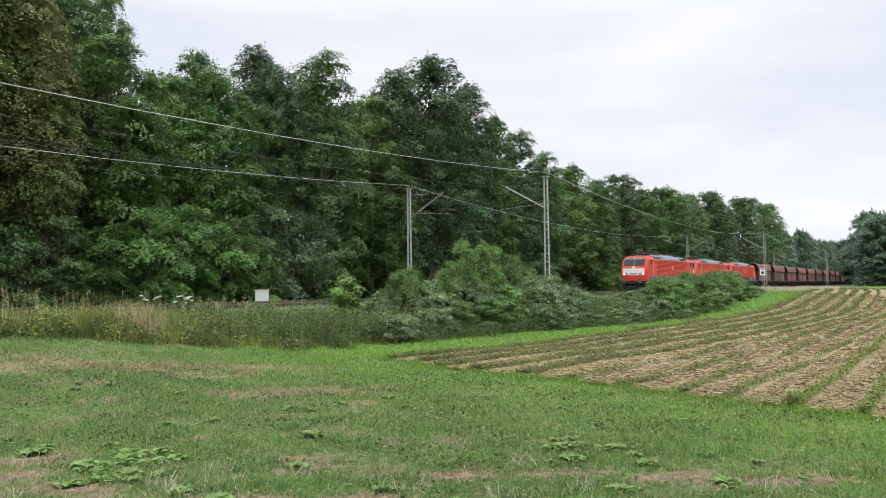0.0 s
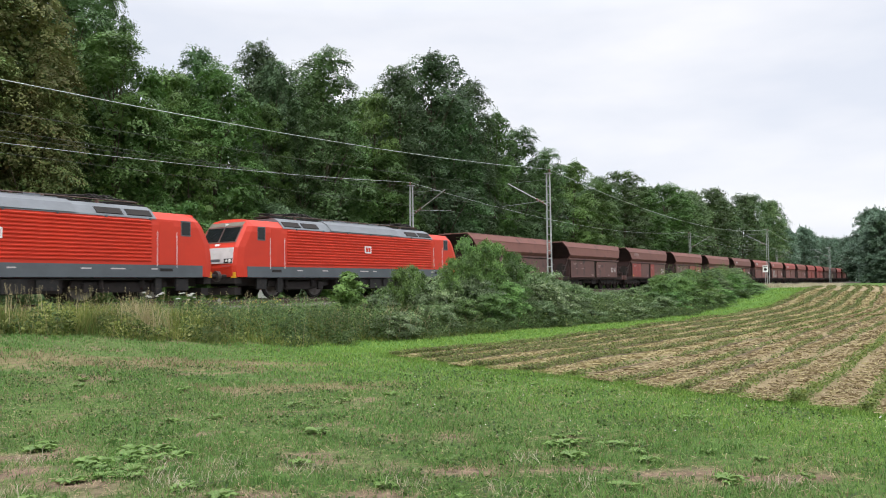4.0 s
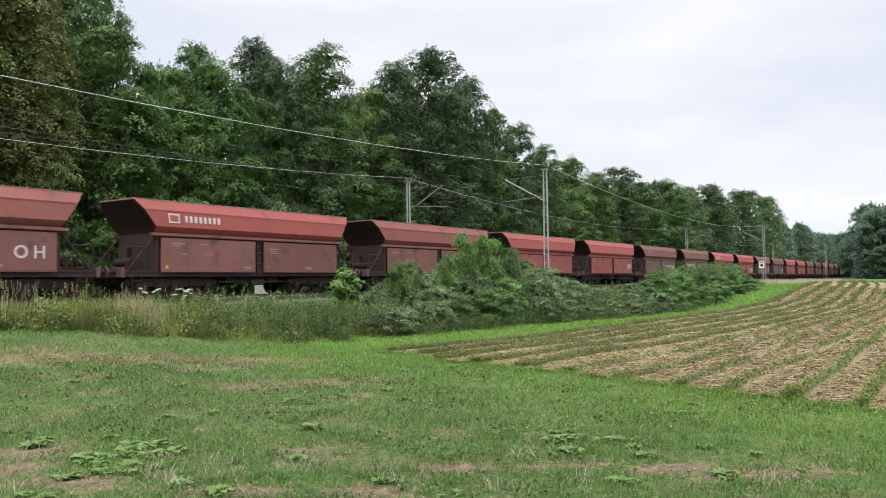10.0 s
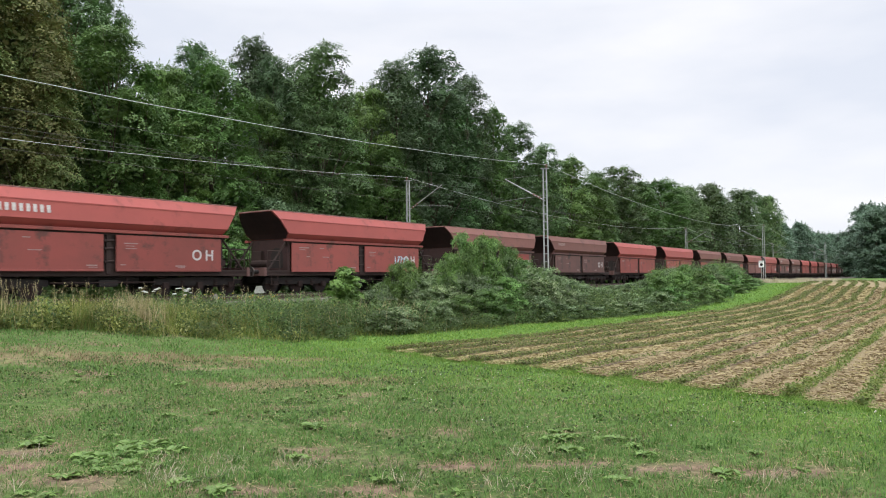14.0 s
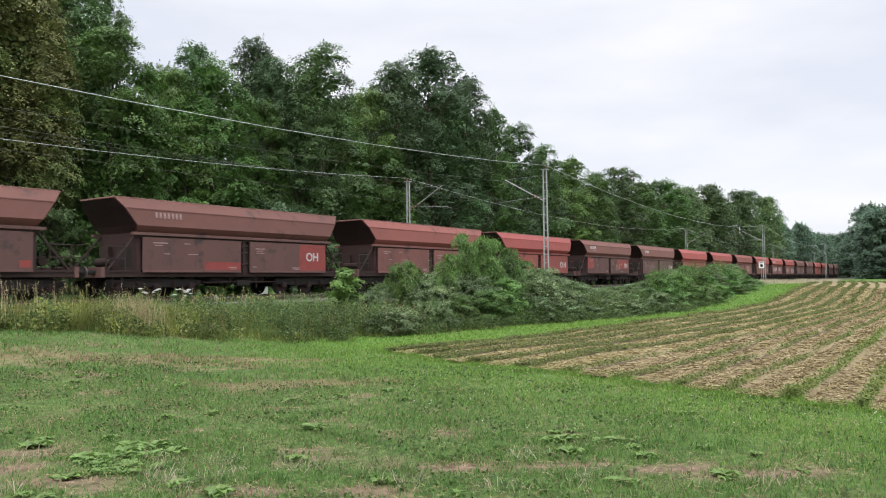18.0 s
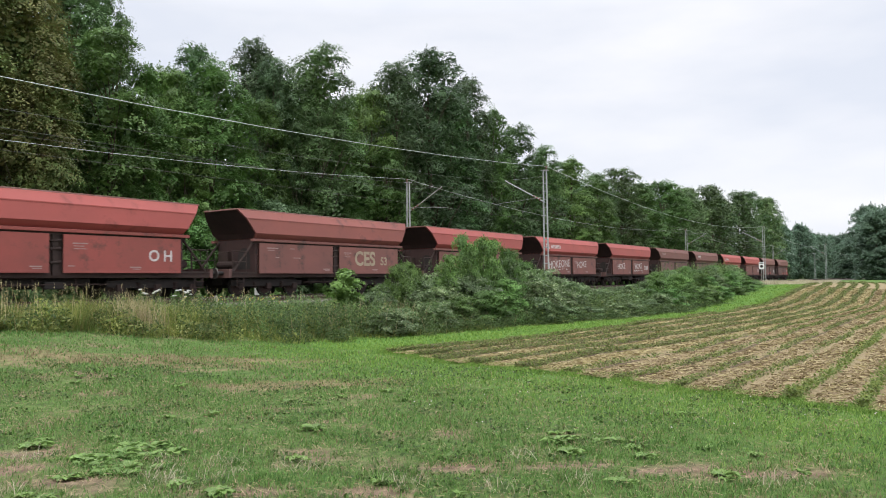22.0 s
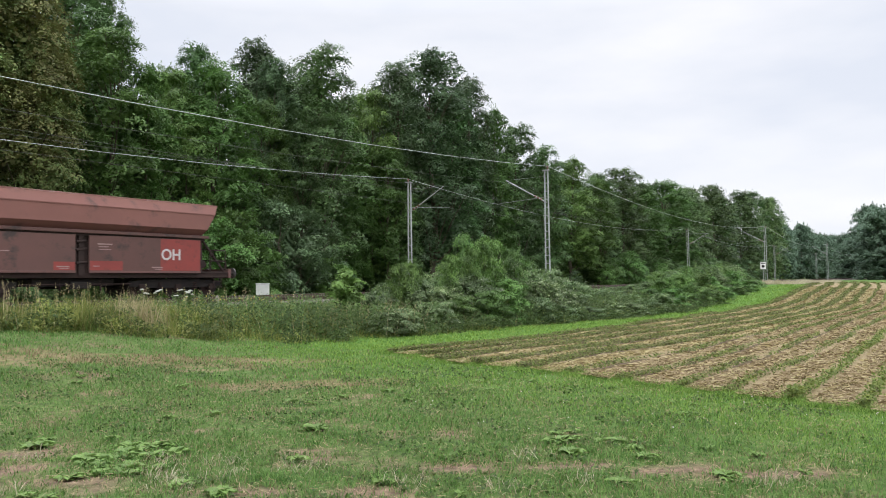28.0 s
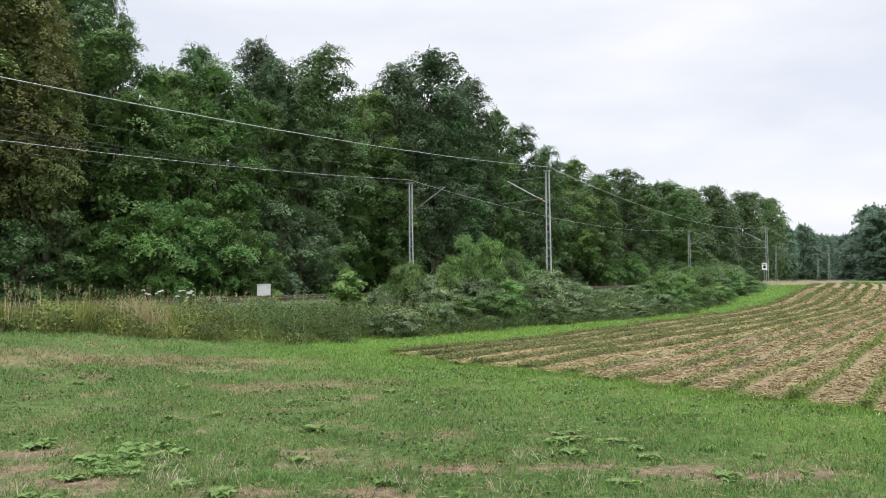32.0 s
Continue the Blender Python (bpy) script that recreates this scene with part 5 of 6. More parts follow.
for i, (s, h, r_) in enumerate(((106, 17.0, 4.6), (117, 18.6, 5.0), (129, 20.2, 5.6), (141, 19.6, 5.0), (156, 21.4, 5.6), (173, 22.8, 6.2), (189, 22.6, 5.6), (204, 24.0, 5.2))):
    stand("back", s, -12.0 - (i % 2) * 1.5, h, r_)
SKYLINE = ([-30, -20, -12, -9, -5, 0, 5, 10, 15, 20, 25, 32, 36, 40, 52, 64, 76, 100, 112, 136, 160, 172], [16.3, 19.5, 20.0, 18.8, 14.8, 16.0, 17.9, 18.8, 18.3, 19.0, 20.0, 21.8, 21.4, 19.4, 17.2, 16.5, 15.7, 15.8, 17.1, 18.4, 20.6, 21.5])
for q0, n0, step, raise_ in ((-18.5, 37, 5.4, 1.0), (-26.0, 22, 9.0, 1.08)):
    for i in range(n0):
        s = -30 + i * step + R.uniform(-1.2, 1.2)
        stand("back", s, q0 + R.uniform(-1.0, 1.0), float(np.interp(s + (q0 + 18.5) * 0.68, *SKYLINE)) * R.uniform(0.94, 1.01) * raise_)
# bushes along the foot of the wood: bright ones where the edge lies open
for s, q, k, kz, kind in ((-12.6, 7.6, 0.85, 0.9, "bush"), (-10.6, 7.0, 1.0, 1.05, "bush"), (-8.6, 7.4, 1.0, 1.15, "bush"), (-6.6, 6.9, 0.95, 0.95, "bush"), (-5.0, 7.3, 0.95, 1.1, "bush"), (-3.4, 7.0, 0.85, 0.85, "bush"),
                          (-18.5, 8.6, 0.6, 0.36, "bush2"), (-15.0, 8.4, 0.6, 0.4, "bush2"), (-21.5, 8.6, 0.6, 0.36, "bush2"), (-14.6, 8.6, 0.75, 0.85, "bush2"), (-16.6, 8.8, 0.8, 0.75, "bush2"), (-1.2, 7.6, 1.15, 1.2, "bush3"), (1.2, 7.9, 1.1, 1.15, "bush3"), (3.4, 8.0, 1.0, 0.95, "bush3"), (3.0, 6.8, 0.55, 0.55, "bush"), (4.2, 6.9, 0.5, 0.45, "bush")):
    p = line(s, -q)
    plant(kind, p.x, p.y, k, kz, R.uniform(0, 6.28))
for i in range(40):
    s = 6 + i * 3.7 + R.uniform(-0.8, 0.8)
    p = line(s, -8.6 + R.uniform(-1.2, 0.6))
    sunny = 18 < s < 23 or 56 < s < 72 or 104 < s < 112
    k = R.uniform(0.6, 0.95) * (0.7 if s < 60 else 1.0)
    if s < 60 and not sunny and i % 2:
        continue
    plant("bush" if sunny else ("bush2" if s < 32 else R.choice(["bush2", "bush2", "bush3", "bush"])), p.x, p.y - (0 if s > 32 else -1.0), k, k * R.uniform(0.75, 1.1) * (1.0 if s > 32 else 0.8), R.uniform(0, 6.28))
# undergrowth inside the wood
for i in range(18):
    p = line(-36 + i * 4.8 + R.uniform(-1, 1), -14.5 + R.uniform(-1, 1))
    plant("back", p.x, p.y, 0.72, 0.28, R.uniform(0, 6.28))
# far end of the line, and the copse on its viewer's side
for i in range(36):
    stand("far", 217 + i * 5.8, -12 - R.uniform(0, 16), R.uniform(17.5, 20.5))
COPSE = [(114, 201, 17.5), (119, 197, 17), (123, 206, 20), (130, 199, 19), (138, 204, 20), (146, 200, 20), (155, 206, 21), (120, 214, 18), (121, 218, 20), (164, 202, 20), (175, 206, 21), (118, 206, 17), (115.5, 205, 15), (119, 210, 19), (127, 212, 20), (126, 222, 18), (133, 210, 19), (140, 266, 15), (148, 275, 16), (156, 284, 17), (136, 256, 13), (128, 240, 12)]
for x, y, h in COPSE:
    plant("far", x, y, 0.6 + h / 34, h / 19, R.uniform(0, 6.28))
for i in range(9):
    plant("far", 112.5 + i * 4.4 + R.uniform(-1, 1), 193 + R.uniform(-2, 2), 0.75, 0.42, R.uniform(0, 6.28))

# ---- hedge of shrubs on the viewer's side ----
L_HEDGE = leaf_mat("grey_green_hedge_leaves", [(0.062, 0.106, 0.037), (0.084, 0.139, 0.045), (0.115, 0.179, 0.061), (0.279, 0.332, 0.201)], 0.22, 0.6, 0.012, 0.42, 1.2)
L_SHRUB = leaf_mat("green_shrub_leaves", [(0.073, 0.143, 0.039), (0.095, 0.182, 0.046), (0.120, 0.222, 0.053), (0.163, 0.274, 0.070)], 0.24, 0.55, 0.015, 0.42, 1.2)
KINDS["haw"] = tree_kind("hedge_shrub", 31, 2.6, 0.0, 1.4, 150, 60, 0.078, L_SHRUB, "dense green shrub in the hedge below the railway", 0.05, 1.0, 0.50, "shrub", "hedge shrubs", 12)
KINDS["bramble"] = tree_kind("hedge_shrub", 32, 1.7, 0.0, 1.35, 130, 56, 0.072, L_HEDGE, "grey-green bramble thicket in the hedge", 0.03, 1.0, 0.46, "shrub", "hedge shrubs", 13)
L_SAPLING = leaf_mat("sapling_leaves", [(0.115, 0.205, 0.052), (0.14, 0.24, 0.058), (0.165, 0.27, 0.066)], 0.32, 0.5, 0.0, 0.25, 2.5)
KINDS["sapling"] = tree_kind("sapling", 33, 1.7, 0.15, 0.62, 130, 34, 0.075, L_SAPLING, "bright green young sapling in the verge", 0.03, 1.0, 0.24, "shrub", "hedge shrubs", 14)
for k in ("haw", "bramble", "sapling"):
    SPARE[k] = KINDS[k]
TALL.update(haw=2.6, bramble=1.7, sapling=1.7)
def edge_q(s):
    """How far from the line the tall verge and hedge end towards the meadow."""
    return np.interp(s, [-34, -26.6, -24.6, -22.4, -19.6, -17.9, -13.4, -7.4, -3, 3, 60], [6.8, 10.1, 11.3, 12.8, 14.1, 14.7, 14.9, 16.3, 17.0, 17.6, 17.6])


# the hedge's height along its length, by bearing from the meadow's middle
BEARING = [-0.13, -0.10, -0.07, -0.02, 0.0, 0.02, 0.04, 0.065, 0.09, 0.11, 0.14, 0.17, 0.20, 0.235, 0.265, 0.28, 0.31, 0.34, 0.37, 0.39, 0.405]
HEDGE_TOP = [1.0, 1.25, 1.75, 2.1, 2.2, 2.4, 3.15, 3.1, 2.8, 2.5, 1.95, 1.5, 1.25, 1.2, 1.55, 2.4, 2.65, 2.65, 2.95, 2.5, 1.3]


def hedge():
    for row, step in ((0, 1.5), (1, 1.5), (2, 1.4), (3, 1.3)):
        s = -20.0
        while s < 52:
            out = float(edge_q(s))
            q0 = (10.2, 12.0, out - 2.0, out - 0.9)[row]
            p = line(s + R.uniform(-0.3, 0.3), q0 + R.uniform(-0.4, 0.4))
            b = p.x / p.y
            s += step * (1 + 0.014 * (s + 20))
            if not BEARING[1] < b < BEARING[-1] + 0.002:
                continue
            top = float(np.interp(b, BEARING, HEDGE_TOP))
            top = (top, top, 0.72 * top + 0.1, 0.40 * top + 0.2)[row]
            g = float(ground_z(p.x, p.y))
            h = max(0.45, (top - g) * R.uniform(0.72, 1.0))
            kind = "haw" if (0.02 < b < 0.115 or b > 0.262) and R.random() < 0.8 else "bramble"
            kz = h / TALL[kind]
            plant(kind, p.x, p.y, min(1.15, max(0.62, kz)), kz, R.uniform(0, 6.28), -0.04)
    for s, q, k, h in ((-10.2, 12.3, 0.50, 3.45), (-9.3, 12.6, 0.55, 3.35), (-8.4, 12.5, 0.55, 3.3), (-7.6, 12.8, 0.55, 2.95), (-10.9, 13.0, 0.45, 2.9), (-12.2, 12.9, 0.45, 2.6), (-14.4, 12.3, 0.42, 2.25), (-13.4, 12.0, 0.4, 2.35)):
        p = line(s, q)
        plant("haw", p.x, p.y, k, (h - float(ground_z(p.x, p.y))) / TALL["haw"], R.uniform(0, 6.28), -0.04)
    p = line(-16.6, 11.8)
    plant("sapling", p.x, p.y, 1.1, 1.02, 1.0)
    p = line(-16.0, 11.2)
    plant("sapling", p.x, p.y, 0.75, 0.8, 2.5)


hedge()

# ---- tall verge grass between meadow and railway ----
L_OLIVEWEED = leaf_mat("olive_weed_leaves", [(0.094, 0.131, 0.029), (0.145, 0.180, 0.039), (0.202, 0.229, 0.054), (0.300, 0.312, 0.108)], 0.28, 0.6, 0.0, 0.45, 1.1)
L_NETTLE = leaf_mat("nettle_leaves", [(0.06, 0.11, 0.03), (0.085, 0.15, 0.038), (0.12, 0.195, 0.05)], 0.26, 0.55)
L_WEED = leaf_mat("dark_weed_leaves", [(0.045, 0.084, 0.019), (0.067, 0.118, 0.024), (0.095, 0.146, 0.031)], 0.3, 0.6)
G_TALL = leaf_mat("tall_verge_grass", [(0.097, 0.125, 0.026), (0.144, 0.170, 0.037), (0.195, 0.211, 0.051), (0.297, 0.278, 0.106)], 0.3, 0.7, 0.0, 0.45, 1.1)
G_FRESH = leaf_mat("fresh_verge_grass", [(0.075, 0.128, 0.028), (0.106, 0.165, 0.036), (0.143, 0.202, 0.047)], 0.28, 0.7, 0.0, 0.25, 1.0)
G_PALE = leaf_mat("pale_bleached_grass", [(0.38, 0.33, 0.22), (0.50, 0.44, 0.31), (0.60, 0.54, 0.40)], 0.3, 0.8)
G_DRY = leaf_mat("dry_seeding_grass", [(0.315, 0.259, 0.130), (0.420, 0.356, 0.194), (0.525, 0.454, 0.270)], 0.3, 0.8)
G_THATCH = leaf_mat("dead_thatch", [(0.20, 0.155, 0.08), (0.28, 0.22, 0.125), (0.36, 0.29, 0.175)], 0.3, 0.8)
G_LAWN = leaf_mat("meadow_blades", [(0.064, 0.142, 0.032), (0.096, 0.198, 0.045), (0.135, 0.252, 0.058), (0.191, 0.308, 0.083)], 0.3, 0.7)
G_LUSH = leaf_mat("lush_green_blades", [(0.096, 0.183, 0.031), (0.131, 0.231, 0.039), (0.164, 0.276, 0.047), (0.22, 0.305, 0.073)], 0.3, 0.65)


def verge():
    rng = np.random.default_rng(41)

    def spots(n, s0, s1, q0=6.7, pw=0.75):
        s = rng.uniform(s0, s1, n)
        q = q0 + (edge_q(s) + 0.45 * np.sin(s * 1.3) * np.sin(s * 0.47 + 1) + 0.25 * np.sin(s * 4.1) + rng.normal(0, 0.15, n) - q0) * rng.uniform(0, 1, n) ** pw
        x, y = line_np(s, q)
        return s, q, x, y, ground_z(x, y)
    for count, s0, s1, material, name, lift, label in ((62000, -36, 0, G_TALL, "verge_grass", 1.0, "tall uncut olive-green grass on the bank below the rails"), (22000, -36, -8, G_FRESH, "verge_grass", 0.92, "fresh green blades among the tall verge grass")):
        s, q, x, y, z = spots(count, s0, s1)
        top = np.interp(s, [-30, -25, -22, -20, -16, 0], [1.66, 1.60, 1.50, 1.36, 1.24, 1.16]) * lift
        room = np.clip(top - z, 0.28, 1.15) * (0.84 + 0.12 * np.sin(s * 1.9 + q) * np.sin(s * 0.7) + 0.20 * np.sin(s * 3.7 + 2 * q) * np.sin(q * 2.3 + 1))
        me = blades(name, np.stack([x, y, z - 0.02], 1), room * rng.uniform(0.3, 1.1, len(s)) * np.where(s > -13, 0.3, np.where(s > -20.5, 0.75, 1.0)) * (0.38 + 0.62 * smooth((edge_q(s) - q) / np.where(s < -22, 1.2, 2.2))), rng.uniform(0.006, 0.014, len(s)), rng.uniform(0.1, 1.3, len(s)), material, rng)
        tagged(new(name, me), label, "grass", kind="stuff")
    # broad-leaved weeds among the grass: few at the open end, thick and dark further on
    s, q, x, y, z = spots(150000, -36, 8, 7.6, 0.42)
    room = np.clip(np.interp(s, [-30, -25, -22, -20, -16, 0], [1.46, 1.38, 1.28, 1.17, 1.06, 0.98]) - z, 0.2, 1.0)
    clump = np.sin(s * 2.3 + 1.0) * np.sin(q * 1.9 + s * 0.6) + 0.4 * np.sin(s * 5.1) + 0.3 * np.sin(s * 9.7 + q * 3)
    k = clump > np.where(s < -20.5, -0.3, -0.85)
    c = np.stack([x, y, z + room * rng.uniform(0.02, 1.0, len(s)) * (0.74 + 0.26 * clump) * (0.45 + 0.55 * smooth((edge_q(s) - q) / 0.9))], 1)[k]
    dark = rng.uniform(0, 1, len(c)) < np.clip((s[k] + 24.0) / 3.5, 0.35, 0.95)
    for sel, material, label in ((dark, L_WEED, "dark green broad-leaved weeds in the verge"), (~dark, L_OLIVEWEED, "yellowish green weeds and grass leaves in the verge")):
        cc = c[sel]
        me = quads("verge_weeds", leaves(cc, np.tile([0.1, -0.6, 0.7], (len(cc), 1)), rng.uniform(0.035, 0.10, len(cc)), rng, 0.5), material)
        tagged(new("verge_weeds", me), label, "weeds", kind="stuff")
    # upright leafy stems, single and in stands
    stems = 900
    s = np.concatenate([rng.uniform(-22.5, -9, 520), rng.normal(-20.8, 0.35, 110), rng.normal(-26.5, 1.2, 90), rng.normal(-17.4, 0.5, 180)])
    q = np.interp(rng.uniform(0, 1, stems), [0, 1], [0.55, 0.98]) * edge_q(s)
    x, y = line_np(s, q)
    z = ground_z(x, y)
    tall = np.clip(np.interp(s, [-28, -22, -18, -10], [1.5, 1.42, 1.26, 1.15]) - z, 0.3, 0.95) * rng.uniform(0.6, 1.12, stems)
    per = 22
    t = np.tile(np.linspace(0.12, 1, per), stems)
    k = np.repeat(np.arange(stems), per)
    lean = rng.normal(0, 0.12, (stems, 2))
    c = np.stack([x[k] + lean[k, 0] * t * tall[k] + rng.normal(0, 0.035, len(k)), y[k] + lean[k, 1] * t * tall[k] + rng.normal(0, 0.035, len(k)), z[k] + t * tall[k]], 1)
    me = quads("nettles", leaves(c, np.tile([0, -0.5, 0.8], (len(c), 1)), rng.uniform(0.05, 0.11, len(c)) * (1.15 - 0.5 * t), rng, 0.42), L_NETTLE)
    tagged(new("nettles", me), "upright leafy nettle stems in the verge", "weeds", kind="stuff")
    # yellow flower heads
    n = 30
    s = np.concatenate([rng.normal(-20.9, 0.3, 13), rng.normal(-19.2, 0.3, 9), rng.uniform(-24, -18, 8)])
    q = rng.uniform(10.2, 11.8, n)
    x, y = line_np(s, q)
    c = np.stack([x, y, np.interp(s, [-25, -22, -18], [1.42, 1.30, 1.14]) + rng.normal(0, 0.05, n)], 1)
    c = np.repeat(c, 5, 0) + rng.normal(0, 0.022, (n * 5, 3))
    tagged(new("yellow_flowers", quads("yellow_flowers", leaves(c, np.tile([0, -0.6, 0.8], (len(c), 1)), rng.uniform(0.02, 0.04, len(c)), rng, 0.8), M_FLOWER)), "small yellow flower heads among the verge weeds", "flowers", kind="stuff")
    # straw-coloured stalks: scattered, and in three pale tufts
    s, q, x, y, z = spots(260, -36, -6, 7.5)
    tuft = [(rng.normal(a, w, n), rng.normal(b, 0.5, n)) for a, w, n, b in ((-23.6, 0.26, 420, 10.9), (-18.2, 0.6, 110, 13.0), (-16.2, 0.7, 150, 13.6), (-26.2, 1.3, 40, 9.2))]
    s = np.concatenate([s] + [a for a, b in tuft])
    q = np.concatenate([q] + [b for a, b in tuft])
    x, y = line_np(s, q)
    z = ground_z(x, y)
    top = np.interp(s, [-30, -25, -22, -20, -16, 0], [1.66, 1.58, 1.40, 1.28, 1.25, 1.25])
    room = np.clip(top - z, 0.4, 1.05)
    me = blades("dry_grass", np.stack([x, y, z], 1), room * rng.uniform(0.55, 1.2, len(s)), rng.uniform(0.007, 0.015, len(s)), rng.uniform(0.1, 0.6, len(s)), G_DRY, rng)
    tagged(new("dry_grass", me), "straw-coloured seeding grass stalks in the verge", "grass", kind="stuff")
    # single tall stalks with seed heads
    n = 150
    s = np.concatenate([rng.uniform(-29, -24.0, 90), rng.uniform(-24.6, -16, 60)])
    q = rng.uniform(8.4, 10.4, n)
    x, y = line_np(s, q)
    z = ground_z(x, y)
    top = np.interp(s, [-29, -25, -18], [1.9, 1.74, 1.42]) * rng.uniform(0.84, 1.04, n)
    stalk = blades("seed_stalks", np.stack([x, y, z], 1), np.clip(top - z, 0.5, 1.4), rng.uniform(0.007, 0.011, n), rng.uniform(0.02, 0.25, n), G_DRY, rng, 0.0)
    hc = np.repeat(np.stack([x, y, z + np.clip(top - z, 0.5, 1.4) * 0.92], 1), 12, 0) + rng.normal(0, 1, (n * 12, 3)) * np.array([0.010, 0.010, 0.06])
    heads = quads("seed_heads", leaves(hc, np.tile([0, -1.0, 0.2], (len(hc), 1)), rng.uniform(0.014, 0.035, len(hc)), rng, 0.4), G_DRY)
    tagged(new("seed_heads", heads), "pale fluffy seed heads on the tall stalks", "grass", kind="stuff")
    tagged(new("seed_stalks", stalk), "tall pale seed stalks above the verge grass", "grass", kind="stuff")
    # pale dry grass on the swell beside the line
    n = 34000
    s = rng.uniform(46, 118, n)
    q = rng.uniform(7.5, 14.0, n)
    k = np.sin(s * 0.31 + 0.5) + 0.8 * np.sin(s * 0.83 + q) + 0.6 * np.sin(q * 1.4 + s * 0.2) > -0.1
    s, q = s[k], q[k]
    n = len(s)
    x, y = line_np(s, q)
    me = blades("swell_grass", np.stack([x, y, ground_z(x, y)], 1), rng.uniform(0.25, 0.8, n) * (0.6 + 0.4 * np.sin(s * 0.5) ** 2), rng.uniform(0.03, 0.06, n), rng.uniform(0.1, 0.5, n), G_PALE, rng)
    tagged(new("dry_grass", me), "pale dry grass on the rise beside the line", "grass", kind="stuff")


verge()


def lawn():
    rng = np.random.default_rng(42)
    X, Y, H, W = [], [], [], []
    for d0, d1, dens, h, w in ((4.8, 8.5, 2100, 0.055, 0.007), (8.5, 13, 1000, 0.06, 0.010), (13, 20, 460, 0.065, 0.015), (20, 34, 160, 0.07, 0.025), (34, 62, 60, 0.08, 0.045)):
        area = 0.62 * (d1 * d1 - d0 * d0)
        n = int(area * dens)
        d = np.sqrt(rng.uniform(d0 * d0, d1 * d1, n))
        x = d * rng.uniform(-0.62, 0.62, n)
        X.append(x), Y.append(d), H.append(h * rng.uniform(0.35, 1.4, n)), W.append(w * rng.uniform(0.7, 1.3, n))
    x, y, h, w = (np.concatenate(a) for a in (X, Y, H, W))
    s, q = to_line(x, y)
    keep = (q > edge_q(s) - 0.6) & ~field_mask(x, y, rng.normal(-0.30, 0.16, len(x)))
    patchy = np.sin(x * 1.7 + np.sin(y * 1.3) * 1.2) * np.sin(y * 1.9 + 0.6 * np.sin(x * 2.1)) + 0.5 * np.sin(x * 4.3 + y) * np.sin(y * 3.7)
    lu = lush(x, y)
    keep &= rng.uniform(0, 1, len(x)) < np.clip(0.78 + 0.40 * patchy + 0.6 * lu, 0.15, 1.0) * (1 - 0.86 * bare(x, y))
    x, y, h, w, lu, patchy = x[keep], y[keep], h[keep], w[keep], lu[keep], patchy[keep]
    base = np.stack([x, y, ground_z(x, y) - 0.005], 1)
    h = h * (1 + 0.25 * patchy)
    u = rng.uniform(0, 1, len(x))
    rich = u < lu
    pale = ~rich & (rng.uniform(0, 1, len(x)) < 0.13 + 0.75 * dry(x, y) + 0.12 * (np.sin(x * 2.3 + 1) * np.sin(y * 2.9) > 0.4))
    for name, sel, material, label in (("meadow_grass", ~rich & ~pale, G_LAWN, "short mown green meadow grass"), ("lush_grass", rich, G_LUSH, "bright green lush grass along the field"), ("straw_grass", pale, G_THATCH, "dry straw-coloured blades in the meadow")):
        k = sel.nonzero()[0]
        me = blades(name, base[k], h[k], w[k] * (0.8 if name == "straw_grass" else 1.0), rng.uniform(0.25, 1.1, len(k)), material, rng)
        tagged(new(name, me), label, "grass", kind="stuff")
    # ragged longer grass over the field's edges
    n = 30000
    v = rng.uniform(-0.3, 12, n)
    u = rng.normal(-0.05, 0.16, n) + 0.18 * np.sin(v * 5.1) * np.sin(v * 2.3)
    side = rng.uniform(0, 1, n) < 0.35
    u = np.where(side, 60 * rng.uniform(0, 1, n) ** 1.7, u)
    v = np.where(side, rng.normal(-0.35, 0.12, n), v)
    x, y = field_xy(v, u)
    me = blades("edge_grass", np.stack([x, y, ground_z(x, y) - 0.01], 1), rng.uniform(0.05, 0.14, n), 0.006 * (1 + 0.04 * np.clip(u, 0, 60)) * rng.uniform(0.8, 1.4, n), rng.uniform(0.2, 1.2, n), G_LUSH, rng)
    tagged(new("edge_grass", me), "longer green grass along the field's edge", "grass", kind="stuff")
    # coarse longer tufts near the viewer
    cx, cy = rng.uniform(-3.6, 3.6, 150), np.sqrt(rng.uniform(5.0 ** 2, 9.5 ** 2, 150))
    k = np.repeat(np.arange(150), 46)
    x, y = cx[k] + rng.normal(0, 0.07, len(k)), cy[k] + rng.normal(0, 0.07, len(k))
    hh = rng.uniform(0.05, 0.15, len(k)) * rng.uniform(0.6, 1.15, 150)[k]
    me = blades("grass_tufts", np.stack([x, y, ground_z(x, y) - 0.005], 1), hh, rng.uniform(0.004, 0.008, len(k)), rng.uniform(0.4, 1.5, len(k)), G_LAWN, rng)
    tagged(new("grass_tufts", me), "coarse longer grass tufts in the meadow", "grass", kind="stuff")
    # dry bleached tufts
    spots_ = [(-2.4, 6.55), (-2.15, 6.2), (-2.55, 6.95), (-1.9, 6.65), (-2.3, 6.4), (-3.5, 6.05), (-2.0, 7.05), (1.1, 6.35), (0.5, 6.2), (-0.3, 6.4), (2.6, 6.1), (-3.9, 7.2), (-1.3, 6.9), (0.75, 7.3)]
    k = np.repeat(np.arange(len(spots_)), 42)
    c = np.array(spots_)[k] + rng.normal(0, 0.11, (len(k), 2))
    me = blades("dry_tufts", np.stack([c[:, 0], c[:, 1], ground_z(c[:, 0], c[:, 1]) - 0.005], 1), rng.uniform(0.05, 0.17, len(k)), rng.uniform(0.003, 0.006, len(k)), rng.uniform(0.4, 1.8, len(k)), G_PALE, rng, 0.4)
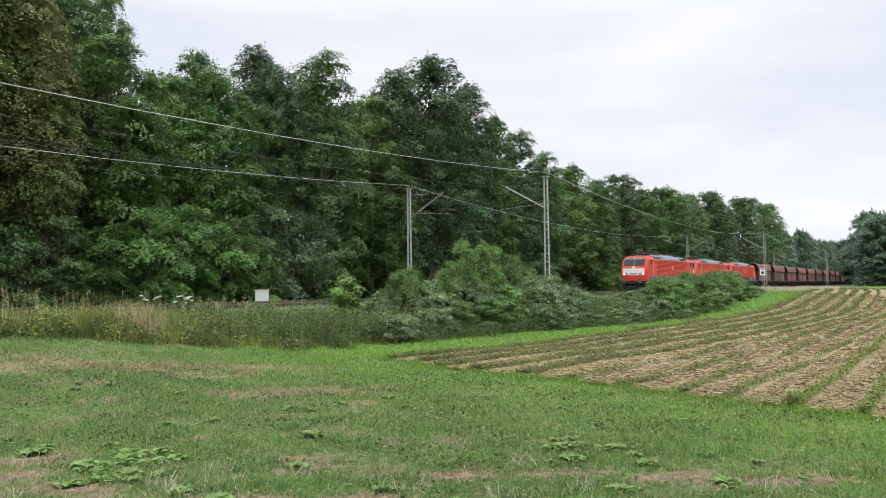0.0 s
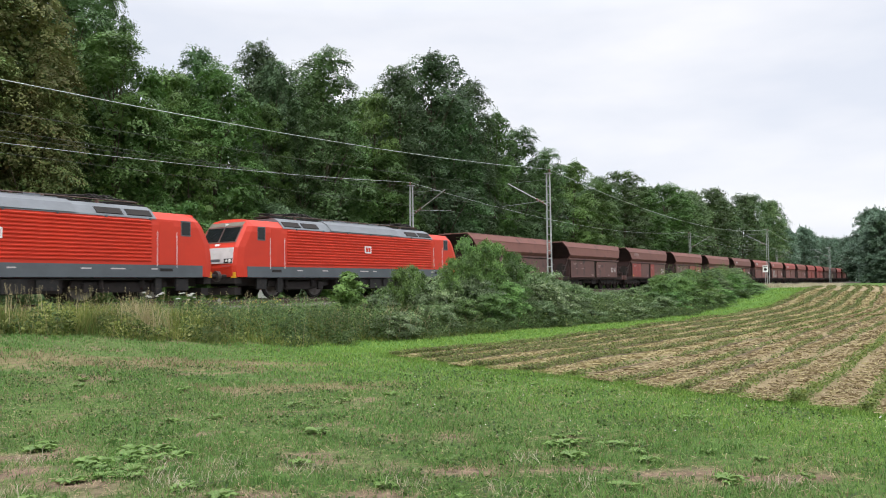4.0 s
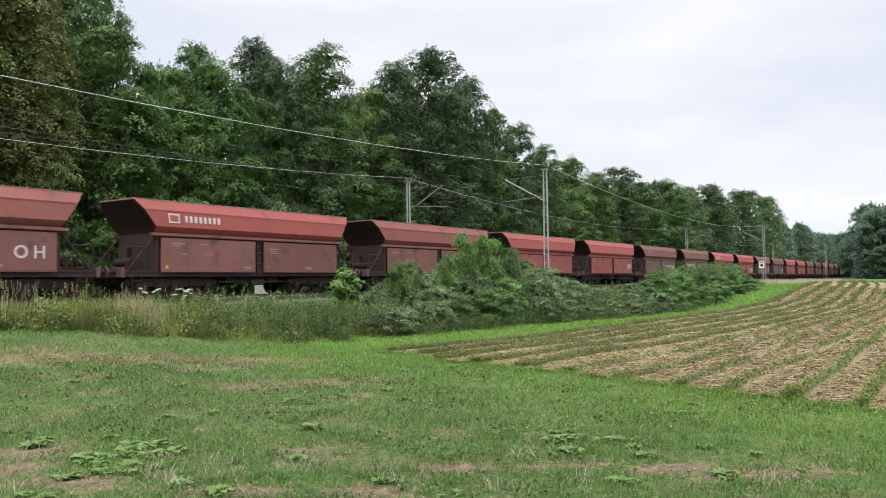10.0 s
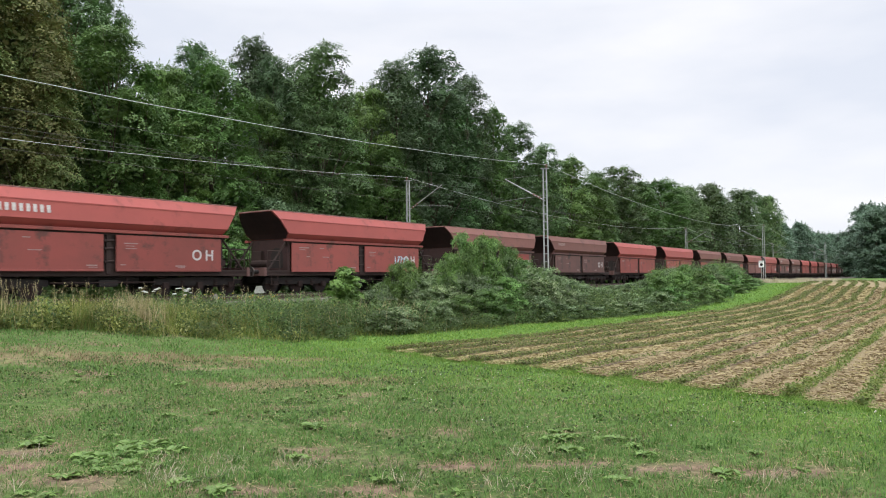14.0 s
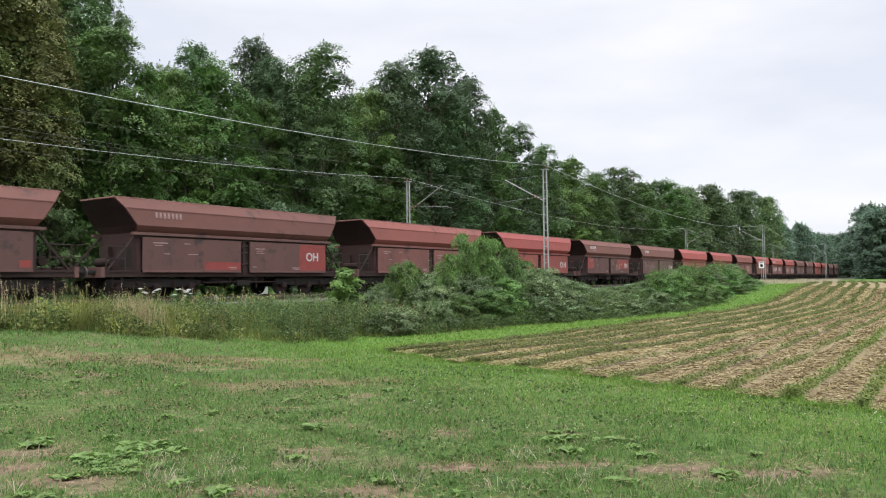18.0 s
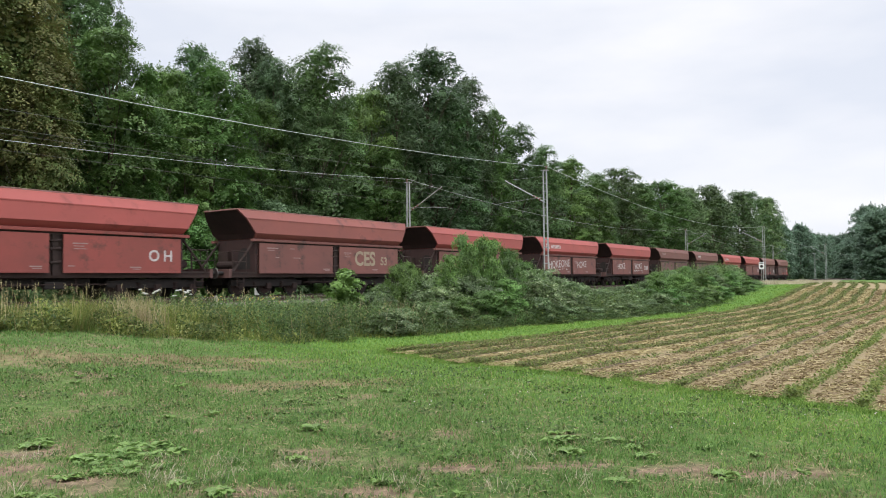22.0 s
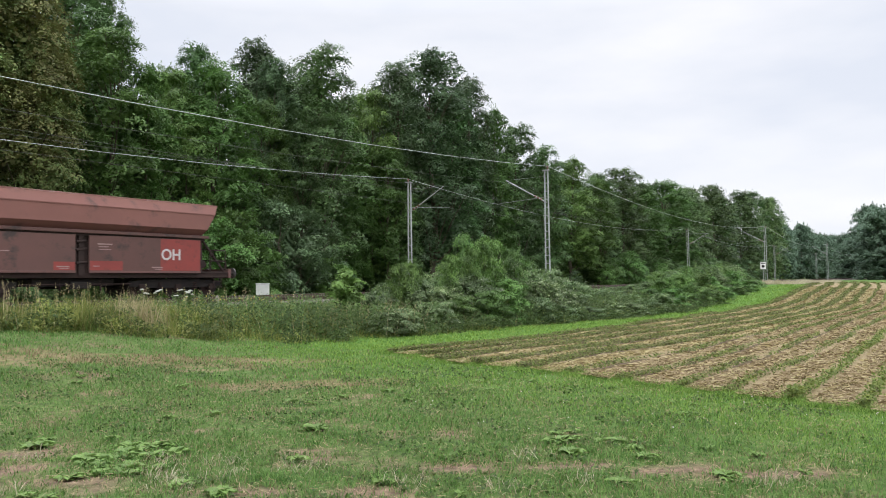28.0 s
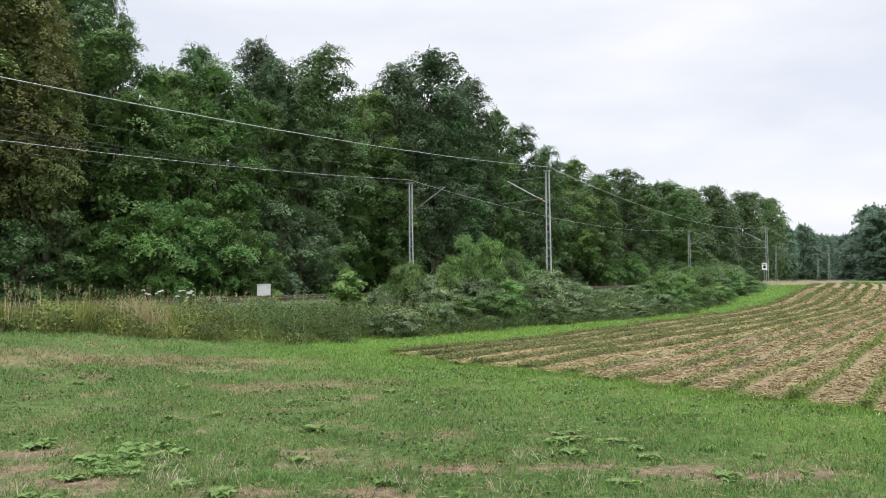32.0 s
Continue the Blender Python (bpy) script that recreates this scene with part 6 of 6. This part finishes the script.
    tagged(new("dry_tufts", me), "bleached dry grass tufts in the meadow", "grass", kind="stuff")
    # dead straw and thatch lying flat
    n = 34000
    d = np.sqrt(rng.uniform(4.9 ** 2, 13 ** 2, n))
    x = d * rng.uniform(-0.6, 0.55, n)
    k = rng.uniform(0, 1, n) < 0.35 + 0.65 * bare(x, d)
    s, q = to_line(x, d)
    k &= (q > edge_q(s)) & ~field_mask(x, d, 0.3)
    x, d = x[k], d[k]
    a = rng.uniform(0, 2 * np.pi, len(x))
    ln = rng.uniform(0.03, 0.085, len(x))
    f = np.stack([np.cos(a), np.sin(a), rng.normal(0, 0.25, len(x))], 1) * (ln / 2)[:, None]
    e = np.stack([-np.sin(a), np.cos(a), rng.normal(0, 0.3, len(x))], 1) * 0.0022
    c = np.stack([x, d, ground_z(x, d) + rng.uniform(0.006, 0.045, len(x))], 1)
    tagged(new("thatch", quads("thatch", np.stack([c - f - e, c + f - e, c + f + e, c - f + e], 1), G_THATCH)), "dead straw lying in the meadow", "straw", kind="stuff")
    # clover and other low leaves between the blades
    n = 26000
    d = np.sqrt(rng.uniform(4.9 ** 2, 15 ** 2, n))
    x = d * rng.uniform(-0.6, 0.6, n)
    k = (np.sin(x * 2.1 + 3 * np.sin(d * 0.9)) * np.sin(d * 2.7 + x) > 0.1) & (bare(x, d) < 0.3)
    s, q = to_line(x, d)
    k &= (q > edge_q(s)) & ~field_mask(x, d)
    c = np.stack([x, d, ground_z(x, d) + rng.uniform(0.01, 0.05, n)], 1)[k]
    me = quads("clover", leaves(c, np.tile([0, -0.2, 1.0], (len(c), 1)), rng.uniform(0.018, 0.05, len(c)), rng, 0.8), L_WEED)
    tagged(new("clover", me), "low clover leaves in the meadow", "clover", kind="stuff")
    n = 190
    d = np.sqrt(rng.uniform(8 ** 2, 16 ** 2, n))
    x = d * rng.uniform(-0.05, 0.6, n)
    k = ~field_mask(x, d, 0.2)
    c = np.stack([x, d, ground_z(x, d) + 0.07], 1)[k]
    me = quads("clover_flowers", leaves(c, np.tile([0, -0.6, 1.0], (len(c), 1)), rng.uniform(0.012, 0.02, len(c)), rng, 0.9), M_OFFWHITE)
    tagged(new("clover_flowers", me), "tiny white clover flowers in the meadow", "flowers", kind="stuff")


lawn()


def crops():
    """Low crop plants: full olive rows by the railway, thinner ones further in, fresh green ones at the near side."""
    rng = np.random.default_rng(43)
    C, S = {"old": [], "green": []}, {"old": [], "green": []}
    for i in range(0, 25):
        full = i < 5
        n = 21000 if full else (9000 if i < 12 else 1600)
        u = 66 * rng.uniform(0.02, 1, n) ** 1.8 - 0.1
        plant_at = np.round(u / 0.17 + 0.3 * np.sin(u * 3.7 + i)) * 0.17
        u = np.where(rng.uniform(0, 1, n) < 0.6, plant_at + rng.normal(0, 0.04, n), u)
        thin = noise_row(u, i)
        k = rng.uniform(0, 1, n) < np.clip((0.95 if full else 0.62 if i in (5, 6) else 0.5 if i in (7, 8) else 0.8) + 0.5 * thin, 0.08, 1)
        u, thin = u[k], thin[k]
        v = i * ROW + 0.05 * np.sin(u * 0.9 + i * 2) + rng.normal(0, 0.085 if full else 0.055, len(u))
        x, y = field_xy(v, u)
        high = (0.10 if full else 0.08 if i < 9 else 0.13) * (1 + 0.3 * thin)
        z = ground_z(x, y) + 0.03 + bed(v) + rng.uniform(0.0, 1.0, len(x)) * high
        c, sz = np.stack([x, y, z], 1), rng.uniform(0.024, 0.050, len(x)) * (1 + 0.026 * u)
        old = rng.uniform(0, 1, len(x)) < (0.55 if full else (0.4 if i < 9 else 0.06))
        for key, sel in (("old", old), ("green", ~old)):
            C[key].append(c[sel])
            S[key].append(sz[sel])
    for key, material, label in (("old", L_CROPOLD, "yellowing low crop plants in long rows"), ("green", L_CROP, "fresh green low crop plants in long rows")):
        c, sz = np.concatenate(C[key]), np.concatenate(S[key])
        me = quads("crop_rows", leaves(c, np.tile([0, -0.3, 1.0], (len(c), 1)), sz, rng, 0.7), material)
        tagged(new("crop_rows", me), label, "crop", kind="stuff")


def noise_row(u, i):
    """Slow uneven growth along one crop row, about -1 to 1."""
    r = random.Random(900 + i)
    a = [(r.uniform(0.5, 1.0), r.uniform(0, 6.28), 0.45), (r.uniform(1.5, 2.6), r.uniform(0, 6.28), 0.35), (r.uniform(4, 6), r.uniform(0, 6.28), 0.25)]
    return sum(w * np.sin(u * f + ph) for f, ph, w in a)


def straw():
    """Loose straw lying on the beds, thick where the field comes near."""
    rng = np.random.default_rng(44)
    n = 240000
    v = rng.uniform(0.0, 11.5, n)
    u = 46 * rng.uniform(0.05, 1, n) ** 2.1 - 0.2
    k = np.abs(np.sin(np.pi * v / ROW)) > rng.uniform(0.50, 0.98, n)
    v, u = v[k], u[k]
    n = len(u)
    x, y = field_xy(v, u)
    z = ground_z(x, y) + 0.026 + bed(v) + rng.uniform(0, 0.016, n)
    a = rng.uniform(0, 2 * np.pi, n)
    ln = rng.uniform(0.05, 0.15, n) * (1 + u * 0.022)
    d = np.stack([np.cos(a), np.sin(a), rng.normal(0, 0.16, n)], 1) * (ln / 2)[:, None]
    w = np.stack([-np.sin(a) * 0.5, np.cos(a) * 0.8, rng.normal(0, 0.5, n)], 1) * (0.0075 + 0.0005 * u)[:, None]
    c = np.stack([x, y, z], 1)
    q = np.stack([c - d - w, c + d - w, c + d + w, c - d + w], 1)
    pale = rng.uniform(0, 1, n) < np.where(v < 4.0, 0.8, 0.32)
    for sel, material, label in ((pale, G_STRAW, "loose pale yellow straw on the beds"), (~pale, G_STRAWDARK, "weathered brownish straw on the beds")):
        tagged(new("straw", quads("straw", q[sel], material)), label, "straw", kind="stuff")


G_STRAW = leaf_mat("pale_straw", [(0.240, 0.187, 0.073), (0.310, 0.257, 0.113), (0.380, 0.321, 0.162), (0.470, 0.417, 0.230)], 0.15, 0.8)
G_STRAWDARK = leaf_mat("weathered_straw", [(0.147, 0.104, 0.052), (0.206, 0.151, 0.081), (0.274, 0.213, 0.123), (0.372, 0.302, 0.180)], 0.15, 0.8)
straw()
L_CROP = leaf_mat("crop_leaves", [(0.078, 0.115, 0.023), (0.106, 0.152, 0.028), (0.138, 0.184, 0.036), (0.184, 0.216, 0.049)], 0.28, 0.6)
L_CROPOLD = leaf_mat("yellowing_crop_leaves", [(0.064, 0.069, 0.023), (0.097, 0.099, 0.030), (0.138, 0.133, 0.043), (0.221, 0.193, 0.081)], 0.25, 0.6)
crops()

# ---- what sets single wagons apart: company marks as plain blocks, letters, fresh paint, graffiti ----
def marks():
    for k, w in enumerate(WAGONS):
        # company mark on the hopper's front half
        if k in (8, 14, 30, 34):
            part("logo_panel", boxed(-0.27, 0.27, -0.004, 0.004, -0.20, 0.20), M_OFFWHITE, w, "pale square emblem").matrix_basis = pose(4.75, 1.462, 3.27, 9, 0, 0)
            part("logo_core", boxed(-0.20, 0.20, -0.004, 0.004, -0.13, 0.13), M_HOP["red"], w).matrix_basis = pose(4.75, 1.468, 3.27, 9, 0, 0)
            letter_bars(w, 3.30, 3.27, 1.95, 0.28, 8, M_OFFWHITE, 1.463, tilt=9)
        elif k in (0, 2, 5, 6, 7, 24, 25, 33, 37):
            bright = k in (5, 6, 7, 24, 25, 33)
            letter_bars(w, 4.15, 3.36, 1.35, 0.26, 7, M_OFFWHITE if bright else M_DIMLET, 1.449, tilt=9)
            letter_bars(w, 3.85, 3.12, 0.85, 0.09, 3, M_DIMLET, 1.483, tilt=9)
        elif k in (12, 13, 17, 21, 32, 36):
            letter_bars(w, 4.15, 3.36, 1.35, 0.24, 7, M_DIMLET, 1.449, tilt=9)
        if k == 37:
            mark = letters("OH", 0.62, on_side(-3.85, 1.412, 1.78), M_OFFWHITE, w)
        elif k in (3, 9, 19, 21, 24):
            letters("OH", 0.58, on_side(-4.35, 1.412, 1.80), M_OFFWHITE, w)
        elif k not in (0, 4, 8, 10, 18, 20, 22, 26, 28, 30):
            mark_oh(w)
        # fresh paint
        if k in (2, 4):
            patch(w, 2.7, 5.30, 1.14, 2.44)
            patch(w, -1.55, -0.29, 1.14, 2.44)
        if k == 3:
            patch(w, -5.30, -0.29, 1.14, 2.44)
        if k == 37:
            patch(w, -5.30, -3.35, 1.14, 2.44)
            patch(w, -1.65, -0.29, 1.14, 1.50)
        if k == 20:
            patch(w, 2.45, 5.30, 1.14, 2.44)
            patch(w, 0.29, 2.44, 1.14, 1.58)
            patch(w, -1.30, -0.29, 1.50, 2.40)
            patch(w, -5.25, -4.85, 1.20, 1.45)
        if k == 21:
            patch(w, -5.30, -3.45, 1.14, 2.44)
            patch(w, 0.29, 2.3, 1.14, 1.5)
        if k == 5:
            patch(w, -1.55, -0.29, 1.14, 2.44)
        if k == 4:
            patch(w, -5.30, -4.3, 1.14, 2.44)
        if k in (16, 24):
            patch(w, -4.9, -2.0, 1.5, 2.40)
        if k in (36, 37):
            patch(w, 0.29, 1.1, 1.14, 1.45)
            if k == 36:
                patch(w, -1.4, -0.29, 1.14, 1.6)
        if k == 24:
            patch(w, 3.9, 5.30, 1.5, 2.45)
    tag = lambda k, text, x, z, size, material: letters(text, size, on_side(x, 1.414, z) @ pose(0, 0, 0, 0, 0, 3), material, WAGONS[k], "graffiti", -0.004)
    tag(30, "HOKEONE", 2.5, 1.85, 0.86, M_OFFWHITE)
    tag(30, "HOKE", -2.1, 1.85, 0.78, M_OFFWHITE)
    tag(31, "HOKE", 3.0, 1.80, 0.80, M_OFFWHITE)
    tag(31, "HOKE", -2.0, 1.85, 0.78, M_OFFWHITE)
    letters("CES", 1.05, on_side(-2.35, 1.414, 1.82), M_TAG_BEIGE, WAGONS[28], "graffiti", 0.03)
    letters("53", 0.62, on_side(-4.0, 1.414, 1.72), M_TAG_BEIGE, WAGONS[28], "graffiti", 0.01)
    scrawl(WAGONS[30], 4.3, 0.6, 1.42, 1.50, 3, M_WHITE, 0.03, 5)
    scrawl(WAGONS[31], -0.6, -3.4, 1.35, 1.50, 4, M_WHITE, 0.03, 5)
    scrawl(WAGONS[3], 3.9, 1.2, 1.55, 2.2, 33, M_TAG_GREY, 0.06, 5)
    for text, x, size in (("R", 4.2, 1.55), ("T", 3.25, 1.5), ("L", 2.45, 1.55)):
        letters(text, size, on_side(x, 1.414, 1.74) @ pose(0, 0, 0, 0, 0, -4), M_TAG_GREY, WAGONS[7], "graffiti", 0.075)
    scrawl(WAGONS[7], 1.8, 0.6, 1.15, 1.75, 6, M_TAG_GREY, 0.04, 4)
    for i, (z0, z1) in enumerate(((1.62, 2.05), (1.20, 1.60))):
        scrawl(WAGONS[12], -1.0, -4.1, z0, z1, 7 + i * 20, M_TAG_GREY, 0.05, 5 + i, block=True, y=1.411 + 0.004 * i)
    scrawl(WAGONS[12], -1.0, -4.1, 1.3, 2.0, 71, M_DOOR["dark"], 0.05, 9, y=1.424)
    scrawl(WAGONS[13], 4.7, 0.5, 1.12, 2.22, 8, M_TAG_BEIGE, 0.05, 2, block=True)
    scrawl(WAGONS[13], 3.6, 1.6, 1.14, 2.26, 81, M_TAG_BEIGE, 0.05, 1, block=True, y=1.4085)
    scrawl(WAGONS[13], 4.3, 1.0, 1.5, 2.0, 9, M_TAG_GREY, 0.06, 4)
    scrawl(WAGONS[15], -2.9, -4.3, 1.30, 2.00, 10, M_TAG_BLUE, 0.06, 5)
    scrawl(WAGONS[19], 4.5, 1.2, 1.12, 1.55, 11, M_TAG_DUN, 0.05, 1, block=True)
    scrawl(WAGONS[19], 4.4, 1.3, 1.14, 1.80, 12, M_TAG_DUN, 0.05, 4, block=True, y=1.417)
    scrawl(WAGONS[19], 4.3, 1.4, 1.2, 1.7, 13, M_RUSTFRAME, 0.025, 5, y=1.424)
    scrawl(WAGONS[29], 4.8, 0.8, 1.25, 2.25, 15, M_TAG_YELLOW, 0.10, 6)
    scrawl(WAGONS[29], 4.7, 0.9, 1.30, 2.20, 151, M_TAG_YELLOW, 0.07, 6)
    scrawl(WAGONS[29], -0.4, -3.6, 1.75, 2.05, 16, M_OFFWHITE, 0.03, 7)
    scrawl(WAGONS[24], -1.6, -3.3, 1.30, 2.00, 17, M_TAG_BEIGE, 0.04, 4)
    scrawl(WAGONS[25], 4.8, 1.5, 1.30, 2.10, 18, M_TAG_GREY, 0.035, 8)
    # small yellow warning triangle at the front of the first flap, yellow oil flask hook
    for k, w in enumerate(WAGONS):
        if k % 3 == 2:
            bm = bmesh.new()
            prism(bm, [(4.95, 1.20), (5.15, 1.20), (5.05, 1.36)], 1.407, 1.411)
            part("warning_triangle", bm, M_YELLOW, w, "yellow warning triangle")


marks()

# ---- single plants in the meadow and verge ----
L_DOCK = leaf_mat("broad_dock_leaves", [(0.113, 0.192, 0.049), (0.148, 0.240, 0.061), (0.208, 0.297, 0.084), (0.254, 0.312, 0.100)], 0.25, 0.5)


def rosette(name, seed, n, length, label):
    """Broad arching leaves from one root."""
    r = random.Random(seed)
    ob = thing(name, label, "weed", "weeds in the meadow")
    for i in range(n):
        a = i * 2.4 + r.uniform(-0.9, 0.9)
        ln, wd, rise = length * r.uniform(0.4, 1.15), length * r.uniform(0.17, 0.30), r.choice([r.uniform(0.05, 0.3), r.uniform(0.15, 0.5), r.uniform(0.5, 1.0)])
        bm = bmesh.new()
        rows = []
        for k in range(6):
            t = k / 5
            d = ln * t
            z = ln * (rise * t - rise * 0.85 * t * t) + 0.01
            w = wd * math.sin(math.pi * min(1, 0.12 + 0.86 * t)) ** 0.8
            c, sn = math.cos(a), math.sin(a)
            wav = r.uniform(-0.012, 0.012)
            rows.append([bm.verts.new((c * d + sn * w, sn * d - c * w, z + wav + 0.015)), bm.verts.new((c * d, sn * d, z)), bm.verts.new((c * d - sn * w, sn * d + c * w, z - wav + 0.015))])
        for p, q in zip(rows, rows[1:]):
            bm.faces.new((p[0], p[1], q[1], q[0]))
            bm.faces.new((p[1], p[2], q[2], q[1]))
        part("leaf", bm, L_DOCK, ob)
    return ob


KINDS["dock"] = rosette("dock_plant", 51, 15, 0.19, "low dock plant with broad pale green leaves")
KINDS["plantain"] = rosette("plantain", 52, 9, 0.13, "small rosette of ribbed green leaves")
SPARE["dock"], SPARE["plantain"] = KINDS["dock"], KINDS["plantain"]
R2 = random.Random(91)
SPOTS = [(-4.23, 7.91, 2, 0.10), (-3.36, 7.10, 3, 0.13), (-3.06, 7.09, 4, 0.16), (-2.98, 6.60, 3, 0.14), (-3.45, 8.25, 1, 0.1), (-2.95, 7.55, 4, 0.18), (-2.75, 7.25, 2, 0.12), (-3.17, 6.06, 2, 0.16), (-1.84, 6.20, 2, 0.12), (-1.55, 8.60, 1, 0.1), (1.27, 7.99, 2, 0.14), (1.55, 7.80, 2, 0.16), (1.06, 8.34, 1, 0.1), (1.8, 7.35, 3, 0.2), (2.26, 6.38, 2, 0.07), (1.52, 6.36, 1, 0.1), (-2.6, 6.85, 2, 0.15)]
for x, y, n, spread in SPOTS:
    for i in range(n):
        k = R2.uniform(0.5, 1.1)
        plant("dock" if n > 1 or R2.random() < 0.5 else "plantain", x + R2.gauss(0, spread), y + R2.gauss(0, spread * 0.6), k, k, R2.uniform(0, 6.28))
for i in range(34):
    y = R2.uniform(5.8, 13)
    x = y * R2.uniform(-0.55, 0.5)
    if field_mask(x, y, 0.5):
        continue
    k = R2.uniform(0.6, 1.2)
    plant("plantain", x, y, k, k, R2.uniform(0, 6.28))


def hogweed(s, q, h, seed):
    r = random.Random(seed)
    p = line(s, q)
    ob = thing("hogweed", "tall white-flowering hogweed in the verge", "wild flower", "hogweed in the verge")
    ob.matrix_basis = Matrix.Translation(rest(p.x, p.y, -0.02))
    bm = bmesh.new()
    rod(bm, (0, 0, 0), (0.03, 0, h * 0.7), 0.012, 6)
    tips = []
    for i in range(4):
        a = i * 1.6
        t = (0.09 * math.cos(a) * r.uniform(0.4, 1.2), 0.09 * math.sin(a) * r.uniform(0.4, 1.2), h * r.uniform(0.84, 1.03))
        tips.append(t)
        rod(bm, (0.03, 0, h * 0.7), t, 0.006, 5)
    part("stem", bm, L_WEED, ob)
    for t in tips:
        bm = bmesh.new()
        for i in range(16):
            a, d = i * 2.4, 0.045 * math.sqrt((i + 0.5) / 16)
            x, y, z = t[0] + d * math.cos(a), t[1] + d * math.sin(a), t[2] + 0.02 - d * 0.5
            rod(bm, (x, y, z - 0.012), (x, y, z + 0.006), 0.006, 5, 0.017)
        part("umbel", bm, M_WHITE, ob, "flat white flower head")


for i, (s, q) in enumerate([(-23.1, 10.5), (-22.8, 10.6), (-22.1, 10.5), (-21.9, 10.7), (-21.75, 10.55)]):
    x, y = line_np(np.array(s), np.array(q))
    top = float(np.interp(s, [-25.5, -23, -21.2, -19], [1.45, 1.55, 1.44, 1.42]))
    hogweed(s, q, top - float(ground_z(x, y)), 60 + i)


def marker_stone():
    p = line(-17.2, 6.3)
    ob = thing("marker_stone", "small weathered grey marker stone by the rails", "marker stone")
    ob.matrix_basis = Matrix.Translation(rest(p.x, p.y, 0.05)) @ pose(0, 0, 0, 4, -9, 20) @ Matrix.Scale(0.72, 4)
    bm = bmesh.new()
    loft(bm, [[(-0.11, -0.09, 0), (0.11, -0.09, 0), (0.11, 0.09, 0), (-0.11, 0.09, 0)], [(-0.09, -0.07, 0.62), (0.09, -0.07, 0.62), (0.09, 0.07, 0.62), (-0.09, 0.07, 0.62)], [(-0.04, -0.05, 0.72), (0.04, -0.05, 0.72), (0.04, 0.05, 0.72), (-0.04, 0.05, 0.72)]])
    part("stone", bm, M_SLEEPER, ob)


marker_stone()


def shoots():
    """Upright leafy shoots and tips that stand out of the hedge."""
    rng = np.random.default_rng(61)
    C, S = [], []
    n = 420
    for i in range(n):
        s = rng.uniform(-18, 44)
        q = rng.uniform(10.0, float(edge_q(s)) - 1.2)
        x, y = line_np(np.array(s), np.array(q))
        b = float(x / y)
        if not BEARING[1] < b < BEARING[-1]:
            continue
        g = float(ground_z(x, y))
        top = float(np.interp(b, BEARING, HEDGE_TOP)) * (0.98 if q < 12.5 else 0.8)
        ln = rng.uniform(0.25, 0.75) * min(1.0, (top - g) / 1.5)
        m = 12
        t = np.linspace(0, 1, m)
        lean = rng.normal(0, 0.25, 2)
        C.append(np.stack([x + lean[0] * ln * t + rng.normal(0, 0.03, m), y + lean[1] * ln * t + rng.normal(0, 0.03, m), top - 0.3 + (ln + 0.1) * t], 1))
        S.append(rng.uniform(0.07, 0.13, m) * (1.15 - 0.5 * t))
    c, sz = np.concatenate(C), np.concatenate(S)
    me = quads("hedge_shoots", leaves(c, np.tile([0, -0.4, 0.8], (len(c), 1)), sz, rng, 0.5), L_SHRUB)
    tagged(new("hedge_shoots", me), "young leafy shoots standing out of the hedge", "hedge", kind="stuff")


shoots()
motions()
